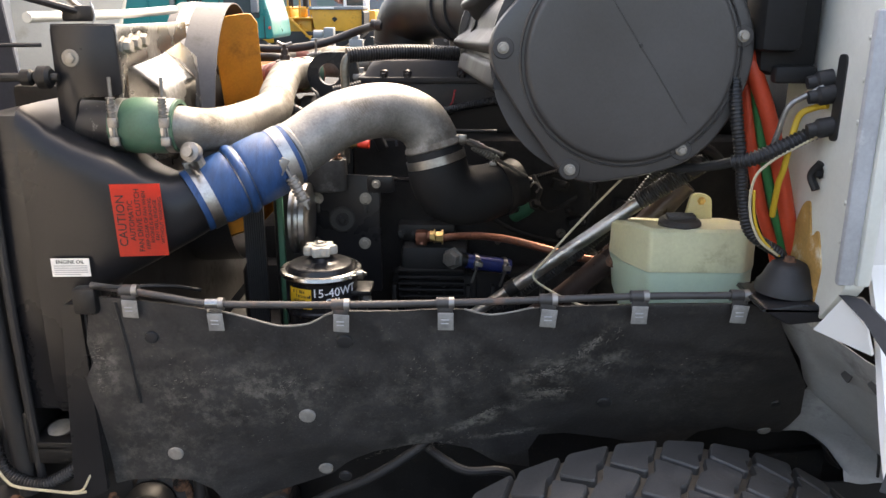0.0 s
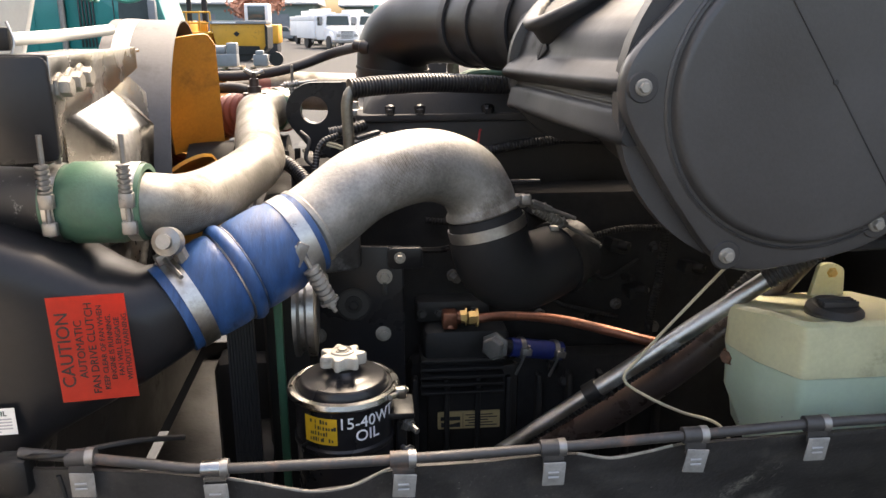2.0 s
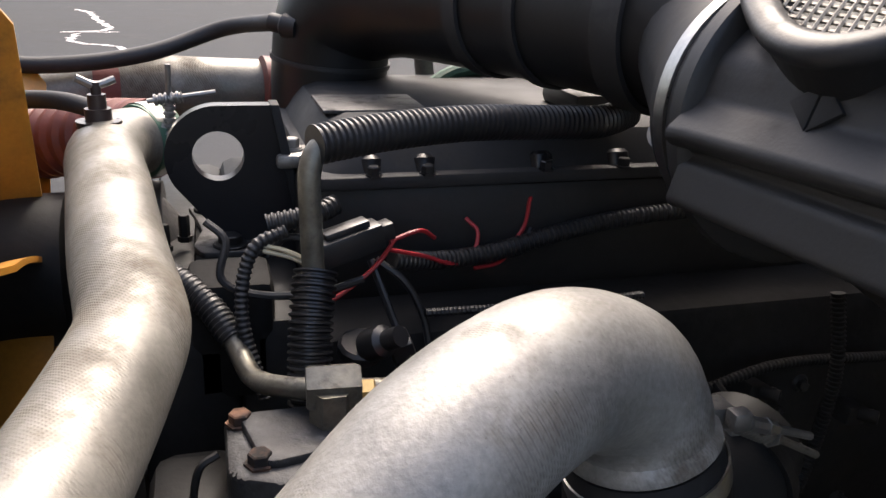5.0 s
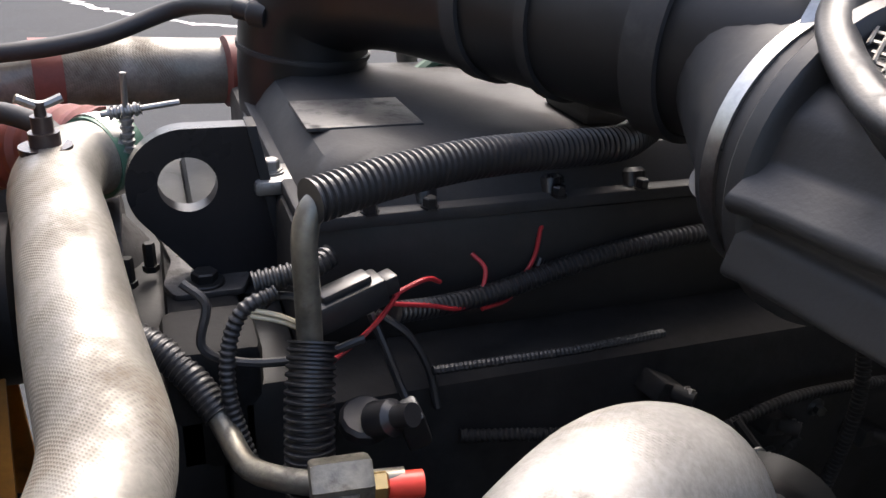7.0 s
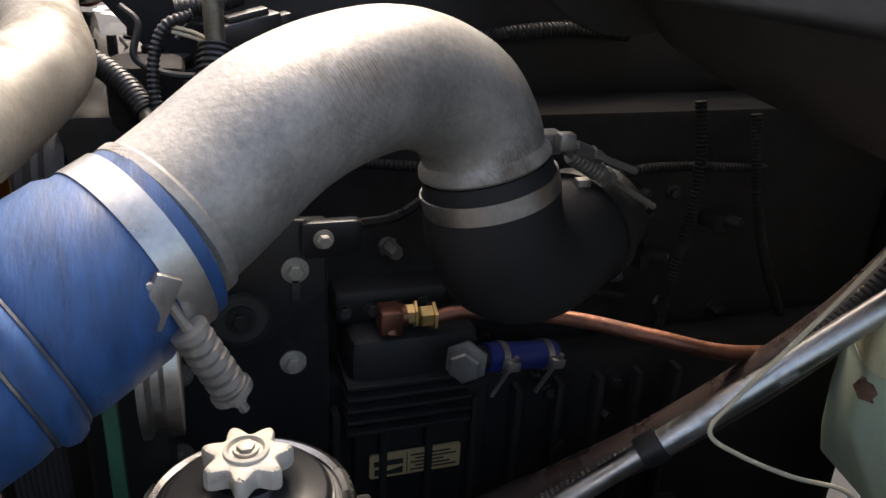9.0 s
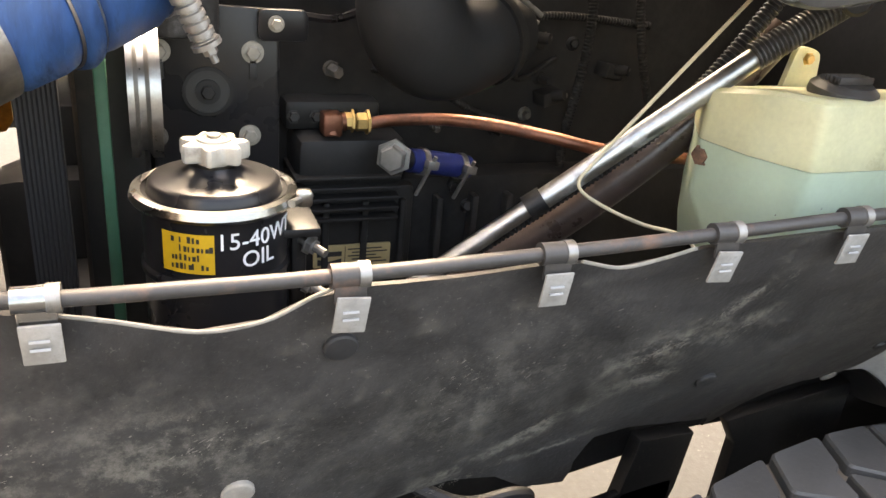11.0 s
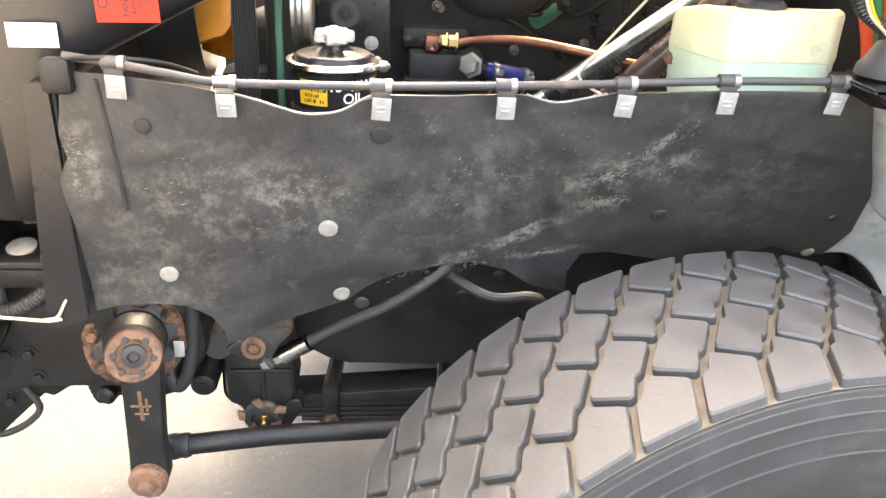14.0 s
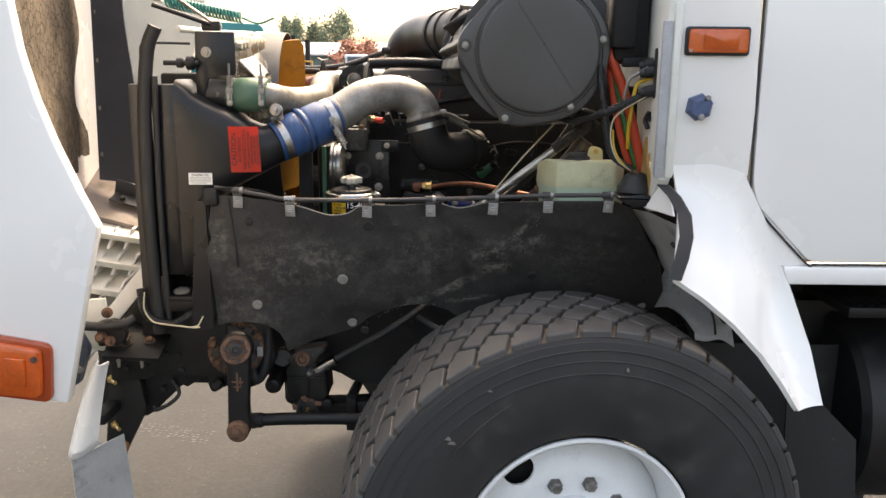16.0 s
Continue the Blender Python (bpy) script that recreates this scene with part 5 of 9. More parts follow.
part("strap_ring", lathe([(0, 0.009), (0, 0.014), (0.004, 0.014), (0.004, 0.009)], (0.070, 1.70, 1.681), (-0.7, -0.6, 0.4), 24, close=True), "zinc", ac)

duct = thing("intake_duct", (0.0, 2.1, 1.5), "wide black rubber intake duct bending down behind the engine", "duct")
dp = spline([(0.20, 1.64, 1.752), (0.15, 1.75, 1.76), (0.09, 1.88, 1.765), (0.02, 2.04, 1.766), (-0.05, 2.17, 1.762), (-0.105, 2.235, 1.73), (-0.118, 2.25, 1.66), (-0.118, 2.25, 1.55), (-0.118, 2.25, 1.40)], 8)
part("tube", sweep(dp, 0.079, 36), "duct_black", duct, smooth=60)
for i, w, r, mt in ((5, 0.018, 0.083, "steel"), (12, 0.03, 0.087, "rubber"), (18, 0.012, 0.0835, "rubber"), (22, 0.02, 0.084, "rubber"), (47, 0.006, 0.0815, "rubber")):
    t = (dp[i + 1] - dp[i - 1]).normalized()
    part("band", lathe([(-w / 2, r - 0.006), (-w / 2, r), (w / 2, r), (w / 2, r - 0.006)], dp[i], t, 40), mt, duct)
ring_at = lambda c, r: [Vector(c) + Vector((r * math.cos(2 * math.pi * k / 40), 0, r * math.sin(2 * math.pi * k / 40))) for k in range(40)]
part("coupling", loft([ring_at((0.150, 1.655, 1.705), 0.1), ring_at((0.150, 1.695, 1.707), 0.1), ring_at((0.152, 1.71, 1.72), 0.094), ring_at((0.150, 1.76, 1.755), 0.083)]), "rubber", duct, "soft rubber coupling", smooth=50)
part("clamp_band", lathe([(-0.007, 0.099), (-0.007, 0.1025), (0.007, 0.1025), (0.007, 0.099)], (0.150, 1.679, 1.705), (0, 1, 0), 56), "steel", duct, "stainless clamp band")
part("hose_end", lathe([(0, 0), (0, 0.016), (0.02, 0.016), (0.024, 0.012), (0.04, 0.012), (0.04, 0)], (-0.165, 2.20, 1.715), (-0.6, 0.4, 0.1), 14), "rubber", duct)
part("clamp_bolt", join(hexhead((0.115, 1.70, 1.835), (-1, -0.3, 0.1), 0.008, 0.03), sweep([Vector((0.115, 1.7, 1.835)), Vector((0.16, 1.71, 1.832))], 0.006, 8)), "zinc", duct)
single("coolant_line", tube([(-0.80, 2.28, 1.68), (-0.6, 2.32, 1.658), (-0.48, 2.335, 1.650), (-0.36, 2.35, 1.664), (-0.25, 2.36, 1.700), (-0.17, 2.22, 1.722)], 0.0115, 12), "rubber", "black rubber hose strung across the engine bay", "hose")

# ---- engine ----
eng = thing("engine", (0.25, 2.0, 0.7), "dark diesel engine block with black valve cover", "engine")
part("block", box(-0.2, 0.69, 1.78, 2.42, 0.75, 1.485, 0.02), "block_black", eng)
part("side_cover", box(-0.12, 0.69, 1.72, 1.785, 0.8, 1.2, 0.03), "block_black", eng)
part("cylinder_head", box(-0.20, 0.69, 1.86, 2.36, 1.48, 1.60, 0.012), "engine_black", eng)
part("timing_cover", box(-0.27, -0.197, 1.80, 2.42, 0.9, 1.5, 0.02), "engine_black", eng)
part("oil_pan", box(-0.3, 0.66, 1.8, 2.4, 0.58, 0.76, 0.04), "engine_black", eng)
part("valve_cover", join(prism(rounded([(-0.195, 1.855), (0.62, 1.868), (0.62, 2.30), (-0.195, 2.28)], 0.02), 1.598, 1.611, "z", 0.003),
                         loft([[Vector((x, y, z)) for x, y in rounded([(-0.185 + o, 1.868 + o), (0.61, 1.885 + o), (0.61, 2.29 - o), (-0.185 + o, 2.27 - o)], 0.03, 5)] for z, o in ((1.609, 0), (1.632, 0.012), (1.645, 0.022), (1.652, 0.04))])), "cover_black", eng, "black ribbed valve cover", smooth=30)
part("cover_plate", box(-0.168, -0.055, 1.965, 2.062, 1.650, 1.654, 0.001), "cast_grey", eng)
part("cover_plate", box(0.10, 0.16, 1.93, 2.03, 1.650, 1.675, 0.01), "black_plastic", eng)
for x in (-0.135, -0.082, 0.042, 0.13, 0.22):
    part("cover_bolt", join(hexhead((x, 1.862 + 0.01 * (x + 0.1), 1.610), (0, 0, 1), 0.0065, 0.010), disc((x, 1.88, 1.605), (0, 0.35, 1), 0.014, 0.02, 0.004, 12)), "black_paint", eng)
part("corner_bolt", join(hexhead((-0.2, 1.974, 1.612), (0, 0, 1), 0.008, 0.012), disc((-0.2, 1.974, 1.611), (0, 0, 1), 0.012, 0.002), box(-0.218, -0.18, 1.95, 2.0, 1.596, 1.611, 0.004)), "zinc", eng)
for k in range(9):
    part("rib", box(-0.11 + 0.055 * k, -0.10 + 0.055 * k, 1.70, 1.725, 0.95, 1.17, 0.003), "engine_black", eng)
for k in range(14):
    x, z = random.uniform(-0.05, 0.5), random.uniform(1.05, 1.5)
    part("fitting", join(hexhead((x, 1.78 - 0.06 * (z < 1.2), z), (random.uniform(-0.4, 0.4), -1, random.uniform(-0.3, 0.3)), random.uniform(0.005, 0.010), random.uniform(0.01, 0.03)), disc((x, 1.79 - 0.06 * (z < 1.2), z), (0, -1, 0), 0.011, 0.014, 0.003, 12)), random.choice(("block_black", "grime_bolt", "block_black", "frame_black")), eng)
for pts, r in (([(-0.08, 1.765, 1.44), (0.05, 1.745, 1.43), (0.16, 1.75, 1.40), (0.28, 1.755, 1.42), (0.45, 1.76, 1.41)], 0.008), ([(0.33, 1.75, 1.50), (0.335, 1.735, 1.42), (0.33, 1.735, 1.33), (0.32, 1.74, 1.24), (0.33, 1.75, 1.15)], 0.010),
               ([(0.10, 1.76, 1.36), (0.15, 1.74, 1.33), (0.20, 1.74, 1.35), (0.24, 1.75, 1.33), (0.30, 1.76, 1.36)], 0.006), ([(0.02, 1.76, 1.34), (0.10, 1.735, 1.32), (0.17, 1.735, 1.285), (0.26, 1.74, 1.26)], 0.007), ([(0.42, 1.76, 1.48), (0.43, 1.74, 1.38), (0.46, 1.74, 1.30), (0.52, 1.75, 1.2)], 0.009)):
    single("engine_loom", loom(pts, r * 0.75, 0.005), "block_black", "black corrugated loom along the engine block", "cable", "looms on the block")
sen = thing("oil_sensor", (0.185, 1.75, 1.33), "dark green sensor with a steel clip on the engine block", "sensor")
part("body", sweep([Vector((0.165, 1.775, 1.315)), Vector((0.185, 1.735, 1.335)), Vector((0.20, 1.715, 1.352))], lambda q: 0.017 - 0.006 * q, 14), "green_belt", sen)
part("plug", join(hexhead((0.20, 1.716, 1.352), (0.35, -0.5, 0.4), 0.010, 0.016), sweep([Vector((0.205, 1.71, 1.36)), Vector((0.215, 1.72, 1.385)), Vector((0.20, 1.75, 1.41))], 0.005, 8)), "block_black", sen)
part("clip", join(tube([(0.19, 1.72, 1.39), (0.20, 1.715, 1.402), (0.212, 1.718, 1.39), (0.205, 1.722, 1.378)], 0.0025, 6)), "zinc", sen)
for x, z, a in ((0.26, 1.385, 0.3), (0.08, 1.41, -0.3), (0.40, 1.34, 0.2), (0.12, 1.45, 0.5), (0.30, 1.30, -0.2)):
    q = thing("engine_fitting", (x, 1.76, z), "small dark fitting on the engine block", "fitting", "fittings on the block")
    part("body", moved(join(box(-0.018, 0.018, -0.012, 0.02, -0.011, 0.011, 0.004), lathe([(0, 0), (0, 0.008), (0.02, 0.008), (0.02, 0)], (0.0, -0.01, 0.004), (0.5, -1, 0.2), 12)), Matrix.Translation((x, 1.765, z)) @ pose(0, 0, 0, 0, 57 * a, 10)), "block_black", q)
    part("nut", hexhead((x + 0.012, 1.748, z + 0.006), (0.4, -1, 0.3), 0.005, 0.008), "grime_bolt", q)
eye_ = thing("lifting_eye", (-0.26, 2.0, 1.55), "thick black steel lifting eye bolted to the engine", "lifting eye")


def eye_plate():
    """A thick plate, round at its free end, with a hole; its other edge leans down to the engine."""
    o = Vector((-0.274, 1.608))
    outer = [(-0.222, 1.661)]
    for k in range(25):
        a = radians(90 + 132 * k / 24)
        outer.append((o.x + 0.053 * math.cos(a), o.y + 0.053 * math.sin(a)))
    outer += [(-0.262, 1.508), (-0.190, 1.500)]
    bm = bmesh.new()
    n = 32
    hole = [(o.x - 0.001 + 0.0255 * math.cos(2 * math.pi * k / n), o.y + 0.002 + 0.0255 * math.sin(2 * math.pi * k / n)) for k in range(n)]
    front = [bm.verts.new((x, 1.958, z)) for x, z in outer]
    ring = [bm.verts.new((x, 1.958, z)) for x, z in hole]
    edges = [bm.edges.new((q[k], q[(k + 1) % len(q)])) for q in (front, ring) for k in range(len(q))]
    bmesh.ops.triangle_fill(bm, edges=edges, use_beauty=True)
    return thickened(bm, Vector((0, 0.02, 0)))


part("plate", eye_plate(), "black_paint", eye_, smooth=25)
part("side", prism([(-0.2225, 1.662), (-0.2135, 1.662), (-0.181, 1.500), (-0.191, 1.500)], 1.954, 1.985, bevel=0.001), "deep_black", eye_, "worn flame-cut edge")
part("foot", box(-0.27, -0.185, 1.95, 2.03, 1.485, 1.503, 0.003), "black_paint", eye_)

plate = thing("bracket_plate", (-0.19, 1.63, 1.3), "flat black steel bracket plate with slots and bolts", "bracket")
part("plate", prism(rounded([(-0.265, 1.435), (-0.125, 1.430), (-0.125, 1.18), (-0.265, 1.18)], 0.004), 1.635, 1.645, bevel=0.001), "black_paint", plate)
part("arm", join(prism(rounded([(-0.15, 1.432), (-0.095, 1.432), (-0.095, 1.398), (-0.15, 1.398)], 0.008), 1.622, 1.634, bevel=0.001), tube([(-0.10, 1.63, 1.425), (-0.05, 1.66, 1.42), (0.02, 1.72, 1.435)], 0.005, 6)), "black_paint", plate)
for x, y, z, mt in ((-0.131, 1.62, 1.417, "dull_bolt"), (-0.155, 1.633, 1.383, "dull_bolt"), (-0.255, 1.633, 1.383, "dull_bolt"), (-0.159, 1.633, 1.287, "dull_bolt"), (-0.262, 1.633, 1.287, "grime_bolt"), (-0.268, 1.633, 1.20, "grime_bolt")):
    part("bolt", join(hexhead((x, y, z), (0, -1, 0), 0.0062 if z > 1.40 else 0.0078, 0.009), disc((x, y + 0.001, z), (0, -1, 0), 0.009 if z > 1.40 else 0.0125, 0.002)), mt, plate)
for x in (-0.155, -0.255):
    part("slot", box(x - 0.004, x + 0.004, 1.632, 1.636, 1.352, 1.375, 0.001), "ink", plate)
part("hole_rim", lathe([(0, 0.024), (0, 0.028), (0.002, 0.028), (0.002, 0.024)], (-0.205, 1.6345, 1.338), (0, -1, 0), 28, close=True), "frame_black", plate)
part("hole", disc((-0.205, 1.6345, 1.338), (0, -1, 0), 0.0245, 0.0008), "ink", plate)
part("hole_bolt", join(hexhead((-0.205, 1.634, 1.338), (0, -1, 0), 0.008, 0.008), disc((-0.205, 1.634, 1.338), (0, -1, 0), 0.014, 0.003)), "frame_black", plate)

comp = thing("air_compressor", (0.0, 1.72, 1.0), "black finned air compressor with a small gold data plate", "compressor")
part("body", join(box(-0.085, 0.08, 1.71, 1.85, 1.02, 1.19, 0.012), box(-0.09, 0.06, 1.70, 1.82, 1.19, 1.26, 0.015)), "engine_black", comp)
for k in range(5):
    part("fin", box(-0.095, 0.05, 1.69, 1.84, 1.145 + 0.015 * k, 1.15 + 0.015 * k, 0.0015), "engine_black", comp)
dpl = part("data_plate", prism(rounded([(-0.066, 1.072), (0.045, 1.072), (0.045, 1.105), (-0.066, 1.105)], 0.003), 1.703, 1.7065), "gold_plate", comp, "gold-coloured data plate")
part("mark", join(prism([(-0.060, 1.085), (-0.044, 1.081), (-0.026, 1.085), (-0.026, 1.076), (-0.060, 1.076)], 1.702, 1.7032), box(-0.061, -0.026, 1.702, 1.7032, 1.089, 1.096, 0), *[box(-0.017 + 0.006 * (k % 2), 0.04 - 0.008 * (k % 3), 1.702, 1.7032, 1.077 + 0.0052 * k, 1.0785 + 0.0052 * k, 0) for k in range(5)], box(-0.0215, -0.0207, 1.702, 1.7032, 1.074, 1.103, 0)), "ink", dpl, smooth=0)
part("flange", moved(disc((0, 0, 0), (1, 0, 0), 0.062, 0.014, 0.002, 32), Matrix.Translation((0.085, 1.80, 1.13))), "zinc", comp)
part("head", join(box(-0.10, 0.03, 1.74, 1.86, 1.26, 1.30, 0.008), *[hexhead((-0.09 + 0.03 * k, 1.735, 1.28), (0, -1, 0.2), 0.007, 0.012) for k in range(4)]), "engine_black", comp)
cop = thing("copper_line", (0.1, 1.65, 1.29), "tarnished copper air line with a brass elbow fitting", "pipe")
part("tube", tube([(0.005, 1.705, 1.279), (0.03, 1.70, 1.284), (0.08, 1.67, 1.294), (0.14, 1.635, 1.297), (0.21, 1.59, 1.292), (0.29, 1.56, 1.28), (0.45, 1.57, 1.26)], 0.0082, 14), "copper", cop)
part("fitting", join(hexhead((0.004, 1.705, 1.281), (-1, 0, 0.0), 0.0125, 0.018), sweep([Vector((0.0, 1.706, 1.281)), Vector((-0.02, 1.715, 1.279))], 0.009, 10), hexhead((-0.014, 1.714, 1.28), (-1, 0.1, 0), 0.0115, 0.014)), "brass", cop, "brass compression nut")
part("elbow", join(sweep(spline([(-0.025, 1.715, 1.279), (-0.04, 1.715, 1.277), (-0.045, 1.71, 1.262)], 6), 0.0125, 12), box(-0.057, -0.031, 1.70, 1.73, 1.262, 1.292, 0.004)), "copper", cop)
bl = thing("heater_hose", (0.08, 1.68, 1.23), "short blue hose with two worm clamps on a steel fitting", "hose")
b0, b1 = Vector((0.055, 1.678, 1.236)), Vector((0.150, 1.70, 1.216))
part("sleeve", sweep([b0, b1], 0.0165, 20), "navy_hose", bl)
part("fitting", hexhead((0.028, 1.66, 1.247), (-0.45, -0.85, 0.1), 0.018, 0.022), "zinc", bl)
part("neck", sweep([Vector((0.03, 1.672, 1.243)), b0], 0.014, 14), "frame_black", bl)
for t in (0.2, 0.85):
    clamp("clamp", b0.lerp(b1, t), b1 - b0, 0.017, 0.009, bl, (0.2, -1, -0.4), False)

# ---- belts and pulleys ----
pul = thing("belt_drive", (-0.31, 1.7, 1.2), "accessory pulleys with a ribbed belt at the engine's front", "belt drive")
part("belt", prism([(-0.392 + 0.0022 * k, 1.560 + 0.002 * (k % 2)) for k in range(19)] + [(-0.352, 1.57), (-0.392, 1.57)], 0.9, 1.42, "z"), "belt", pul, "ribbed black belt", smooth=0)
part("pulley", lathe([(0, 0), (0, 0.07), (0.006, 0.07), (0.01, 0.062), (0.016, 0.062), (0.02, 0.07), (0.03, 0.07), (0.03, 0)], (-0.288, 1.56, 1.36), (1, 0, 0), 40), "steel", pul, "bright steel pulley")
part("pulley", lathe([(0, 0), (0, 0.10), (0.04, 0.10), (0.04, 0)], (-0.38, 1.66, 1.02), (1, 0, 0), 40), "engine_black", pul)
part("green_strip", box(-0.318, -0.306, 1.535, 1.545, 1.02, 1.42, 0.002), "green_belt", pul, "green belt edge")
part("housing", join(box(-0.345, -0.27, 1.60, 1.74, 0.95, 1.42, 0.02)), "engine_black", pul)
part("lower_housing", box(-0.45, -0.27, 1.70, 1.80, 0.75, 1.22, 0.03), "engine_black", pul)

for y, z, r, w in ((1.86, 1.40, 0.075, 0.045), (2.10, 1.445, 0.10, 0.06), (1.83, 1.20, 0.09, 0.05), (2.30, 1.25, 0.08, 0.05)):
    part("pulley", lathe([(0, 0), (0, r), (w * 0.15, r), (w * 0.3, r - 0.008), (w * 0.45, r - 0.008), (w * 0.6, r), (w, r), (w, r * 0.8), (w * 1.4, r * 0.5), (w * 1.4, 0)], (-0.40, y, z), (1, 0, 0), 40), "cast_grey", pul, "grey cast pulley")
part("front_cover", join(box(-0.36, -0.265, 1.80, 2.42, 0.75, 1.49, 0.02), box(-0.42, -0.30, 1.74, 1.98, 1.02, 1.30, 0.03)), "engine_black", pul)

# ---- reservoir and the plumbing by the cab ----
res = thing("coolant_reservoir", (0.42, 1.45, 1.25), "translucent yellowed plastic coolant reservoir with greenish fluid", "reservoir")


def res_ring(z, grow=1.0, drop=0.0):
    """The tank's outline at a height: slanting side facets, then the flat front; the top falls to the rear by drop."""
    k = min(max((1.335 - z) / 0.065, 0), 1)
    j = min(max((1.27 - z) / 0.07, 0), 1)
    plan = [(0.313 + 0.010 * k + 0.022 * j, 1.428 + 0.012 * k - 0.03 * j), (0.327 + 0.009 * k + 0.018 * j, 1.362 + 0.010 * k - 0.01 * j), (0.357 + 0.005 * k + 0.012 * j, 1.302 + 0.008 * k + 0.008 * j),
            (0.515, 1.303), (0.543, 1.335), (0.543, 1.51), (0.364, 1.507)]
    c = Vector((0.44, 1.42))
    return [Vector((x, y, z - drop * max(0, y - 1.35))) for x, y in rounded([tuple(c + (Vector(p) - c) * grow) for p in plan], 0.009, 4)]


part("upper_tank", loft([res_ring(1.3375), res_ring(1.342, 1.008), res_ring(1.36), res_ring(1.40, 1.0, 0.2), res_ring(1.406, 0.99, 0.2), res_ring(1.409, 0.965, 0.2), res_ring(1.411, 0.93, 0.2)]), "reservoir", res, "yellowed translucent upper tank", smooth=22)
part("fluid", loft([res_ring(1.19, 0.94), res_ring(1.22, 0.985), res_ring(1.27), res_ring(1.322, 0.992), res_ring(1.332, 0.994), res_ring(1.337, 1.004)]), "coolant", res, "pale green coolant showing through", smooth=22)
part("cap", lathe([(0, 0.033), (0.006, 0.036), (0.014, 0.035), (0.02, 0.028), (0.022, 0)], (0.414, 1.345, 1.402), (0.0, -0.1, 1), 28), "black_plastic", res, "black twist cap")
part("cap_grip", join(*[box(0.391, 0.437, 1.336 + 0.006 * k, 1.339 + 0.006 * k, 1.4215, 1.429, 0.001) for k in range(-1, 3)]), "black_plastic", res)
part("tab", prism(rounded([(0.455, 1.37), (0.51, 1.37), (0.505, 1.427), (0.487, 1.434), (0.468, 1.433)], 0.008), 1.475, 1.483), "reservoir", res)
part("tab_bolt", hexhead((0.487, 1.475, 1.420), (0, -1, 0), 0.006, 0.006), "brass", res)
part("screw", hexhead((0.319, 1.425, 1.318), (-0.9, -0.4, 0), 0.0095, 0.007), "rust", res)

rod = thing("steering_shaft", (0.1, 1.55, 1.1), "bright steel steering shaft with a coupling", "shaft")
part("upper_shaft", sweep([Vector((0.15, 1.475, 1.252)), Vector((0.42, 1.415, 1.475))], 0.0125, 16), "steel", rod)
part("lower_shaft", sweep([Vector((0.145, 1.478, 1.248)), Vector((-0.08, 1.53, 1.06))], 0.0105, 16), "steel", rod)
part("coupling", sweep([Vector((0.152, 1.475, 1.254)), Vector((0.135, 1.48, 1.24))], 0.0155, 14), "frame_black", rod)
single("wiring_loom", loom([(-0.02, 1.56, 1.08), (0.15, 1.51, 1.215), (0.30, 1.47, 1.35), (0.40, 1.46, 1.48), (0.43, 1.45, 1.56)], 0.0105, 0.006), "loom", "black corrugated loom beside the steering shaft", "cable")
single("drain_pipe", tube([(0.05, 1.66, 1.02), (0.22, 1.585, 1.16), (0.36, 1.52, 1.32), (0.46, 1.50, 1.45)], 0.024, 18), "brown_pipe", "brown scuffed metal pipe beside the steering shaft", "pipe")
single("thin_cable", tube([(0.36, 1.44, 1.50), (0.27, 1.44, 1.40), (0.20, 1.45, 1.31), (0.180, 1.45, 1.278), (0.21, 1.44, 1.255), (0.255, 1.42, 1.238), (0.30, 1.40, 1.228), (0.32, 1.38, 1.20)], 0.0022, 8), "cream_wire", "thin cream cable sagging under the shaft", "cable")
single("grey_sheath", loom([(0.36, 1.425, 1.43), (0.42, 1.41, 1.475), (0.47, 1.40, 1.51)], 0.0165, 0.005), "cast_grey", "grey corrugated sheath on the steering shaft", "cable")

# the long screw of the clamp at the intake pipe's end
TB0, TB1 = Vector((0.040, 1.545, 1.522)), Vector((0.172, 1.579, 1.4435))
TBD = (TB1 - TB0).normalized()
part("clamp_screw", join(sweep([TB0, TB1], 0.0032, 10), sweep([TB0 + TBD * 0.03, TB0 + TBD * 0.075], 0.0075, 12), *[lathe([(0, 0.0078), (0.002, 0.009), (0.004, 0.0078)], TB0 + TBD * (0.032 + 0.0056 * k), TBD, 12) for k in range(7)], hexhead(TB0 + TBD * 0.08, TBD, 0.007, 0.009), box(0.028, 0.05, 1.535, 1.555, 1.512, 1.53, 0.003)), "grime_bolt", intake, "grimy clamp screw with a spring")

# ---- cab ----
cab = thing("truck_cab", (1.2, 1.5, 1.0), "white truck cab with a flared front wheel arch", "truck cab")


def flare_y(x, z):
    """The cab's side: upright above, drawn out to the flare below."""
    t = min(max((1.40 - z) / 0.24, 0), 1)
    t = t * t * (3 - 2 * t)
    return 1.085 - 0.165 * t


def flare_sheet():
    lo = [(0.586, 1.187), (0.66, 1.137), (0.731, 1.078), (0.804, 1.003), (0.861, 0.93), (0.886, 0.894), (0.910, 0.858)]
    hi = [(0.603, 1.425), (0.70, 1.43), (0.775, 1.41), (0.835, 1.30), (0.905, 1.137), (0.952, 0.994), (0.976, 0.865)]
    def fn(u, v):
        k = u * 6
        i = min(int(k), 5)
        f = k - i
        a = Vector(lo[i]).lerp(Vector(lo[i + 1]), f)
        b = Vector(hi[i]).lerp(Vector(hi[i + 1]), f)
        p = a.lerp(b, v)
        yl = 0.908 + 0.042 * u
        yh = 1.0776 - 0.105 * min(max((k - 3.7) / 2.3, 0), 1)
        return (p.x + 0.024 * math.sin(math.pi * v) * max(1 - u * 4, 0), yh - (yh - yl) * (1 - v) ** 2.3, p.y)
    return sheet(fn, 36, 16, 0.012)


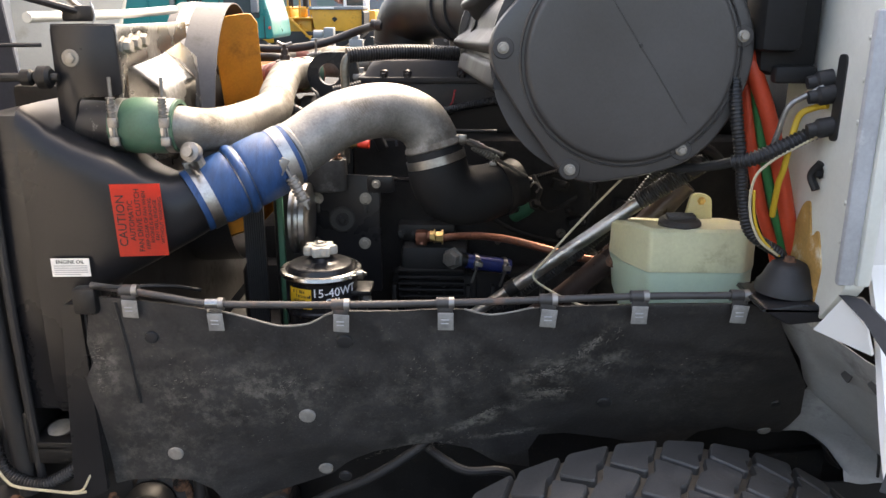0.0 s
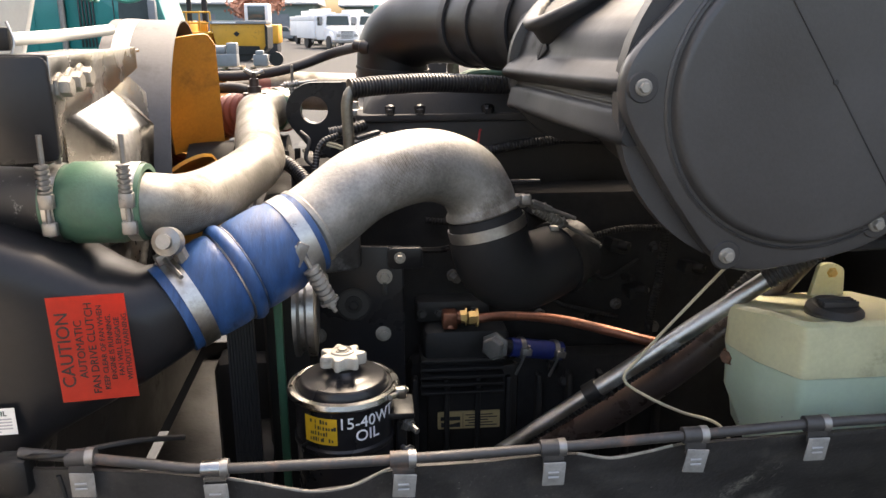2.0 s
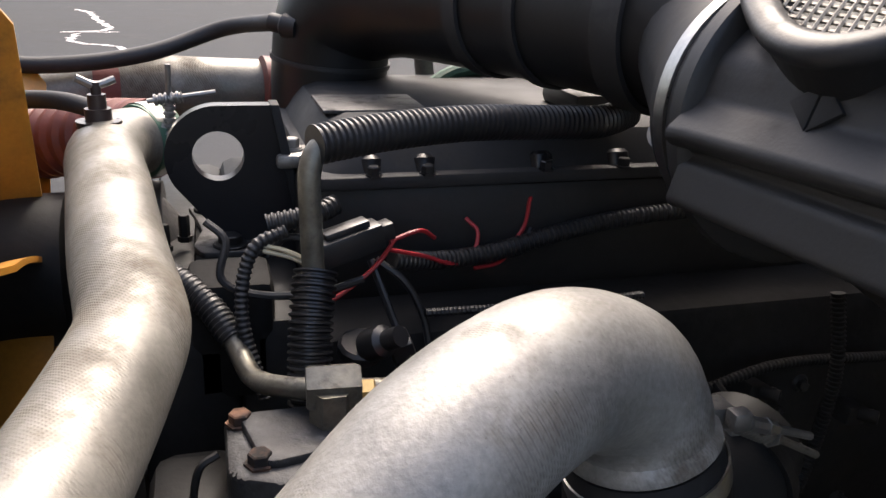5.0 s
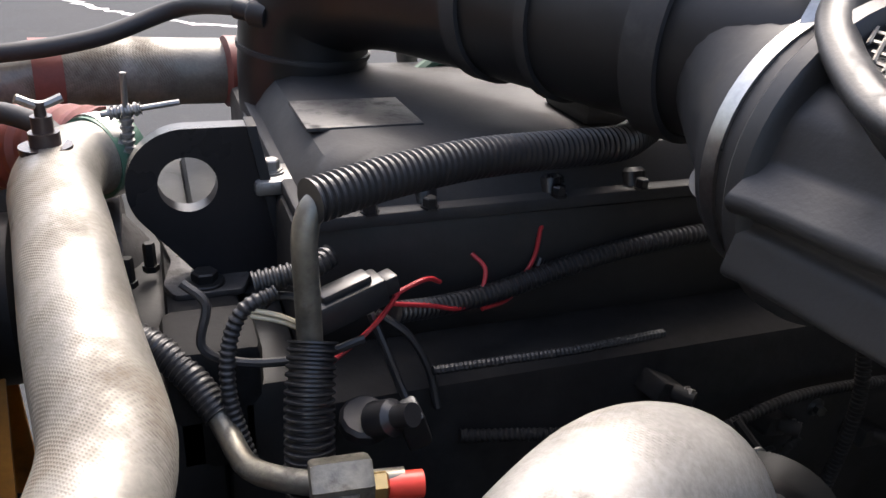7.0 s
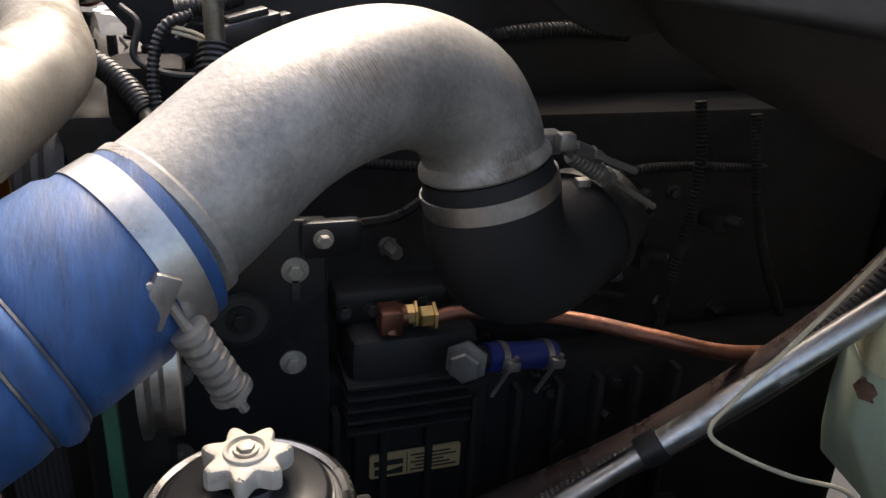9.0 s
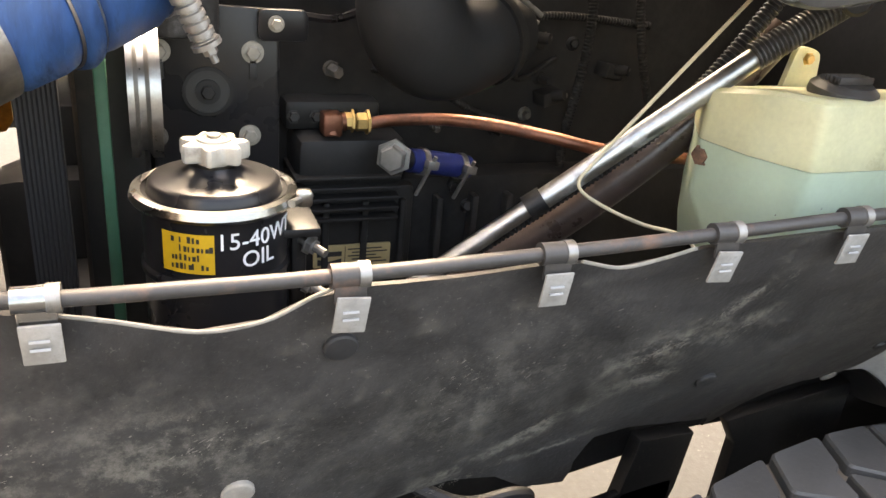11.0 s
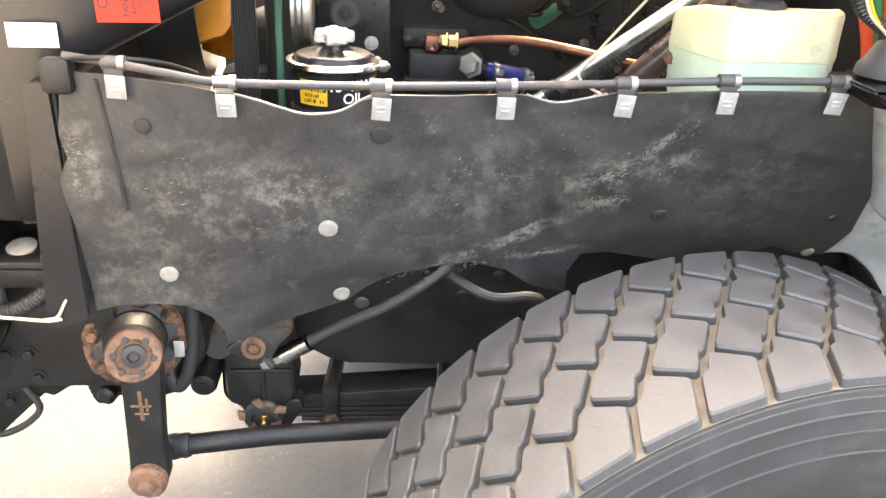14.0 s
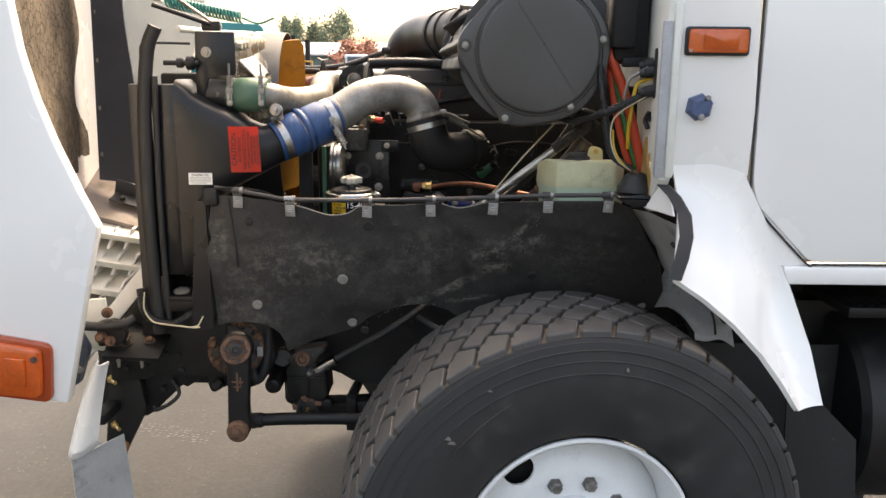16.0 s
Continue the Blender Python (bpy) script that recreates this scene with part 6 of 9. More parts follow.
part("flare", flare_sheet(), "white_paint", cab, "white moulded wheel arch flare", smooth=60)
side = [(0.600, 1.40), (0.68, 1.40), (0.76, 1.385), (0.786, 1.40), (0.79, 1.55), (0.782, 1.80), (0.78, 2.5), (0.595, 2.5)]
part("front_post", prism(side, 1.078, 1.13, bevel=0.006), "white_paint", cab)
door = part("door", prism(rounded([(0.790, 2.5), (0.795, 1.655), (0.799, 1.385), (0.817, 1.330), (0.953, 1.193), (2.3, 1.201), (2.3, 2.5)], 0.02), 1.080, 1.13, bevel=0.004), "white_paint", cab, "white door panel")
part("door_seam", tube([(0.786, 1.081, 2.5), (0.7865, 1.081, 1.85), (0.790, 1.081, 1.655), (0.7945, 1.081, 1.385), (0.813, 1.081, 1.327), (0.945, 1.081, 1.191), (0.962, 1.081, 1.186), (1.0, 1.081, 1.1865), (1.4, 1.081, 1.190), (2.3, 1.081, 1.195)], 0.003, 6, per=3), "ink", cab, "dark door gap")
part("sill", join(prism([(0.89, 1.182), (2.3, 1.185), (2.3, 1.142), (0.905, 1.135)], 1.075, 1.14, bevel=0.008), prism([(0.84, 1.32), (0.955, 1.184), (0.88, 1.182), (0.83, 1.30)], 1.085, 1.13)), "white_paint", cab)
part("rear_wall", box(2.25, 2.3, 1.1, 2.95, 1.15, 2.6, 0.01), "white_paint", cab)
part("roof", box(0.7, 2.3, 1.08, 2.95, 2.55, 2.62, 0.02), "white_paint", cab)
part("floor_pan", box(0.95, 2.3, 1.16, 2.9, 1.12, 1.18, 0.01), "frame_black", cab)
part("windscreen_frame", box(0.60, 0.75, 1.1, 2.9, 1.93, 2.0, 0.01), "white_jamb", cab)
part("firewall", join(box(0.76, 0.78, 1.50, 2.9, 0.95, 1.95, 0.004)), "engine_black", cab, "dark firewall")
jamb = part("door_jamb", join(prism([(1.078, 1.39), (1.16, 1.30), (1.30, 1.30), (1.36, 1.5), (1.36, 1.95), (1.078, 1.95)], 0.572, 0.60, "x", 0.003)), "white_jamb", cab, "cream painted jamb")
part("jamb_seal", box(0.560, 0.585, 1.074, 1.088, 1.395, 1.76, 0.006), "seal_grey", jamb, "grey worn seal")
part("jamb_edge", box(0.585, 0.604, 1.070, 1.092, 1.395, 1.80, 0.005), "white_jamb", jamb)
part("rust_patch", prism(rounded([(1.15, 1.40), (1.175, 1.45), (1.195, 1.43), (1.215, 1.485), (1.235, 1.475), (1.25, 1.45), (1.268, 1.40), (1.26, 1.34), (1.20, 1.32), (1.16, 1.33)], 0.01), 0.5695, 0.572, "x"), "rust_stain", jamb, "rust stain")
part("latch_slot", prism(rounded([(1.16, 1.58), (1.185, 1.58), (1.185, 1.70), (1.16, 1.70)], 0.01), 0.5695, 0.572, "x"), "ink", jamb)
part("latch", join(tube([(0.565, 1.19, 1.505), (0.56, 1.20, 1.525), (0.567, 1.19, 1.545)], 0.006, 8), hexhead((0.57, 1.192, 1.53), (-1, 0, 0), 0.007, 0.008)), "frame_black", jamb)
for k in range(6):
    part("rivet", disc((0.572, 1.11, 1.45 + 0.055 * k), (-1, 0, 0), 0.0035, 0.002, 0.001, 10), "white_jamb", jamb)
part("arch_seal", loft([[Vector((x + dx, y + dy, z)) for dx, dy in ((-0.012, 0.008), (0.014, -0.006), (0.018, 0.0), (-0.008, 0.014))] for x, y, z in ((0.583, 1.08, 1.378), (0.602, 1.04, 1.355), (0.611, 0.975, 1.322), (0.606, 0.93, 1.28), (0.592, 0.905, 1.235), (0.575, 0.89, 1.19))]), "rubber", cab, "dark rubber edge strip with rivets")
inner = bmesh.new()
inner.faces.new([inner.verts.new(p) for p in ((0.578, 1.09, 1.372), (0.552, 1.108, 1.318), (0.585, 1.10, 1.312), (0.604, 1.04, 1.308), (0.598, 1.055, 1.345))])
part("arch_corner", thickened(inner, Vector((0.006, 0.006, 0))), "white_paint", cab, "folded white corner of the arch")
flap = thing("arch_liner", (0.66, 1.3, 1.0), "weathered grey plastic wheel arch liner, torn and bent", "liner")


def flap_sheet(grid, th=0.004):
    """A bent sheet through rows of places."""
    rows = [spline(r, 4) for r in grid]
    cols = [spline(list(c), 4) for c in zip(*rows)]
    bm = bmesh.new()
    vs = [[bm.verts.new(p + Vector((0, 0, 0.004 * noise.noise(p * 14)))) for p in c] for c in cols]
    for i in range(len(vs) - 1):
        for j in range(len(vs[0]) - 1):
            bm.faces.new((vs[i][j], vs[i + 1][j], vs[i + 1][j + 1], vs[i][j + 1]))
    return thickened(bm, Vector((0.002, th, 0)))


part("upper_flap", flap_sheet([[(0.556, 1.271, 1.286), (0.589, 1.22, 1.285), (0.614, 1.15, 1.279), (0.622, 1.05, 1.285)], [(0.59, 1.29, 1.237), (0.616, 1.235, 1.237), (0.639, 1.16, 1.234), (0.645, 1.06, 1.25)], [(0.631, 1.31, 1.182), (0.655, 1.25, 1.187), (0.675, 1.19, 1.189), (0.68, 1.09, 1.204)]]), "grey_flap", flap, "upper grey flap with holes")
part("middle_flap", flap_sheet([[(0.63, 1.316, 1.192), (0.654, 1.259, 1.197), (0.674, 1.199, 1.199), (0.68, 1.094, 1.215)], [(0.676, 1.36, 1.101), (0.704, 1.31, 1.096), (0.736, 1.25, 1.084), (0.742, 1.15, 1.10)], [(0.746, 1.35, 1.045), (0.787, 1.32, 1.0), (0.80, 1.25, 1.005), (0.79, 1.13, 1.02)]]), "grey_flap", flap, "middle grey flap")
part("lower_flap", flap_sheet([[(0.679, 1.362, 1.102), (0.707, 1.336, 1.106), (0.741, 1.306, 1.087), (0.779, 1.296, 1.044)], [(0.662, 1.441, 0.971), (0.72, 1.42, 0.99), (0.764, 1.38, 1.007), (0.817, 1.35, 0.995)], [(0.716, 1.44, 0.966), (0.757, 1.42, 0.958), (0.807, 1.40, 0.94), (0.855, 1.365, 0.943)], [(0.783, 1.42, 0.924), (0.792, 1.41, 0.902), (0.838, 1.395, 0.896), (0.879, 1.37, 0.934)], [(0.791, 1.40, 0.88), (0.823, 1.395, 0.877), (0.86, 1.385, 0.887), (0.898, 1.377, 0.868)]]), "grey_flap", flap, "lower torn grey flap")
part("tear", tube([(0.741, 1.30, 1.08), (0.76, 1.305, 1.05), (0.79, 1.33, 1.01), (0.812, 1.345, 0.985), (0.83, 1.365, 0.95), (0.842, 1.38, 0.905)], 0.003, 6), "ink", flap, "torn seam in the liner")
part("flap_edge", flap_sheet([[(0.668, 1.45, 0.972), (0.735, 1.43, 0.955), (0.786, 1.41, 0.90)], [(0.70, 1.50, 0.97), (0.76, 1.50, 0.95), (0.80, 1.48, 0.87)], [(0.73, 1.58, 0.96), (0.78, 1.58, 0.93), (0.82, 1.56, 0.85)]]), "rubber", flap)
for (x, y, z), w in (((0.648, 1.178, 1.213), 0.009), ((0.652, 1.10, 1.232), 0.013)):
    part("hole", moved(prism(rounded([(-w, -0.006), (w, -0.010), (w * 0.8, 0.006), (-w * 0.6, 0.010)], 0.004), -0.0015, 0.0015), Matrix.Translation((x, y, z)) @ pose(0, 0, 0, -20, 20, -62)), "ink", flap)
part("arch_roof", sheet(lambda u, v: (0.70 + 0.42 * math.sin(u * 1.35), 1.46 + 0.2 * v, 1.16 - 0.62 * (1 - math.cos(u * 1.35))), 16, 4, 0.005), "rubber", flap, "black inner arch")
# added backing sheet, black in place of the deep shade under the cab
part("rear_liner", prism([(0.62, 1.12), (1.45, 1.12), (1.45, 0.62), (0.70, 0.62), (0.70, 0.78), (0.62, 0.82)], 1.62, 1.626), "rubber", flap, "added black sheet standing in for the shade under the cab")
# added sheet: hides the ground beyond, its black stands for the arch's shade
part("inner_liner", prism([(0.74, 0.865), (1.35, 0.865), (1.35, 0.2), (0.74, 0.2)], 1.42, 1.426), "rubber", flap, "added black sheet standing in for the shade inside the arch")
mark = thing("marker_lamp", (0.685, 1.08, 1.71), "amber side marker lamp on the white cab", "lamp")
part("base", prism(rounded([(0.611, 1.681), (0.759, 1.681), (0.759, 1.746), (0.611, 1.746)], 0.008), 1.068, 1.078, bevel=0.002), "rubber", mark)
part("lens", prism(rounded([(0.617, 1.687), (0.753, 1.687), (0.753, 1.740), (0.617, 1.740)], 0.006), 1.058, 1.070, bevel=0.004), "amber_lens", mark, "ribbed amber lens")
part("centre", prism(rounded([(0.65, 1.695), (0.73, 1.695), (0.73, 1.732), (0.65, 1.732)], 0.004), 1.055, 1.059, bevel=0.001), "amber_lens", mark)
part("screw", disc((0.622, 1.06, 1.692), (0, -1, 0), 0.004, 0.003), "zinc", mark)
nob = thing("hood_catch", (0.655, 1.07, 1.56), "dark blue plastic hood catch with a screw", "catch")
part("body", loft([[Vector((0.655 + r * math.cos(a), y, 1.563 + r * math.sin(a))) for a in [math.pi / 3 * k + 0.35 for k in range(6)]] for y, r in ((1.078, 0.033), (1.065, 0.031), (1.055, 0.024), (1.052, 0.019))]), "blue_plastic", nob, smooth=20)
part("wing", loft([[Vector((x, y, z)) for x, z in ((0.632, 1.552), (0.645, 1.542), (0.68, 1.572), (0.672, 1.585))] for y in (1.066, 1.050)]), "blue_plastic", nob, smooth=20)
part("screw", disc((0.655, 1.053, 1.541), (0, -1, 0), 0.0075, 0.006, 0.002), "zinc", nob)
part("screw", disc((0.668, 1.053, 1.585), (0, -1, 0), 0.0065, 0.006, 0.002), "zinc", nob)
mud = thing("mud_flap", (1.05, 1.1, 0.5), "black speckled rubber mud flap behind the wheel", "mud flap")
part("sheet", prism([(0.945, 0.83), (1.044, 0.806), (1.134, 0.717), (1.150, 0.56), (1.155, 0.12), (0.98, 0.12)], 1.10, 1.108), "speckled_rubber", mud)
part("bolt", disc((0.992, 1.09, 0.885), (0, -1, 0), 0.006, 0.006, 0.002, 12), "zinc", mud)
step = thing("cab_step", (1.25, 1.3, 0.95), "dark perforated metal cab step", "step")
part("tread_plate", box(1.15, 1.75, 1.25, 1.55, 1.0, 1.03, 0.005), "frame_black", step)
part("tank", lathe([(0, 0), (0, 0.26), (0.02, 0.28), (0.8, 0.28), (0.8, 0)], (1.22, 1.5, 0.66), (1, 0, 0), 40), "frame_black", step)
part("holes", join(*[disc((1.19 + 0.03 * i, 1.27 + 0.03 * j, 1.0302), (0, 0, 1), 0.008, 0.0006, seg=8) for i in range(8) for j in range(4)]), "ink", step)

mount = thing("rubber_mount", (0.54, 1.2, 1.33), "black rubber cone mount on a steel bracket", "mount")
part("cone", lathe([(0, 0), (0, 0.047), (0.012, 0.045), (0.02, 0.038), (0.036, 0.031), (0.043, 0.026), (0.047, 0.018), (0.047, 0)], (0.545, 1.20, 1.345), (0, 0, 1), 32), "rubber", mount, smooth=50)
part("bracket", prism(rounded([(0.488, 1.335), (0.55, 1.345), (0.612, 1.335), (0.595, 1.318), (0.53, 1.31)], 0.006), 1.14, 1.26, bevel=0.004), "black_paint", mount)
part("bolt", hexhead((0.545, 1.2, 1.391), (0, 0, 1), 0.008, 0.008), "rust", mount)

box_ = thing("heater_box", (0.55, 1.3, 1.8), "dark plastic box above the hoses beside the cab", "box")
part("body", join(box(0.478, 0.568, 1.24, 1.6, 1.665, 1.98, 0.02), box(0.47, 0.53, 1.21, 1.3, 1.70, 1.98, 0.012)), "deep_black", box_)
part("flange", box(0.50, 0.562, 1.225, 1.25, 1.655, 1.68, 0.006), "deep_black", box_)
single("orange_hose", tube([(0.475, 1.30, 1.72), (0.479, 1.29, 1.665), (0.49, 1.29, 1.605), (0.509, 1.29, 1.516), (0.531, 1.29, 1.442), (0.554, 1.29, 1.385), (0.57, 1.29, 1.33)], 0.0095, 14), "orange_hose", "slim orange hose running down beside the cab", "hose")
single("green_hose_line", tube([(0.485, 1.29, 1.70), (0.494, 1.28, 1.64), (0.513, 1.28, 1.562), (0.536, 1.28, 1.481), (0.564, 1.28, 1.398), (0.58, 1.28, 1.34)], 0.0085, 14), "green_wire", "green hose running down between orange hoses", "hose")
single("orange_hose", tube([(0.465, 1.28, 1.72), (0.477, 1.265, 1.682), (0.51, 1.265, 1.608), (0.539, 1.265, 1.521), (0.562, 1.265, 1.439), (0.581, 1.265, 1.378), (0.592, 1.265, 1.33)], 0.0125, 16), "orange_hose", "thick orange hose running down beside the cab", "hose")
single("black_loom", loom([(0.578, 1.195, 1.598), (0.547, 1.2, 1.584), (0.509, 1.2, 1.565), (0.474, 1.205, 1.548), (0.45, 1.22, 1.54)], 0.0115, 0.006), "loom", "black corrugated loom entering the cab", "cable")
single("black_hose", tube([(0.455, 1.22, 1.542), (0.437, 1.25, 1.53), (0.41, 1.28, 1.52), (0.382, 1.30, 1.515), (0.35, 1.34, 1.53)], 0.008, 10), "rubber", "black hose from the loom to the linkage", "hose")
single("black_loom", loom([(0.447, 1.24, 1.66), (0.451, 1.22, 1.597), (0.461, 1.215, 1.538), (0.469, 1.215, 1.486), (0.486, 1.215, 1.433), (0.532, 1.22, 1.401), (0.55, 1.24, 1.385)], 0.0095, 0.0055), "loom", "black corrugated loom hanging beside the hoses", "cable")
single("yellow_cable", tube([(0.565, 1.19, 1.628), (0.554, 1.205, 1.623), (0.536, 1.21, 1.611), (0.528, 1.21, 1.574), (0.525, 1.215, 1.532), (0.525, 1.23, 1.502), (0.53, 1.25, 1.45)], 0.0048, 10), "yellow_wire", "yellow cable with a black plug", "cable")
single("white_wire", tube([(0.56, 1.19, 1.585), (0.53, 1.192, 1.568), (0.50, 1.195, 1.548), (0.478, 1.20, 1.52), (0.478, 1.205, 1.47), (0.496, 1.205, 1.425), (0.53, 1.21, 1.398)], 0.0022, 6), "cream_wire", "thin cream wire along the loom", "cable")
single("yellow_wire", tube([(0.482, 1.208, 1.50), (0.486, 1.206, 1.46), (0.502, 1.206, 1.425), (0.535, 1.215, 1.395)], 0.0022, 6), "yellow_wire", "thin yellow wire along the loom", "cable")
single("brake_pipe", tube([(0.557, 1.19, 1.655), (0.536, 1.20, 1.64), (0.514, 1.20, 1.624), (0.507, 1.21, 1.583), (0.505, 1.23, 1.54)], 0.0042, 8), "zinc", "thin steel pipe beside the hoses", "pipe")
for y, z in ((1.18, 1.60), (1.19, 1.645), (1.20, 1.665)):
    single("cable_plug", lathe([(0, 0), (0, 0.014), (0.02, 0.014), (0.024, 0.01), (0.035, 0.009), (0.035, 0)], (0.572, y, z), (-1, 0.1, -0.2), 14), "rubber", "black cable plug in the jamb", "plug", "cable plugs")
single("pedal_linkage", join(tube([(0.38, 1.42, 1.545), (0.46, 1.40, 1.53), (0.50, 1.42, 1.50)], 0.010, 10), lathe([(0, 0.02), (0, 0.028), (0.008, 0.028), (0.008, 0.02)], (0.42, 1.40, 1.52), (1, 0, 0.5), 20), disc((0.45, 1.40, 1.50), (-0.5, -1, 0), 0.018, 0.02, 0.004)), "frame_black", "dark linkage under the air cleaner", "linkage")

# ---- chassis below the guard ----
fr = thing("chassis_rail", (0, 1.6, 0.8), "black steel chassis rail with brackets", "chassis")
part("rail", join(prism([(-0.95, 0.72), (-0.31, 0.72), (-0.27, 0.705), (-0.238, 0.685), (-0.20, 0.674), (0.04, 0.670), (0.10, 0.70), (0.139, 0.753), (0.41, 0.80), (0.47, 0.83), (1.3, 0.83), (1.3, 0.97), (-0.95, 0.97)], 1.53, 1.54), box(-0.95, 1.3, 1.54, 1.62, 0.955, 0.97, 0.002)), "frame_black", fr)
part("hanger", join(prism([(0.392, 0.845), (0.490, 0.845), (0.478, 0.74), (0.44, 0.60), (0.34, 0.60), (0.372, 0.74)], 1.50, 1.528, bevel=0.004), prism([(0.552, 0.85), (0.80, 0.89), (0.80, 0.60), (0.575, 0.60), (0.582, 0.80)], 1.505, 1.53, bevel=0.004)), "frame_black", fr)
part("spring_pad", prism([(0.205, 0.712), (0.30, 0.735), (0.39, 0.752), (0.47, 0.762), (0.47, 0.58), (0.205, 0.58)], 1.500, 1.514, bevel=0.004), "frame_black", fr, "black spring pad over the axle")
part("far_rail", box(-0.95, 1.3, 2.4, 2.42, 0.72, 0.97, 0.003), "frame_black", fr)
part("cross_member", box(-0.62, -0.34, 1.56, 2.4, 0.68, 0.93, 0.01), "frame_black", fr)
part("cross_member", box(0.30, 0.38, 1.54, 2.4, 0.84, 0.95, 0.01), "frame_black", fr)
part("horn", join(prism([(-0.96, 0.86), (-0.61, 0.86), (-0.635, 0.765), (-0.70, 0.722), (-0.715, 0.728), (-0.80, 0.645), (-0.825, 0.628), (-0.96, 0.615)], 1.355, 1.39, bevel=0.004), box(-0.95, -0.62, 1.39, 1.53, 0.72, 0.86, 0.006)), "frame_black", fr)
part("shelf", moved(join(box(-0.085, 0.08, -0.045, 0.05, -0.004, 0.004, 0.002), box(-0.085, 0.08, -0.047, -0.043, -0.014, 0.004, 0.001)), Matrix.Translation((-0.80, 1.262, 0.880)) @ pose(0, 0, 0, 26, 0, -4)), "frame_black", fr, "black sloping bracket plate")
part("shelf_web", prism([(-0.90, 0.86), (-0.72, 0.87), (-0.73, 0.80), (-0.80, 0.765), (-0.90, 0.76)], 1.30, 1.355, bevel=0.004), "frame_black", fr)
for x, y, z in ((-0.83, 1.262, 0.888), (-0.768, 1.272, 0.893), (-0.845, 1.285, 0.899)):
    part("bolt", join(hexhead((x, y, z), (0, -0.4, 0.9), 0.010, 0.012), disc((x, y, z - 0.002), (0, -0.4, 0.9), 0.015, 0.004, seg=16)), "rust", fr)
for x, z in ((-0.735, 0.845), (-0.692, 0.80), (-0.70, 0.845), (-0.77, 0.72), (-0.80, 0.81), (-0.85, 0.80)):
    part("bolt", join(hexhead((x, 1.352 if z < 0.79 else 1.30, z), (0.1, -1, 0), 0.009, 0.012), disc((x, 1.357 if z < 0.79 else 1.302, z), (0, -1, 0), 0.014, 0.004, seg=16)), "frame_black", fr)
for x in (-0.84, -0.775):
    part("tab", prism(rounded([(x - 0.006, 0.855), (x + 0.006, 0.855), (x + 0.004, 0.832), (x - 0.003, 0.830)], 0.002), 1.222, 1.226), "zinc", fr)
part("cable_tail", tube([(-0.74, 1.345, 0.75), (-0.72, 1.34, 0.71), (-0.745, 1.335, 0.68), (-0.79, 1.34, 0.655), (-0.80, 1.35, 0.66)], 0.006, 8), "rubber", fr)
for k in range(10):
    part("rivet", disc((-0.4 + 0.07 * k, 1.53, random.uniform(0.82, 0.94)), (0, -1, 0), 0.012, 0.008, 0.004, 14), "frame_black", fr)

gear = thing("steering_gear", (-0.5, 1.35, 0.75), "black steering gear with rusty end cap and pitman arm", "steering gear")
AXIS = Vector((0.25, -0.93, 0.27)).normalized()


def on_shaft(d):
    """A point on the output shaft, d metres out of the housing."""
    return Vector((-0.540, 1.325, 0.859)) + AXIS * d


part("housing", join(prism(rounded([(-0.645, 0.84), (-0.605, 0.945), (-0.50, 0.965), (-0.44, 0.93), (-0.43, 0.82), (-0.475, 0.74), (-0.545, 0.715), (-0.575, 0.735), (-0.625, 0.705), (-0.64, 0.745)], 0.02), 1.34, 1.50, bevel=0.012),
                     lathe([(-0.05, 0.07), (-0.02, 0.085), (0.0, 0.082), (0.0, 0)], on_shaft(0.0), AXIS, 36)), "frame_black", gear)
part("flange", lathe([(0, 0.05), (0, 0.077), (0.012, 0.079), (0.018, 0.074), (0.020, 0.050)], on_shaft(0.0), AXIS, 40, close=True), "rust_black", gear, "rusty round flange")
part("rust_edge", lathe([(0.008, 0.076), (0.008, 0.0795), (0.017, 0.0785), (0.020, 0.0715), (0.0205, 0.066), (0.018, 0.066)], on_shaft(0.0), AXIS, 40, close=True), "rust_patchy", gear, "flaking rusty edge")
side = AXIS.cross(Vector((0, 0, 1))).normalized()
up = side.cross(AXIS)
for k in range(8):
    a = 2 * math.pi * (k + 0.3) / 8
    p = on_shaft(0.016) + (side * math.cos(a) + up * math.sin(a)) * 0.066
    part("flange_bolt", join(disc(p, AXIS, 0.015, 0.006, 0.002, 16), hexhead(p + AXIS * 0.005, AXIS, 0.009, 0.009)), "rust_patchy", gear)
part("boot", lathe([(0, 0.048), (0.012, 0.049), (0.020, 0.043), (0.030, 0.047), (0.040, 0.041), (0.052, 0.045), (0.062, 0.040), (0.07, 0.043), (0.085, 0.040), (0.085, 0)], on_shaft(0.018), AXIS, 36), "frame_black", gear)
part("cap", lathe([(0, 0.0), (0, 0.041), (0.010, 0.0415), (0.014, 0.039), (0.014, 0.028), (0.006, 0.026), (0.006, 0.0)], on_shaft(0.106), AXIS, 36), "rust_ring", gear, "rusty splined cap")
part("shaft_end", lathe([(0, 0.019), (0.010, 0.018), (0.012, 0.009), (0.007, 0.007), (0.007, 0.0)], on_shaft(0.108), AXIS, 24), "rust_black", gear)
for k in range(6):
    a = 2 * math.pi * (k + 0.2) / 6
    p = on_shaft(0.116) + (side * math.cos(a) + up * math.sin(a)) * 0.029
    part("cap_notch", disc(p, AXIS, 0.0055, 0.005, 0.001, 8), "ink", gear)
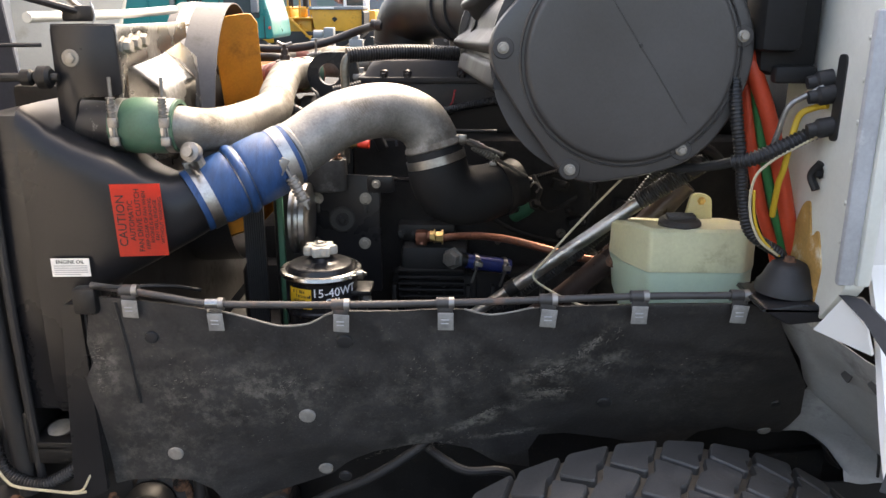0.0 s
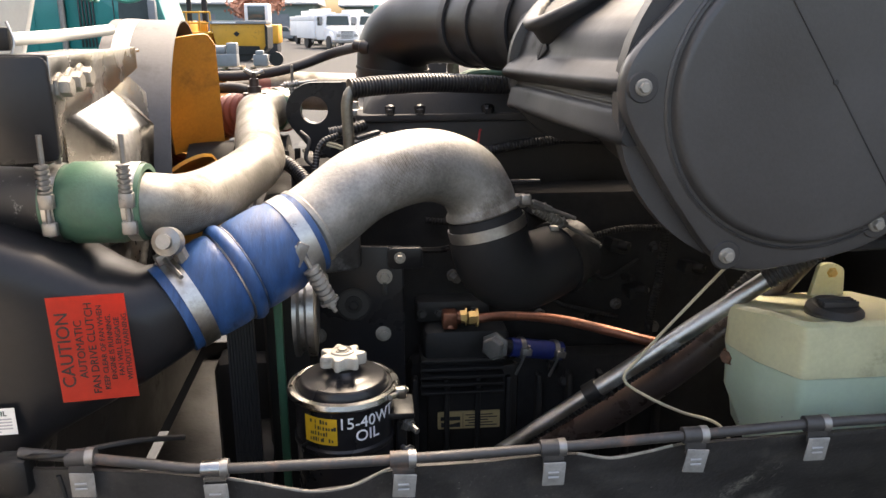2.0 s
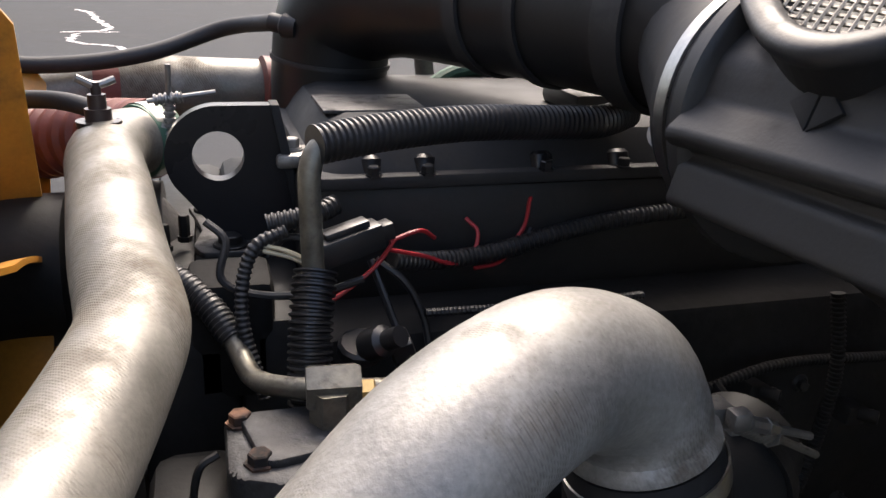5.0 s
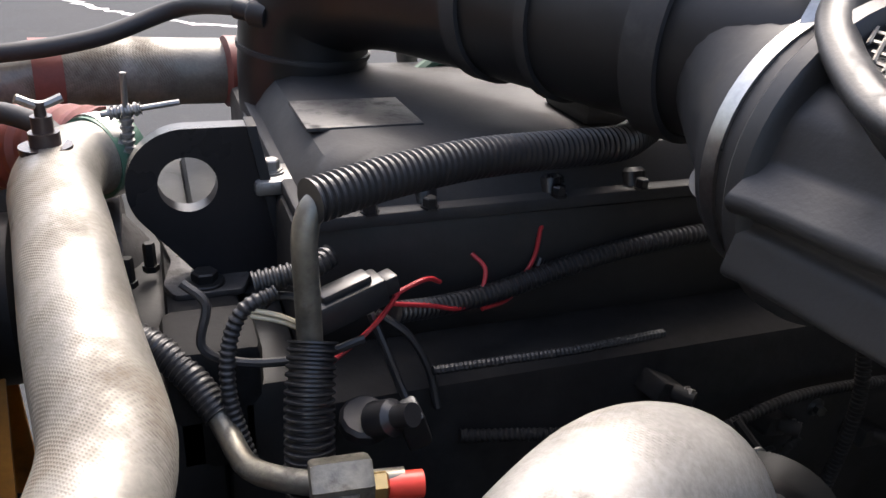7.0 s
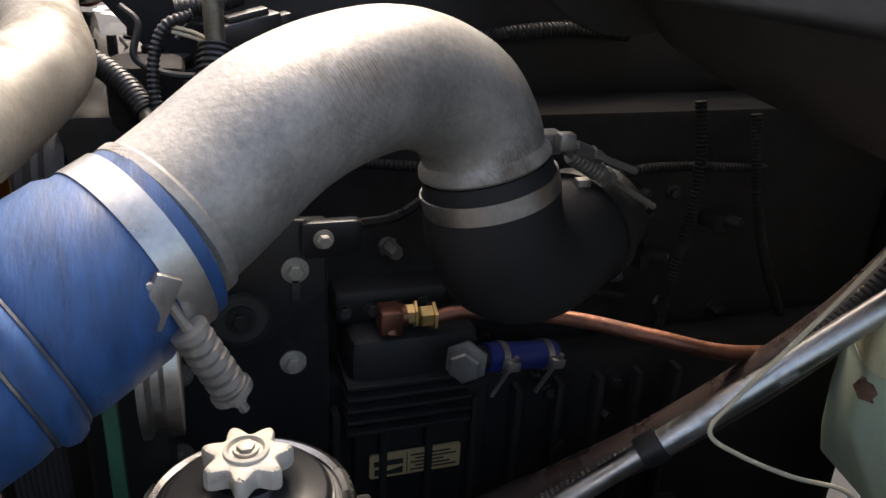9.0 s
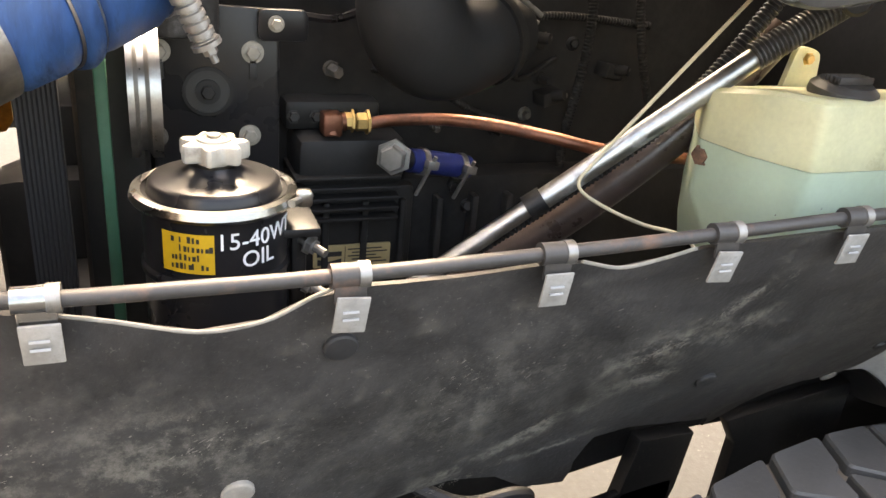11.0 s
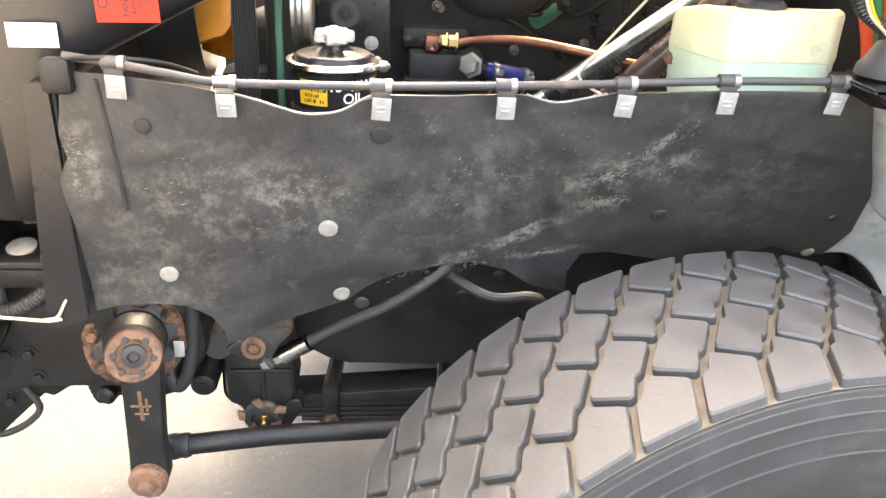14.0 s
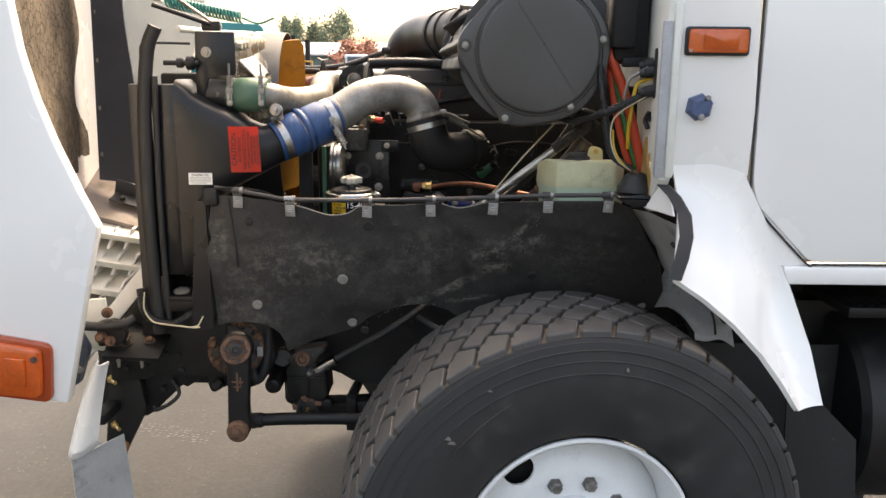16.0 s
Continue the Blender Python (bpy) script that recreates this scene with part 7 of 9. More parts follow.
arm = part("pitman_arm", prism(rounded([(-0.543, 0.90), (-0.478, 0.90), (-0.479, 0.846), (-0.487, 0.72), (-0.485, 0.645), (-0.498, 0.620), (-0.516, 0.614), (-0.536, 0.620), (-0.548, 0.645), (-0.545, 0.70), (-0.541, 0.847)], 0.012), 1.228, 1.262, bevel=0.006), "frame_black", gear, "black forged arm with rust")
part("arm_nut", join(disc((-0.517, 1.229, 0.648), (0, -1, 0), 0.031, 0.018, 0.006), hexhead((-0.517, 1.212, 0.648), (0, -1, 0), 0.014, 0.010)), "rust_ring", arm, "rusty nut")
part("cast_mark", join(box(-0.517, -0.511, 1.2255, 1.229, 0.765, 0.82, 0.001), box(-0.530, -0.498, 1.2255, 1.229, 0.79, 0.794, 0.001), box(-0.525, -0.503, 1.2255, 1.229, 0.776, 0.779, 0.001), box(-0.507, -0.503, 1.2255, 1.229, 0.782, 0.806, 0.001)), "rust_ring", arm)
part("nose", join(lathe([(0, 0), (0, 0.017), (0.003, 0.022), (0.01, 0.025), (0.12, 0.027), (0.12, 0)], (-0.459, 1.40, 0.708), (0, 1, 0.08), 24), hexhead((-0.459, 1.402, 0.708), (0, -1, -0.08), 0.010, 0.004)), "frame_black", gear)
part("hose_loop", tube([(-0.445, 1.33, 0.95), (-0.45, 1.33, 0.86), (-0.460, 1.325, 0.80), (-0.476, 1.325, 0.764), (-0.490, 1.33, 0.768), (-0.499, 1.345, 0.80)], 0.0115, 12), "rubber", gear)
part("port", lathe([(0, 0), (0, 0.028), (0.04, 0.030), (0.06, 0.024), (0.06, 0)], (-0.43, 1.43, 0.80), (0.2, -1, 0.2), 20), "frame_black", gear)
for z, r in ((0.80, 0.028), (0.745, 0.016)):
    part("plug", disc((-0.598, 1.335, z), (-0.2, -1, 0), r, 0.02, 0.006, 20), "frame_black", gear)
part("tag", box(-0.468, -0.452, 1.278, 1.281, 0.850, 0.878, 0.001), "white_tab", gear)
drag = thing("drag_link", (-0.2, 1.24, 0.67), "bent black steering drag link", "drag link")
part("link", tube([(-0.515, 1.33, 0.630), (-0.48, 1.332, 0.633), (-0.416, 1.34, 0.634), (-0.304, 1.365, 0.627), (-0.148, 1.385, 0.620), (0.05, 1.40, 0.62), (0.3, 1.41, 0.62)], lambda t: 0.0185, 16), "frame_black", drag)
part("ball_end", join(lathe([(0, 0), (0, 0.017), (0.012, 0.021), (0.024, 0.024), (0.036, 0.021), (0.042, 0.023), (0.052, 0.021), (0.058, 0.0)], (-0.525, 1.33, 0.629), (1, 0.03, 0.08), 20), sweep([Vector((-0.517, 1.255, 0.645)), Vector((-0.512, 1.33, 0.630))], 0.019, 16)), "rubber", drag)
spring = thing("leaf_spring", (-0.05, 1.55, 0.6), "black steel leaf spring pack with clips", "leaf spring")
for k in range(7):
    part("leaf", box(-0.40 + 0.035 * k, 0.32, 1.50, 1.575, 0.588 - 0.0115 * k, 0.598 - 0.0115 * k, 0.002), "frame_black", spring)
part("top_pack", prism([(-0.36, 0.594), (0.37, 0.598), (0.37, 0.68), (0.226, 0.658), (0.05, 0.637), (-0.193, 0.622), (-0.36, 0.612)], 1.50, 1.575, bevel=0.004), "frame_black", spring)
for x in (-0.235, -0.01):
    c = part("clip", join(box(x - 0.016, x + 0.016, 1.488, 1.5, 0.53, 0.64, 0.003), sweep([Vector((x, 1.488, 0.64)), Vector((x + 0.01, 1.58, 0.65))], 0.016, 10)), "frame_black", spring)
    part("bolt", hexhead((x, 1.488, 0.565), (0, -1, 0), 0.012, 0.012), "rust", c)
part("eye", join(lathe([(0, 0), (0, 0.045), (0.09, 0.045), (0.09, 0)], (-0.38, 1.49, 0.66), (0, 1, 0), 24), box(-0.44, -0.33, 1.47, 1.50, 0.62, 0.80, 0.02)), "frame_black", spring)
part("eye_bolt", join(hexhead((-0.355, 1.47, 0.66), (0, -1, 0), 0.018, 0.02), disc((-0.355, 1.472, 0.66), (0, -1, 0), 0.04, 0.01, 0.004)), "rust", spring)
part("u_bolt", join(tube([(0.12, 1.485, 0.54), (0.12, 1.485, 0.65), (0.13, 1.52, 0.675), (0.14, 1.56, 0.65)], 0.014, 10)), "frame_black", spring)
part("u_bolt", tube([(0.21, 1.485, 0.54), (0.21, 1.485, 0.66), (0.22, 1.52, 0.685), (0.23, 1.56, 0.66)], 0.014, 10), "rust", spring)
ph = thing("power_hose", (-0.3, 1.4, 0.78), "braided hydraulic hose with a bright steel end fitting", "hose")
part("hose", loom([(-0.265, 1.405, 0.80), (-0.21, 1.40, 0.835), (-0.13, 1.38, 0.885), (-0.05, 1.38, 0.94), (0.02, 1.43, 0.98)], 0.0105, 0.004, depth=0.06), "rubber", ph)
part("ferrule", sweep([Vector((-0.268, 1.405, 0.798)), Vector((-0.315, 1.408, 0.769))], 0.0165, 14), "bright_alu", ph)
part("nut", hexhead((-0.312, 1.408, 0.771), (-0.85, 0.05, -0.5), 0.013, 0.02), "bright_alu", ph)
part("adaptor", join(sweep([Vector((-0.33, 1.41, 0.76)), Vector((-0.36, 1.43, 0.74))], 0.011, 10), hexhead((-0.34, 1.41, 0.755), (-0.8, 0.1, -0.5), 0.012, 0.014)), "zinc", ph)
vb = thing("valve_block", (-0.34, 1.5, 0.75), "black valve block with a flaking rusty base", "valve")
part("body", join(prism(rounded([(-0.420, 0.775), (-0.375, 0.80), (-0.30, 0.775), (-0.292, 0.675), (-0.32, 0.655), (-0.33, 0.625), (-0.385, 0.620), (-0.395, 0.655), (-0.420, 0.665)], 0.012), 1.41, 1.52, bevel=0.008), box(-0.41, -0.30, 1.402, 1.412, 0.735, 0.742, 0.002), box(-0.356, -0.348, 1.402, 1.412, 0.67, 0.77, 0.002)), "frame_black", vb)
part("rusty_cap", prism(rounded([(-0.41, 0.805), (-0.37, 0.838), (-0.30, 0.850), (-0.29, 0.84), (-0.31, 0.82), (-0.33, 0.79), (-0.38, 0.785)], 0.008), 1.37, 1.43, bevel=0.004), "rust_black", vb, "rusty flaking top")
part("hook_bolt", join(lathe([(0, 0), (0, 0.021), (0.006, 0.021), (0.006, 0.013), (0.002, 0.012), (0.002, 0)], (-0.358, 1.368, 0.812), (0, -1, 0.1), 20), hexhead((-0.358, 1.366, 0.812), (0, -1, 0.1), 0.009, 0.008)), "rust_ring", vb, "rusty bolt with a washer")
part("eye_ring", lathe([(0, 0), (0, 0.034), (0.012, 0.036), (0.018, 0.030), (0.018, 0.022), (0.010, 0.020), (0.010, 0)], (-0.355, 1.412, 0.640), (0, -1, 0), 24), "rust_black", vb, "flaking rusty spring eye")
for q in range(5):
    a = 0.5 + 1.25 * q
    part("rust_flake", moved(prism(rounded([(-0.011, -0.006), (0.010, -0.007), (0.013, 0.004), (-0.004, 0.008)], 0.003), -0.003, 0.003), Matrix.Translation((-0.355 + 0.037 * math.cos(a), 1.392, 0.648 + 0.030 * math.sin(a))) @ pose(0, 0, 0, 0, 40 * q, 0)), "rust_ring", vb)
part("bleed_screw", hexhead((-0.352, 1.40, 0.640), (0, -0.9, -0.2), 0.006, 0.020), "brass", vb)
part("lower_plate", prism(rounded([(-0.395, 0.655), (-0.29, 0.665), (-0.28, 0.645), (-0.31, 0.60), (-0.37, 0.598)], 0.01), 1.42, 1.46, bevel=0.004), "frame_black", vb)
drop = thing("spring_hose", (0.1, 1.42, 0.8), "black hose with a ribbed sleeve looping over the spring", "hose")
part("hose", tube([(-0.03, 1.43, 0.93), (0.05, 1.39, 0.90), (0.12, 1.385, 0.903), (0.145, 1.39, 0.885), (0.135, 1.40, 0.83), (0.10, 1.415, 0.775), (0.08, 1.43, 0.73), (0.085, 1.44, 0.70), (0.11, 1.44, 0.69)], 0.009, 10), "rubber", drop)
part("sleeve", loom([(0.08, 1.44, 0.70), (0.15, 1.42, 0.685), (0.26, 1.42, 0.73)], 0.012, 0.006), "loom", drop, "ribbed black sleeve")
part("beam", box(-0.06, 0.06, 0.17, 1.62, -0.11, 0.02, 0.02), "frame_black", wheel)
part("far_tyre", lathe(prof, (0, 1.78, 0), (0, 1, 0), 64), "tyre", wheel)
fs = thing("far_guard", (0, 2.75, 1.1), "dark splash guard and rail on the far side", "splash guard")
part("rubber_sheet", box(-0.62, 0.66, 2.74, 2.75, 0.98, 1.335, 0.002), "rubber_sheet", fs)
part("rail", sweep([Vector((-0.62, 2.74, 1.35)), Vector((0.6, 2.74, 1.35))], 0.007, 8), "frame_black", fs)
for k in range(5):
    part("clip", box(-0.5 + 0.2 * k, -0.47 + 0.2 * k, 2.73, 2.752, 1.30, 1.36, 0.003), "frame_black", fs)

# ---- hoses and wiring over the engine ----
conv = thing("heater_conduit", (-0.05, 1.8, 1.5), "wide black corrugated conduit over a bent steel tube", "conduit")
part("upper_conduit", loom([(-0.203, 1.765, 1.664), (-0.14, 1.79, 1.668), (-0.06, 1.815, 1.669), (0.03, 1.838, 1.664), (0.09, 1.852, 1.661), (0.135, 1.88, 1.664)], 0.0165, 0.0058, 20, 0.14), "loom", conv)
part("lower_conduit", loom([(-0.205, 1.755, 1.560), (-0.212, 1.735, 1.525), (-0.216, 1.717, 1.478), (-0.217, 1.71, 1.44)], 0.0185, 0.0058, 20, 0.14), "loom", conv)
part("steel_tube", tube([(-0.16, 1.785, 1.667), (-0.195, 1.770, 1.663), (-0.2075, 1.762, 1.644), (-0.2075, 1.76, 1.60), (-0.206, 1.757, 1.54)], 0.0095, 16), "bronze_grey", conv, "bent steel tube")
har = thing("engine_harness", (-0.05, 1.83, 1.5), "black wiring harness with red wires along the engine", "wiring")
part("main_loom", loom([(-0.13, 1.80, 1.548), (-0.08, 1.82, 1.537), (-0.02, 1.835, 1.536), (0.05, 1.842, 1.549), (0.12, 1.845, 1.560), (0.2, 1.845, 1.566), (0.28, 1.85, 1.56)], 0.0095, 0.0052, 14), "loom", har)
part("connector", moved(join(box(-0.03, 0.03, -0.012, 0.012, -0.012, 0.012, 0.003), box(-0.022, 0.02, -0.008, 0.008, 0.011, 0.018, 0.002), box(0.028, 0.042, -0.008, 0.008, -0.008, 0.008, 0.002)), Matrix.Translation((-0.172, 1.785, 1.572)) @ pose(0, 0, 0, 0, -12, 15)), "loom", har)
for pts in ([(-0.135, 1.79, 1.57), (-0.105, 1.80, 1.575), (-0.085, 1.82, 1.56)], [(-0.135, 1.79, 1.562), (-0.10, 1.80, 1.55), (-0.07, 1.815, 1.535), (-0.045, 1.83, 1.533), (-0.035, 1.84, 1.555), (-0.045, 1.85, 1.568)],
            [(-0.19, 1.78, 1.52), (-0.165, 1.785, 1.535), (-0.145, 1.79, 1.55), (-0.13, 1.79, 1.572)], [(-0.02, 1.84, 1.525), (0.0, 1.845, 1.535), (0.02, 1.855, 1.555), (0.026, 1.86, 1.582), (0.032, 1.865, 1.57)], [(-0.04, 1.83, 1.522), (-0.01, 1.84, 1.523), (0.01, 1.85, 1.54)]):
    part("red_wire", tube(pts, 0.0021, 8), "red_wire", har)
for pts in ([(-0.29, 1.81, 1.59), (-0.275, 1.80, 1.575), (-0.28, 1.79, 1.545), (-0.25, 1.785, 1.53), (-0.20, 1.78, 1.53), (-0.16, 1.78, 1.54)], [(-0.15, 1.80, 1.55), (-0.14, 1.785, 1.52), (-0.13, 1.77, 1.49), (-0.12, 1.75, 1.47)],
            [(-0.145, 1.80, 1.55), (-0.12, 1.79, 1.53), (-0.105, 1.78, 1.50), (-0.10, 1.77, 1.47)], [(-0.24, 1.80, 1.56), (-0.225, 1.80, 1.575), (-0.2, 1.79, 1.575)], [(-0.01, 1.84, 1.53), (0.015, 1.85, 1.528), (0.03, 1.86, 1.55)]):
    part("black_wire", tube(pts, 0.0036, 8), "loom", har)
part("branch_loom", loom([(-0.225, 1.79, 1.585), (-0.25, 1.785, 1.575), (-0.262, 1.78, 1.55), (-0.265, 1.77, 1.515), (-0.258, 1.76, 1.48), (-0.25, 1.75, 1.45)], 0.0062, 0.005, 12), "loom", har)
part("branch_loom", loom([(-0.24, 1.80, 1.588), (-0.20, 1.80, 1.595), (-0.18, 1.81, 1.60)], 0.0095, 0.005, 12), "loom", har)
part("lower_loom", loom([(-0.105, 1.772, 1.506), (-0.043, 1.772, 1.505), (0.018, 1.772, 1.504), (0.055, 1.775, 1.503), (0.12, 1.78, 1.502)], 0.0042, 0.004, 8), "loom", har)
part("cream_wire", tube([(-0.245, 1.785, 1.575), (-0.225, 1.78, 1.57), (-0.205, 1.775, 1.56)], 0.002, 6), "cream_wire", har)
part("cream_wire", tube([(-0.245, 1.785, 1.57), (-0.222, 1.78, 1.564), (-0.205, 1.775, 1.555)], 0.002, 6), "cream_wire", har)
part("plug", moved(box(-0.01, 0.01, -0.012, 0.012, -0.022, 0.022, 0.004), Matrix.Translation((-0.135, 1.73, 1.49)) @ pose(0, 0, 0, 20, -20, 0)), "loom", har)
part("sensor", join(lathe([(0, 0), (0, 0.014), (0.02, 0.014), (0.024, 0.009), (0.04, 0.009), (0.04, 0)], (-0.165, 1.73, 1.50), (0.3, -0.4, 0.3), 14), disc((-0.17, 1.74, 1.49), (0, -0.3, 1), 0.02, 0.012, 0.003, 12)), "loom", har)
ln = thing("refrigerant_line", (-0.26, 1.72, 1.49), "metal refrigerant line with a sleeve and a large hex nut", "pipe")
part("line", tube([(-0.275, 1.775, 1.498), (-0.268, 1.755, 1.488), (-0.258, 1.725, 1.482), (-0.235, 1.697, 1.488), (-0.20, 1.677, 1.493), (-0.16, 1.67, 1.493)], 0.0088, 14), "bronze_grey", ln)
part("sleeve", loom([(-0.36, 1.85, 1.545), (-0.32, 1.825, 1.535), (-0.293, 1.80, 1.518), (-0.273, 1.772, 1.496)], 0.0125, 0.005, 14, 0.08), "loom", ln)
part("hex_nut", join(lathe([(0, 0), (0, 0.017), (0.003, 0.0185), (0.038, 0.0185), (0.041, 0.017), (0.041, 0)], (-0.224, 1.674, 1.499), (1, -0.08, 0), 6), lathe([(0, 0), (0, 0.017), (0.05, 0.017), (0.05, 0)], (-0.206, 1.665, 1.452), (0, 0, 1), 6)), "bronze_grey", ln, "large dull bronze-grey hex nut")
part("red_cap", lathe([(0, 0), (0, 0.008), (0.010, 0.0095), (0.024, 0.0095), (0.024, 0)], (-0.172, 1.668, 1.492), (1, -0.1, -0.05), 16), "red_label", ln, "red plastic cap")
part("brass_nut", hexhead((-0.186, 1.67, 1.494), (1, -0.1, 0), 0.010, 0.014), "brass", ln)
pmp = thing("refrigerant_compressor", (-0.24, 1.67, 1.4), "grimy grey compressor head with rusty bolts", "compressor")
part("head", join(prism(rounded([(-0.285, 1.70), (-0.20, 1.70), (-0.19, 1.62), (-0.24, 1.60), (-0.285, 1.62)], 0.012), 1.40, 1.468, "z", 0.006), prism(rounded([(-0.275, 1.69), (-0.21, 1.69), (-0.2, 1.63), (-0.26, 1.62)], 0.012), 1.466, 1.475, "z", 0.003)), "cast_head", pmp)
for x, y in ((-0.273, 1.685), (-0.262, 1.63), (-0.21, 1.625), (-0.203, 1.69)):
    part("bolt", hexhead((x, y, 1.468), (0, 0, 1), 0.0085, 0.010), "rust", pmp)
part("lead", tube([(-0.29, 1.66, 1.46), (-0.305, 1.655, 1.45), (-0.31, 1.65, 1.41), (-0.30, 1.65, 1.36)], 0.003, 6), "loom", pmp)
frb = thing("front_bracket", (-0.27, 1.85, 1.55), "grey cast bracket bolted to the engine front", "bracket")
part("casting", join(prism(rounded([(-0.312, 2.088), (-0.262, 2.084), (-0.254, 2.05), (-0.262, 2.01), (-0.240, 1.985), (-0.226, 1.955), (-0.236, 1.925), (-0.296, 1.925), (-0.305, 1.95), (-0.296, 2.0), (-0.304, 2.05)], 0.006), 1.512, 1.519, "z", 0.0015), tube([(-0.268, 2.07, 1.52), (-0.24, 2.06, 1.531), (-0.226, 2.02, 1.528), (-0.232, 1.98, 1.518)], 0.009, 10)), "cast_grey", frb, "grey strap with stamped marks")
part("stamp", join(*[box(-0.291 + 0.009 * q, -0.286 + 0.009 * q, 2.005 + 0.004 * q, 2.02 + 0.004 * q, 1.5188, 1.5196, 0) for q in range(3)]), "scuff_grey", frb, smooth=0)
part("housing", lathe([(0, 0), (0, 0.052), (0.02, 0.056), (0.05, 0.056), (0.075, 0.048), (0.09, 0.03), (0.09, 0)], (-0.32, 1.90, 1.44), (1, 0.05, 0), 32), "flap_blue", frb, "blue-grey accessory housing")
part("post", join(box(-0.31, -0.235, 1.80, 1.875, 1.42, 1.535, 0.01), hexhead((-0.289, 2.068, 1.519), (0, 0, 1), 0.011, 0.013), disc((-0.289, 2.068, 1.519), (0, 0, 1), 0.016, 0.004, 0.001, 20), box(-0.305, -0.24, 1.90, 2.09, 1.43, 1.513, 0.008)), "block_black", frb)
part("bolt", join(hexhead((-0.268, 1.945, 1.519), (0, 0, 1), 0.012, 0.012), disc((-0.268, 1.945, 1.519), (0, 0, 1), 0.018, 0.003, 0.001, 20)), "frame_black", frb)
part("studs", join(*[hexhead((-0.335 + 0.02 * k, 1.99 + 0.03 * k, 1.50), (0, 0, 1), 0.006, 0.03) for k in range(2)]), "frame_black", frb)
tu = thing("crossover_pipe", (-0.4, 2.25, 1.55), "pale aluminium crossover pipe with dark red hoses", "pipe")
part("pipe", tube([(-0.50, 2.38, 1.60), (-0.40, 2.40, 1.612), (-0.25, 2.42, 1.605), (-0.1, 2.43, 1.60)], 0.045, 24), "coolant_alu", tu)
for x in (-0.44, -0.2):
    part("red_band", sweep([Vector((x, 2.395, 1.609)), Vector((x + 0.035, 2.40, 1.608))], 0.048, 24), "red_hose", tu, "dark red hose end")
part("red_hose", loom([(-0.345, 2.10, 1.598), (-0.40, 2.15, 1.59), (-0.48, 2.22, 1.57), (-0.56, 2.27, 1.53), (-0.60, 2.3, 1.45)], 0.046, 0.022, 24, 0.12), "red_hose", tu, "dark red convoluted hose")
part("clamp", lathe([(-0.007, 0.041), (-0.007, 0.043), (0.007, 0.043), (0.007, 0.041)], (-0.352, 2.085, 1.60), (0.7, 0.6, 0), 32), "steel", tu)
part("green_hose", sweep([Vector((-0.36, 2.075, 1.60)), Vector((-0.335, 2.10, 1.60))], 0.0415, 28), "green_hose", tu)
for q0, q1 in ((Vector((-0.324, 2.06, 1.605)), Vector((-0.321, 2.058, 1.688))), (Vector((-0.345, 2.06, 1.648)), Vector((-0.273, 2.058, 1.658)))):
    part("clamp_screw", join(sweep([q0, q1], 0.003, 8), sweep([q0.lerp(q1, 0.1 + 0.42 * i / 36) for i in range(36)], lambda q: 0.0068 if int(q * 36) % 7 < 4 else 0.005, 12)), "zinc", tu)
single("vent_hose", tube([(-0.60, 2.15, 1.60), (-0.52, 2.14, 1.632), (-0.45, 2.12, 1.64), (-0.40, 2.08, 1.635), (-0.38, 2.05, 1.625)], 0.0105, 12), "rubber", "black rubber vent hose behind the coolant pipe", "hose")
single("grab_tube", tube([(0.03, 2.28, 1.62), (0.02, 2.27, 1.68), (0.045, 2.26, 1.70)], 0.014, 12), "zinc", "grey steel dipstick tube behind the valve cover", "pipe")
single("hose_line", tube([(0.0, 2.2, 1.635), (0.06, 2.22, 1.66), (0.16, 2.22, 1.665), (0.25, 2.18, 1.70)], 0.010, 10), "green_hose", "dark green hose behind the valve cover", "hose")
mir = thing("far_lamp", (0.0, 2.65, 1.62), "dark bracket with an amber lamp on the far side", "lamp")
part("bracket", prism(rounded([(-0.09, 1.34), (0.04, 1.34), (0.05, 1.68), (-0.07, 1.69)], 0.02), 2.72, 2.738), "black_plastic", mir)
part("lens", prism(rounded([(-0.06, 1.60), (-0.015, 1.60), (-0.015, 1.625), (-0.06, 1.625)], 0.006), 2.705, 2.721), "amber_lens", mir, "amber lens")
for k in range(3):
    part("screw", disc((-0.06 + 0.045 * k, 2.72, 1.66), (0, -1, 0), 0.006, 0.003), "zinc", mir)

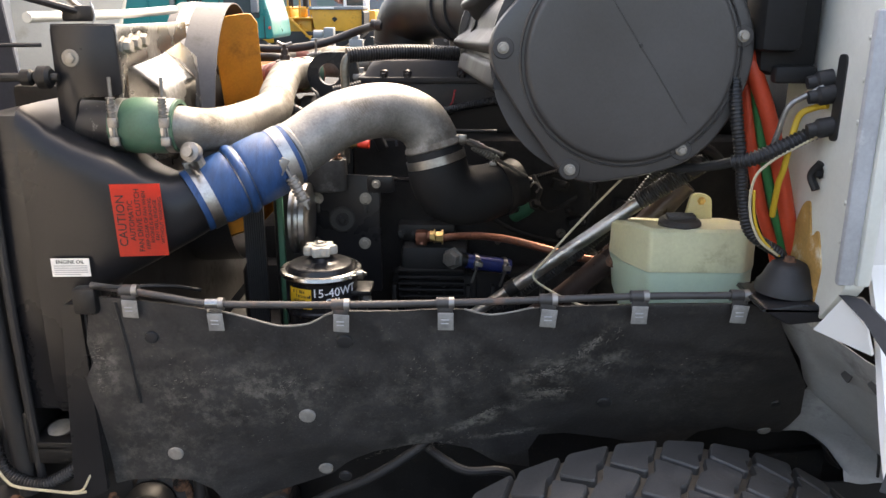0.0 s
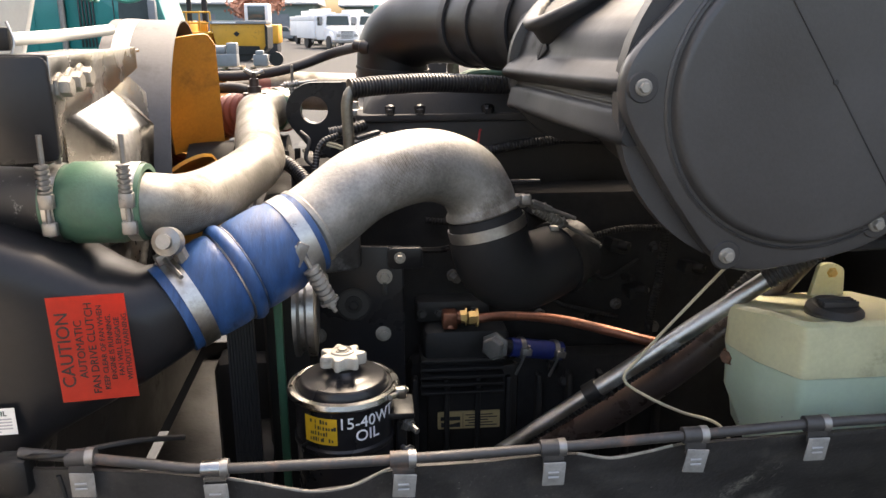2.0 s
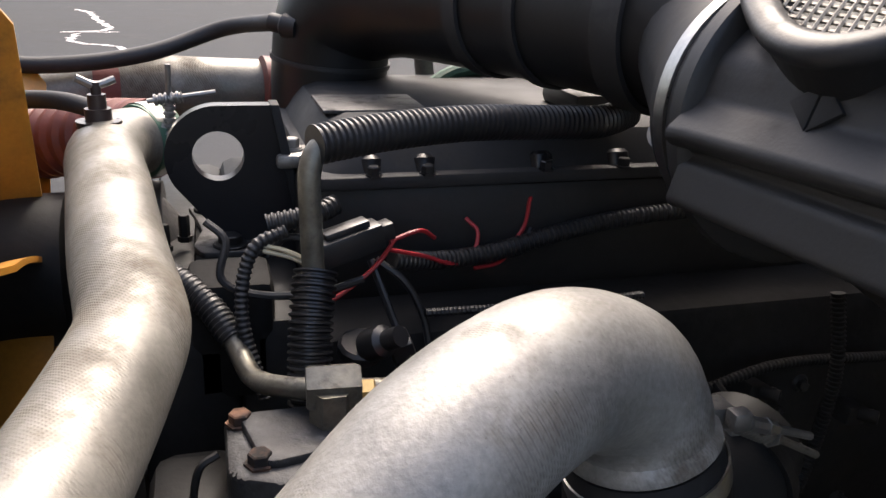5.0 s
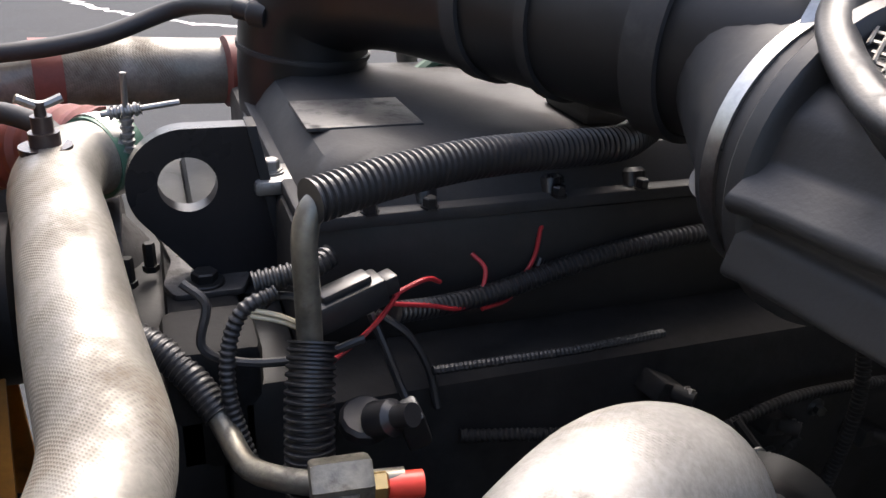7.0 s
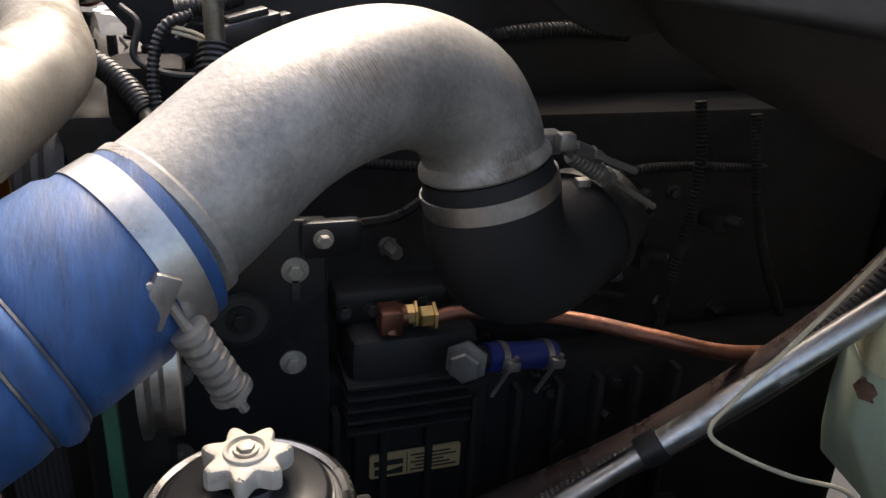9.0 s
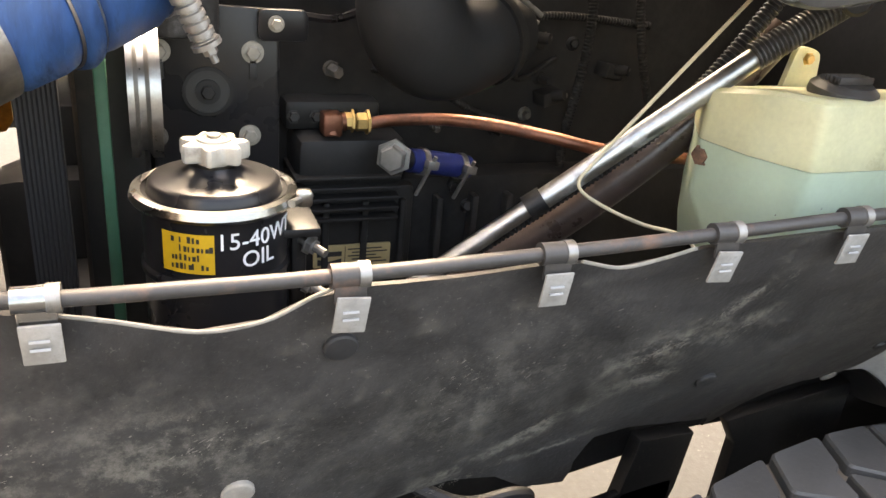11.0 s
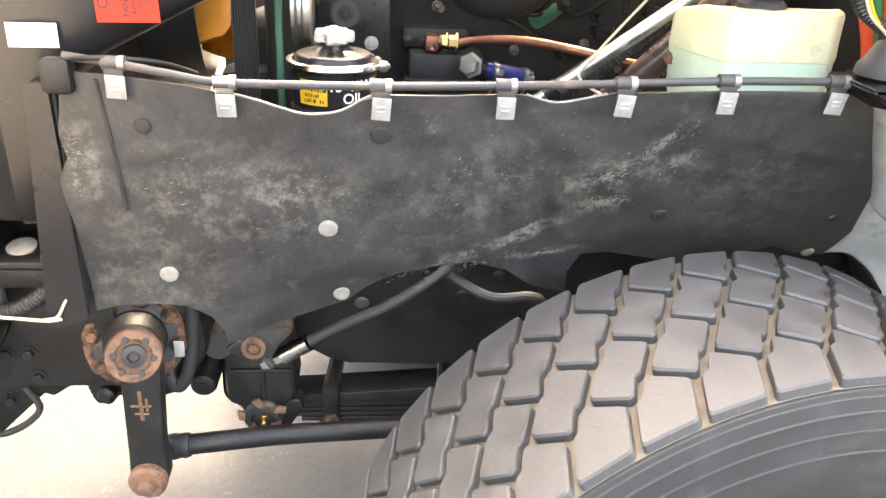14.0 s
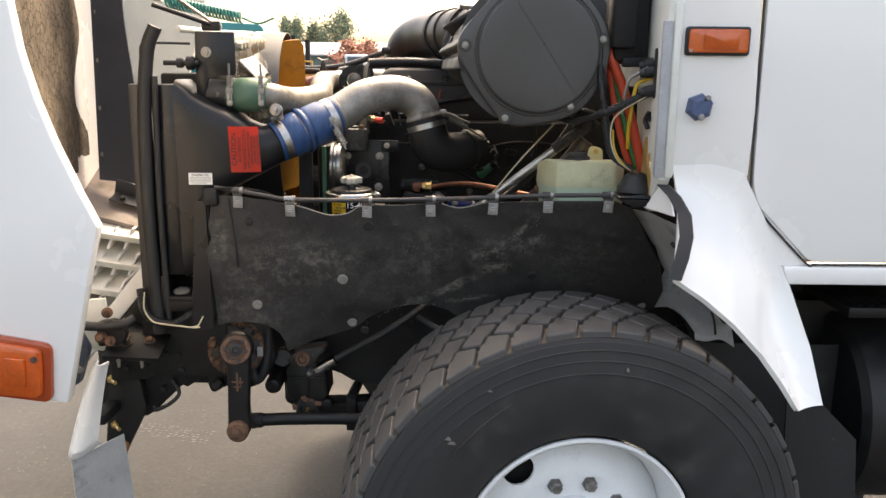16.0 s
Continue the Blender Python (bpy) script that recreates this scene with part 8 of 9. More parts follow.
# ---- wheel rim ----
part("rim", lathe([(-0.150, 0.282), (-0.160, 0.290), (-0.167, 0.293), (-0.172, 0.291), (-0.173, 0.284), (-0.165, 0.276), (-0.145, 0.270), (-0.11, 0.260), (-0.07, 0.256), (-0.035, 0.254), (0.05, 0.25)], (0, 0, 0), (0, 1, 0), 80), "white_rim", wheel, "white painted steel rim", smooth=50)
def rim_disc():
    bm = bmesh.new()
    rad = [0.254, 0.25, 0.246, 0.24, 0.235, 0.229, 0.222, 0.216, 0.21, 0.204, 0.198, 0.192, 0.185, 0.178, 0.17, 0.16, 0.10]
    dep = [-0.040, -0.045, -0.050, -0.056, -0.061, -0.066, -0.071, -0.075, -0.079, -0.083, -0.086, -0.089, -0.092, -0.095, -0.098, -0.099, -0.099]
    n = 240
    rings = [[bm.verts.new((r * math.sin(2 * math.pi * k / n), d, r * math.cos(2 * math.pi * k / n))) for k in range(n)] for r, d in zip(rad, dep)]
    for i in range(len(rad) - 1):
        for k in range(n):
            a = (k + 0.5) / n * 2 + 0.211
            off = abs(a - round(a)) * 2 * math.pi * 0.21 / 2
            rm = (rad[i] + rad[i + 1]) / 2
            if (off / 0.040) ** 2 + ((rm - 0.213) / 0.028) ** 2 < 1:
                continue
            bm.faces.new((rings[i][k], rings[i][(k + 1) % n], rings[i + 1][(k + 1) % n], rings[i + 1][k]))
    for v in [v for v in bm.verts if not v.link_faces]:
        bm.verts.remove(v)
    for v in [v for v in bm.verts if any(len(e.link_faces) == 1 for e in v.link_edges)]:
        r, a = math.hypot(v.co.x, v.co.z), (math.atan2(v.co.x, v.co.z) / (2 * math.pi)) * 2 + 0.211
        if not 0.15 < r < 0.25:
            continue
        mid = (round(a) - 0.211) / 2 * 2 * math.pi
        ox, oy = (a - round(a)) * math.pi * 0.21 / 0.040, (r - 0.213) / 0.028
        q = math.hypot(ox, oy)
        r2, a2 = 0.213 + 0.028 * oy / q, mid + 0.040 * ox / q / 0.21
        v.co = Vector((r2 * math.sin(a2), v.co.y, r2 * math.cos(a2)))
    return thickened(bm, Vector((0, 0.008, 0)))
part("rim_disc", rim_disc(), "white_rim", wheel, "white wheel disc with round hand holes", smooth=50)
part("drum", lathe([(0.0, 0), (0.0, 0.2), (-0.02, 0.215), (0.1, 0.22), (0.1, 0)], (0, -0.03, 0), (0, 1, 0), 40), "engine_black", wheel)
part("hub", lathe([(-0.085, 0.11), (-0.11, 0.105), (-0.16, 0.1), (-0.17, 0.06), (-0.17, 0)], (0, 0, 0), (0, 1, 0), 40), "white_rim", wheel)
for k in range(10):
    a = 2 * math.pi * (k + 0.5) / 10
    part("lug_nut", hexhead((0.1425 * math.sin(a), -0.098, 0.1425 * math.cos(a)), (0, -1, 0), 0.015, 0.024), "zinc", wheel)

# ---- tilted hood and the truck's front ----
hood = thing("tilted_hood", (-1.2, 1.5, 0.95), "white truck hood tilted forward, cracked brown insulation inside", "hood")
part("side_panel", prism([(-0.790, 2.7), (-0.783, 1.9), (-0.776, 1.764), (-0.764, 1.669), (-0.742, 1.58), (-0.713, 1.494), (-0.67, 1.39), (-0.638, 1.322), (-0.66, 1.24), (-0.735, 0.936), (-0.887, 0.955), (-1.4, 1.02), (-2.2, 1.1), (-2.2, 2.7)], 0.735, 0.765, bevel=0.006), "white_paint", hood, "glossy white side panel")
part("insulation", sheet(lambda u, v: (-0.98 - 0.34 * u + 0.02 * noise.noise(Vector((u * 5, v * 6, 0))), 0.80 + 1.36 * u, 1.26 + 1.3 * v + 0.10 * (1 - u) * (1 - v) - 0.0), 30, 30, 0.02), "insulation", hood, "cracked brown foil insulation", smooth=60)
part("lip", sheet(lambda u, v: (-1.215 + 0.035 * u - 0.05 * (1 - v), 2.13 + 0.02 * u, 1.255 + 1.3 * v), 3, 10, 0.008), "white_jamb", hood, "cream painted lip")
fl = part("rubber_flap", sheet(lambda u, v: (-1.215 + 0.145 * u + 0.02 * math.sin(v * 9) * u - 0.04 * (1 - v), 2.10 - 0.03 * u, 1.235 + 1.3 * v - 0.01 * u), 8, 24, 0.006), "flap_blue", hood, "dark rubber flap with rivets")
for k in range(7):
    part("rivet", disc((-1.195 - 0.04 * (1 - (k * 0.19 + 0.05) / 1.3), 2.10, 1.33 + 0.17 * k), (0.1, -1, 0), 0.010, 0.004, 0.002, 12), "zinc", fl)
part("far_panel", prism([(-1.35, 1.2), (-1.16, 1.17), (-1.08, 1.6), (-0.99, 1.9), (-0.95, 2.7), (-2.2, 2.7), (-2.2, 1.2)], 2.62, 2.65, bevel=0.004), "white_jamb", hood, "pale inner face of the far side")
part("top_panel", sheet(lambda u, v: (-1.06 - 0.3 * u - 0.03, 0.76 + 1.88 * u, 1.2 + 1.5 * v), 6, 6, 0.01), "white_paint", hood)
lamp = thing("turn_lamp", (-0.83, 0.73, 1.02), "amber turn lamp on the white hood side", "lamp")
part("housing", prism(rounded([(-1.12, 1.115), (-0.875, 1.092), (-0.752, 1.072), (-0.762, 0.942), (-0.88, 0.955), (-1.12, 0.98)], 0.02), 0.722, 0.738, bevel=0.004), "amber_dark", lamp)
part("lens", prism(rounded([(-1.11, 1.105), (-0.875, 1.082), (-0.768, 1.064), (-0.776, 0.956), (-0.88, 0.965), (-1.11, 0.99)], 0.015), 0.708, 0.724, bevel=0.006), "amber_lens", lamp, "ribbed amber lens")
for k in range(3):
    x = -0.80 - 0.065 * k
    part("cell", prism(rounded([(x - 0.045, 1.05 + 0.007 * k), (x, 1.045 + 0.007 * k), (x - 0.004, 0.985), (x - 0.048, 0.988)], 0.005), 0.703, 0.709, bevel=0.002), "amber_lens", lamp)
part("screw", disc((-0.782, 0.708, 1.045), (0, -1, 0), 0.007, 0.004), "rust", lamp)
corner = thing("bumper_end", (-0.78, 0.75, 0.5), "white bent steel bumper end with rusty inner bracket", "bumper")


def bumper_skin(u, v):
    """A bent strip that leans outward as it goes down, with a curled lower edge."""
    left, right = -0.885 - 0.112 * v ** 0.8, -0.861 - 0.052 * v ** 0.8
    return (left + (right - left) * u, 1.205 - 0.03 * math.sin(math.pi * u) + 0.25 * max(v - 0.93, 0), 0.856 - (0.302 - 0.052 * u) * v)


part("skin", sheet(bumper_skin, 12, 24, 0.006), "white_paint", corner, "white bumper skin")
part("inner_skin", sheet(lambda u, v: (-0.993 + (0.110 + 0.02 * v) * u + 0.01 * v, 1.212 + 0.10 * u, 0.556 + 0.035 * u - 0.42 * v), 8, 10, 0.006), "grey_flap", corner, "grey inner face of the bumper")
part("bracket", prism([(-0.905, 0.86), (-0.845, 0.86), (-0.815, 0.665), (-0.845, 0.605), (-0.905, 0.49), (-0.925, 0.36), (-0.965, 0.36), (-0.935, 0.62)], 1.325, 1.352, bevel=0.003), "frame_black", corner, "dark steel bracket")
part("brace", box(-0.93, -0.89, 1.215, 1.33, 0.66, 0.69, 0.004), "frame_black", corner)
part("rust_patch", prism(rounded([(-0.937, 0.46), (-0.930, 0.545), (-0.878, 0.562), (-0.872, 0.548), (-0.905, 0.46)], 0.010), 1.318, 1.326), "rust_orange", corner, "orange rust patch")
for z in (0.755, 0.612):
    part("bolt", join(sweep([Vector((-0.912, 1.325, z)), Vector((-0.885, 1.29, z + 0.002))], 0.0055, 10), hexhead((-0.912, 1.327, z), (0.5, -1, 0), 0.010, 0.014)), "brass", corner, "brass-coloured stud")
hook = part("latch", prism(rounded([(-0.975, 0.955), (-0.925, 0.965), (-0.895, 0.90), (-0.93, 0.80), (-0.965, 0.79), (-0.995, 0.87)], 0.01), 1.17, 1.20, bevel=0.006), "latch_blue", corner, "dark blue-grey plastic latch")
part("bolt", hexhead((-0.925, 1.172, 0.845), (0.2, -1, 0), 0.010, 0.012), "zinc", hook)
part("hinge_plate", prism(rounded([(-0.945, 1.01), (-0.885, 1.015), (-0.875, 0.94), (-0.90, 0.86), (-0.95, 0.87)], 0.006), 1.27, 1.278, bevel=0.002), "white_jamb", hood, "beige painted hinge plate")
part("hinge_arm", prism(rounded([(-0.90, 0.955), (-0.85, 0.965), (-0.815, 0.925), (-0.835, 0.89), (-0.90, 0.885)], 0.01), 1.235, 1.262, bevel=0.005), "frame_black", hood)
part("hinge_hose", tube([(-1.0, 1.23, 0.985), (-0.94, 1.22, 0.955), (-0.88, 1.22, 0.950), (-0.82, 1.23, 0.955), (-0.80, 1.25, 0.965)], 0.013, 12), "rubber", hood, "dark hose")
for x, y, z, r in ((-0.885, 1.225, 0.915, 0.011), (-0.862, 1.225, 0.905, 0.010), (-0.865, 1.23, 0.985, 0.010)):
    part("bolt", join(hexhead((x, y, z), (0.2, -0.9, 0.3), r, 0.018), disc((x, y + 0.004, z), (0.2, -0.9, 0.3), r * 1.5, 0.004, seg=14)), "rust", hood)
gr = thing("grille_ladder", (-1.15, 1.9, 0.9), "white stepped grille frame lying open", "grille")
part("slant_bar", moved(box(-0.024, 0.024, -0.02, 0.02, -0.30, 0.16, 0.004), Matrix.Translation((-0.87, 1.45, 1.0)) @ pose(0, 0, 0, 0, 40, 0)), "white_paint", gr, "white slanting bar")
for k in range(5):
    part("slat", moved(box(-0.14, 0.14, -0.16, 0.16, -0.011, 0.011, 0.003), Matrix.Translation((-1.12 - 0.035 * k, 2.0 - 0.04 * k, 1.10 - 0.085 * k)) @ pose(0, 0, 0, 12, 10, 8)), "white_jamb", gr)
    part("fin", join(*[moved(box(-0.004, 0.004, -0.14, 0.14, -0.04, 0.04, 0.001), Matrix.Translation((-1.2 + 0.06 * q - 0.035 * k, 2.0 - 0.04 * k, 1.06 - 0.085 * k)) @ pose(0, 0, 0, 0, 25, 8)) for q in range(4)]), "white_paint", gr)
part("base_plate", moved(box(-0.22, 0.22, -0.3, 0.3, -0.01, 0.01, 0.003), Matrix.Translation((-1.14, 2.2, 1.185)) @ pose(0, 0, 0, 14, 14, 0)), "pink_base", gr, "dusty pinkish base plate")
an = part("angle_iron", join(moved(box(-0.16, 0.16, -0.03, 0.03, -0.004, 0.004, 0.001), Matrix.Translation((-1.02, 2.02, 1.145)) @ pose(0, 0, 0, 20, 15, 0)), moved(box(-0.16, 0.16, -0.004, 0.004, -0.03, 0.03, 0.001), Matrix.Translation((-1.02, 2.05, 1.175)) @ pose(0, 0, 0, 10, 15, 0))), "grey_shroud", gr, "grey steel angle")
for k in range(4):
    part("bolt", hexhead((-1.13 + 0.075 * k, 2.0, 1.178 - 0.02 * k), (0.1, -0.6, 1), 0.010, 0.012), "frame_black", an)
cl = thing("front_wiring", (-0.72, 1.28, 0.93), "loose wiring with cream wires below the radiator", "wiring")
part("loom", loom([(-0.60, 1.25, 1.015), (-0.62, 1.24, 0.995), (-0.655, 1.238, 0.970), (-0.69, 1.238, 0.955), (-0.735, 1.24, 0.962), (-0.765, 1.245, 0.99), (-0.775, 1.25, 1.05)], 0.0125, 0.006), "loom", cl)
part("cream_wire", tube([(-0.75, 1.215, 1.05), (-0.754, 1.215, 1.005), (-0.74, 1.214, 0.976), (-0.72, 1.214, 0.964), (-0.66, 1.214, 0.957), (-0.625, 1.217, 0.952), (-0.606, 1.22, 0.953)], 0.0026, 8), "cream_wire", cl)
part("cream_wire", tube([(-0.59, 1.235, 1.0), (-0.600, 1.225, 0.978), (-0.612, 1.22, 0.957), (-0.63, 1.218, 0.953)], 0.0022, 8), "cream_wire", cl)
part("box", join(box(-0.602, -0.585, 1.235, 1.26, 0.945, 0.995, 0.004), box(-0.63, -0.60, 1.235, 1.26, 1.0, 1.05, 0.006), disc((-0.60, 1.25, 1.01), (1, 0, 0), 0.013, 0.03, 0.003, 12)), "black_plastic", cl)
part("clip", box(-0.622, -0.605, 1.232, 1.24, 1.03, 1.055, 0.003), "zinc", cl)
lwr = thing("front_support", (-0.68, 1.35, 0.9), "black steel support under the radiator", "support")
part("plate", join(box(-0.80, -0.56, 1.30, 1.36, 0.78, 0.99, 0.004), box(-0.60, -0.57, 1.235, 1.30, 0.98, 1.30, 0.003)), "frame_black", lwr)
part("side_wall", prism(rounded([(-0.605, 1.30), (-0.575, 1.30), (-0.57, 0.95), (-0.63, 0.93)], 0.01), 1.225, 1.235), "black_paint", lwr)

# ---- hood springs ----
sp = thing("hood_spring", (-0.8, 1.6, 1.85), "steel coil spring and hook holding the hood", "spring")
coil = []
for k in range(300):
    a = k * 0.5
    t = k / 300
    c = Vector((-1.05, 1.7, 1.90)).lerp(Vector((-0.74, 1.45, 1.845)), t)
    coil.append(c + Vector((0.0, math.cos(a), math.sin(a))) * 0.022)
part("coil", sweep(coil, 0.0035, 6), "steel", sp)
ch = thing("coiled_air_hose", (-0.9, 2.2, 1.8), "teal coiled air hose strung across the hood", "hose")
loops = []
for k in range(240):
    c = Vector((-1.0, 2.2, 1.885)).lerp(Vector((-0.72, 2.2, 1.83)), k / 240)
    loops.append(c + Vector((0, math.cos(k * 0.6), math.sin(k * 0.6))) * 0.02)
part("coil", sweep(loops, 0.004, 6), "teal_hose", ch)
part("end", tube([(-0.72, 2.2, 1.83), (-0.66, 2.2, 1.81), (-0.60, 2.2, 1.83)], 0.004, 6), "teal_hose", ch)
part("hook", tube([(-0.74, 1.45, 1.845), (-0.70, 1.43, 1.835), (-0.62, 1.38, 1.79), (-0.57, 1.355, 1.76)], 0.005, 8), "steel", sp)

# ---- the yard behind ----
teal = thing("teal_truck", (-7.2, 24, 0), "teal truck with a sleeper cab parked in the yard", "truck")
part("cab", prism(rounded([(-8.1, 0.9), (-5.36, 0.98), (-5.42, 1.55), (-5.65, 2.35), (-5.8, 3.1), (-8.1, 3.2)], 0.15), 23.2, 25.6, bevel=0.05), "teal_paint", teal)
part("body", prism([(-14.5, 0.8), (-8.2, 0.8), (-8.2, 3.35), (-14.5, 3.5)], 23.1, 25.7, bevel=0.05), "teal_paint", teal)
win = part("window", prism(rounded([(-6.75, 1.55), (-5.72, 1.55), (-5.85, 2.5), (-6.7, 2.55)], 0.08), 23.17, 23.21), "dark_glass", teal)
part("mirror", join(box(-5.9, -5.7, 22.9, 23.1, 1.7, 2.4, 0.04), sweep([Vector((-5.8, 23.0, 2.3)), Vector((-5.8, 23.3, 2.7))], 0.02, 8)), "far_grey", teal)
part("grille", join(*[box(-7.75 + 0.09 * k, -7.71 + 0.09 * k, 23.15, 23.2, 1.2, 2.6, 0.005) for k in range(5)]), "ink", teal)
for x in (-5.95, -9.5, -11.5):
    part("wheel", lathe([(0, 0), (0, 0.3), (0.02, 0.5), (0.3, 0.5), (0.3, 0)], (x, 23.2, 0.5), (0, 1, 0), 24), "tyre", teal)
part("exhaust", sweep([Vector((-8.15, 23.1, 1.0)), Vector((-8.15, 23.1, 3.9))], 0.08, 12), "zinc", teal)
part("beacon", box(-6.95, -6.8, 23.6, 23.8, 3.2, 3.35, 0.02), "orange_hose", teal)
part("windscreen", prism(rounded([(-5.62, 1.62), (-5.50, 1.62), (-5.70, 2.5), (-5.80, 2.5)], 0.03), 23.3, 25.5), "dark_glass", teal)
part("door_line", join(box(-6.86, -6.84, 23.17, 23.2, 1.0, 2.75, 0.002), box(-5.62, -5.60, 23.17, 23.2, 1.0, 1.6, 0.002), box(-6.86, -5.6, 23.17, 23.2, 0.98, 1.0, 0.002)), "ink", teal)
part("step", join(box(-6.9, -5.9, 23.0, 23.3, 0.55, 0.62, 0.01), box(-6.9, -5.9, 23.05, 23.3, 0.8, 0.86, 0.01)), "far_grey", teal)
part("marker", box(-5.5, -5.44, 23.16, 23.2, 1.25, 1.33, 0.01), "orange_hose", teal)
part("side_panel", join(*[box(-8.6 - 0.9 * k, -7.95 - 0.9 * k, 23.05, 23.1, 1.0, 3.0, 0.02) for k in range(1, 6)]), "teal_paint", teal)
pv = thing("paver", (-7, 42, 0), "yellow road paver with stairs and a hopper", "paver")
part("hopper", prism(rounded([(-7.6, 1.75), (-5.0, 1.75), (-5.05, 0.75), (-5.3, 0.35), (-7.4, 0.7)], 0.06), 40.8, 43.0, bevel=0.03), "yellow_paint", pv)
part("hopper_lip", box(-7.65, -4.95, 40.7, 43.05, 1.75, 1.9, 0.02), "far_grey", pv)
part("tractor", join(box(-9.4, -7.6, 41.0, 43.0, 0.4, 1.35, 0.05), box(-9.2, -8.6, 41.0, 43.0, 1.3, 1.9, 0.05)), "yellow_paint", pv)
part("stairs", join(*[box(-8.7 + 0.28 * k, -8.4 + 0.28 * k, 40.6, 41.0, 1.25 - 0.27 * k, 1.32 - 0.27 * k, 0.01) for k in range(5)], moved(box(-0.9, 0.9, 40.55, 40.62, -0.05, 0.05, 0.01), Matrix.Translation((-8.0, 0, 0.75)) @ pose(0, 0, 0, 0, 44, 0))), "yellow_paint", pv)
part("handrail", join(*[sweep([Vector((x, 40.8, 1.3)), Vector((x, 40.8, 2.3))], 0.04, 8) for x in (-9.3, -8.7, -8.1, -7.6)], sweep([Vector((-9.3, 40.8, 2.3)), Vector((-7.6, 40.8, 2.3))], 0.04, 8)), "yellow_paint", pv)
part("stack", join(sweep([Vector((-8.68, 41.5, 1.8)), Vector((-8.68, 41.5, 3.6))], 0.12, 12), sweep([Vector((-7.95, 41.5, 1.8)), Vector((-7.95, 41.5, 3.4))], 0.14, 12)), "frame_black", pv)
part("track", prism(rounded([(-9.6, 0.0), (-5.9, 0.0), (-5.6, 0.35), (-5.9, 0.7), (-9.6, 0.7), (-9.9, 0.35)], 0.2), 40.85, 41.4, bevel=0.03), "tyre", pv)
# flat black sheet that darkens the hopper's underside
part("hopper_mouth", prism([(-7.3, 0.75), (-5.35, 0.72), (-5.3, 0.35), (-7.4, 0.3)], 40.72, 40.79), "frame_black", pv, "flat black sheet at the hopper's dark underside")
part("name_bar", box(-7.5, -6.4, 40.68, 40.71, 1.79, 1.86, 0), "white_label", pv)
part("emblem", prism(rounded([(-6.55, 1.3), (-6.4, 1.42), (-6.25, 1.3), (-6.4, 1.15)], 0.03), 40.76, 40.8), "frame_black", pv)
part("hopper_edge", prism([(-5.05, 1.75), (-4.92, 1.6), (-4.95, 0.6), (-5.25, 0.35), (-5.05, 0.75)], 40.7, 43.0), "frame_black", pv)
part("platform", join(box(-9.6, -7.5, 40.7, 43.1, 1.3, 1.38, 0.01), box(-9.3, -8.9, 41.3, 41.8, 1.38, 1.9, 0.05), box(-8.3, -7.9, 41.3, 41.8, 1.38, 1.9, 0.05)), "yellow_paint", pv)
part("mid_rail", sweep([Vector((-9.3, 40.8, 1.8)), Vector((-7.6, 40.8, 1.8))], 0.035, 8), "yellow_paint", pv)
part("screed", join(box(-10.4, -9.5, 40.7, 43.1, 0.15, 0.9, 0.05), box(-10.6, -10.3, 40.6, 43.2, 0.1, 0.5, 0.03)), "yellow_paint", pv)
ldr = thing("loader", (-6.6, 50, 0), "yellow and teal machine behind the paver", "machine")
part("cab", join(box(-7.3, -5.9, 50, 51.6, 1.6, 2.9, 0.1)), "far_white", ldr)
part("glass", box(-7.1, -6.1, 49.95, 50.0, 1.95, 2.75, 0.02), "dark_glass", ldr)
part("track", box(-7.9, -5.5, 50.3, 52.4, 0.0, 0.62, 0.1), "tyre", ldr)
part("body", box(-8.0, -5.4, 50.2, 52.5, 0.6, 1.7, 0.1), "yellow_paint", ldr)
gen = thing("generator", (-5.9, 34, 0), "grey-green generator set on a wooden pallet", "generator")
part("pallet", join(*[box(-6.6, -5.15, 33.5 + 0.25 * k, 33.65 + 0.25 * k, 0.1, 0.14, 0.005) for k in range(4)], *[box(-6.6 + 0.68 * k, -6.5 + 0.68 * k, 33.5, 34.4, 0, 0.1, 0.005) for k in range(3)]), "wood", gen)
part("set", join(box(-6.3, -5.35, 33.6, 34.3, 0.14, 0.62, 0.04), box(-5.75, -5.35, 33.65, 34.25, 0.6, 1.05, 0.04), lathe([(0, 0), (0, 0.2), (0.4, 0.2), (0.4, 0)], (-6.2, 33.95, 0.75), (1, 0, 0), 16)), "teal_paint" if False else "far_grey", gen)
pal = thing("spare_drum", (-4.1, 33.7, 0), "dark drum and parts on a wooden pallet", "drum")
part("pallet", join(*[box(-4.8, -3.5, 33.3 + 0.25 * k, 33.45 + 0.25 * k, 0.1, 0.14, 0.005) for k in range(4)], box(-4.8, -4.7, 33.3, 34.2, 0, 0.1, 0.005), box(-3.6, -3.5, 33.3, 34.2, 0, 0.1, 0.005)), "wood", pal)
part("drum", lathe([(0, 0), (0, 0.28), (0.3, 0.28), (0.3, 0)], (-3.8, 33.5, 0.42), (0, 1, 0), 20), "frame_black", pal)
part("parts", join(box(-4.7, -4.15, 33.5, 34.0, 0.14, 0.6, 0.05), box(-4.6, -4.3, 33.5, 34.0, 0.58, 0.75, 0.04)), "far_grey", pal)


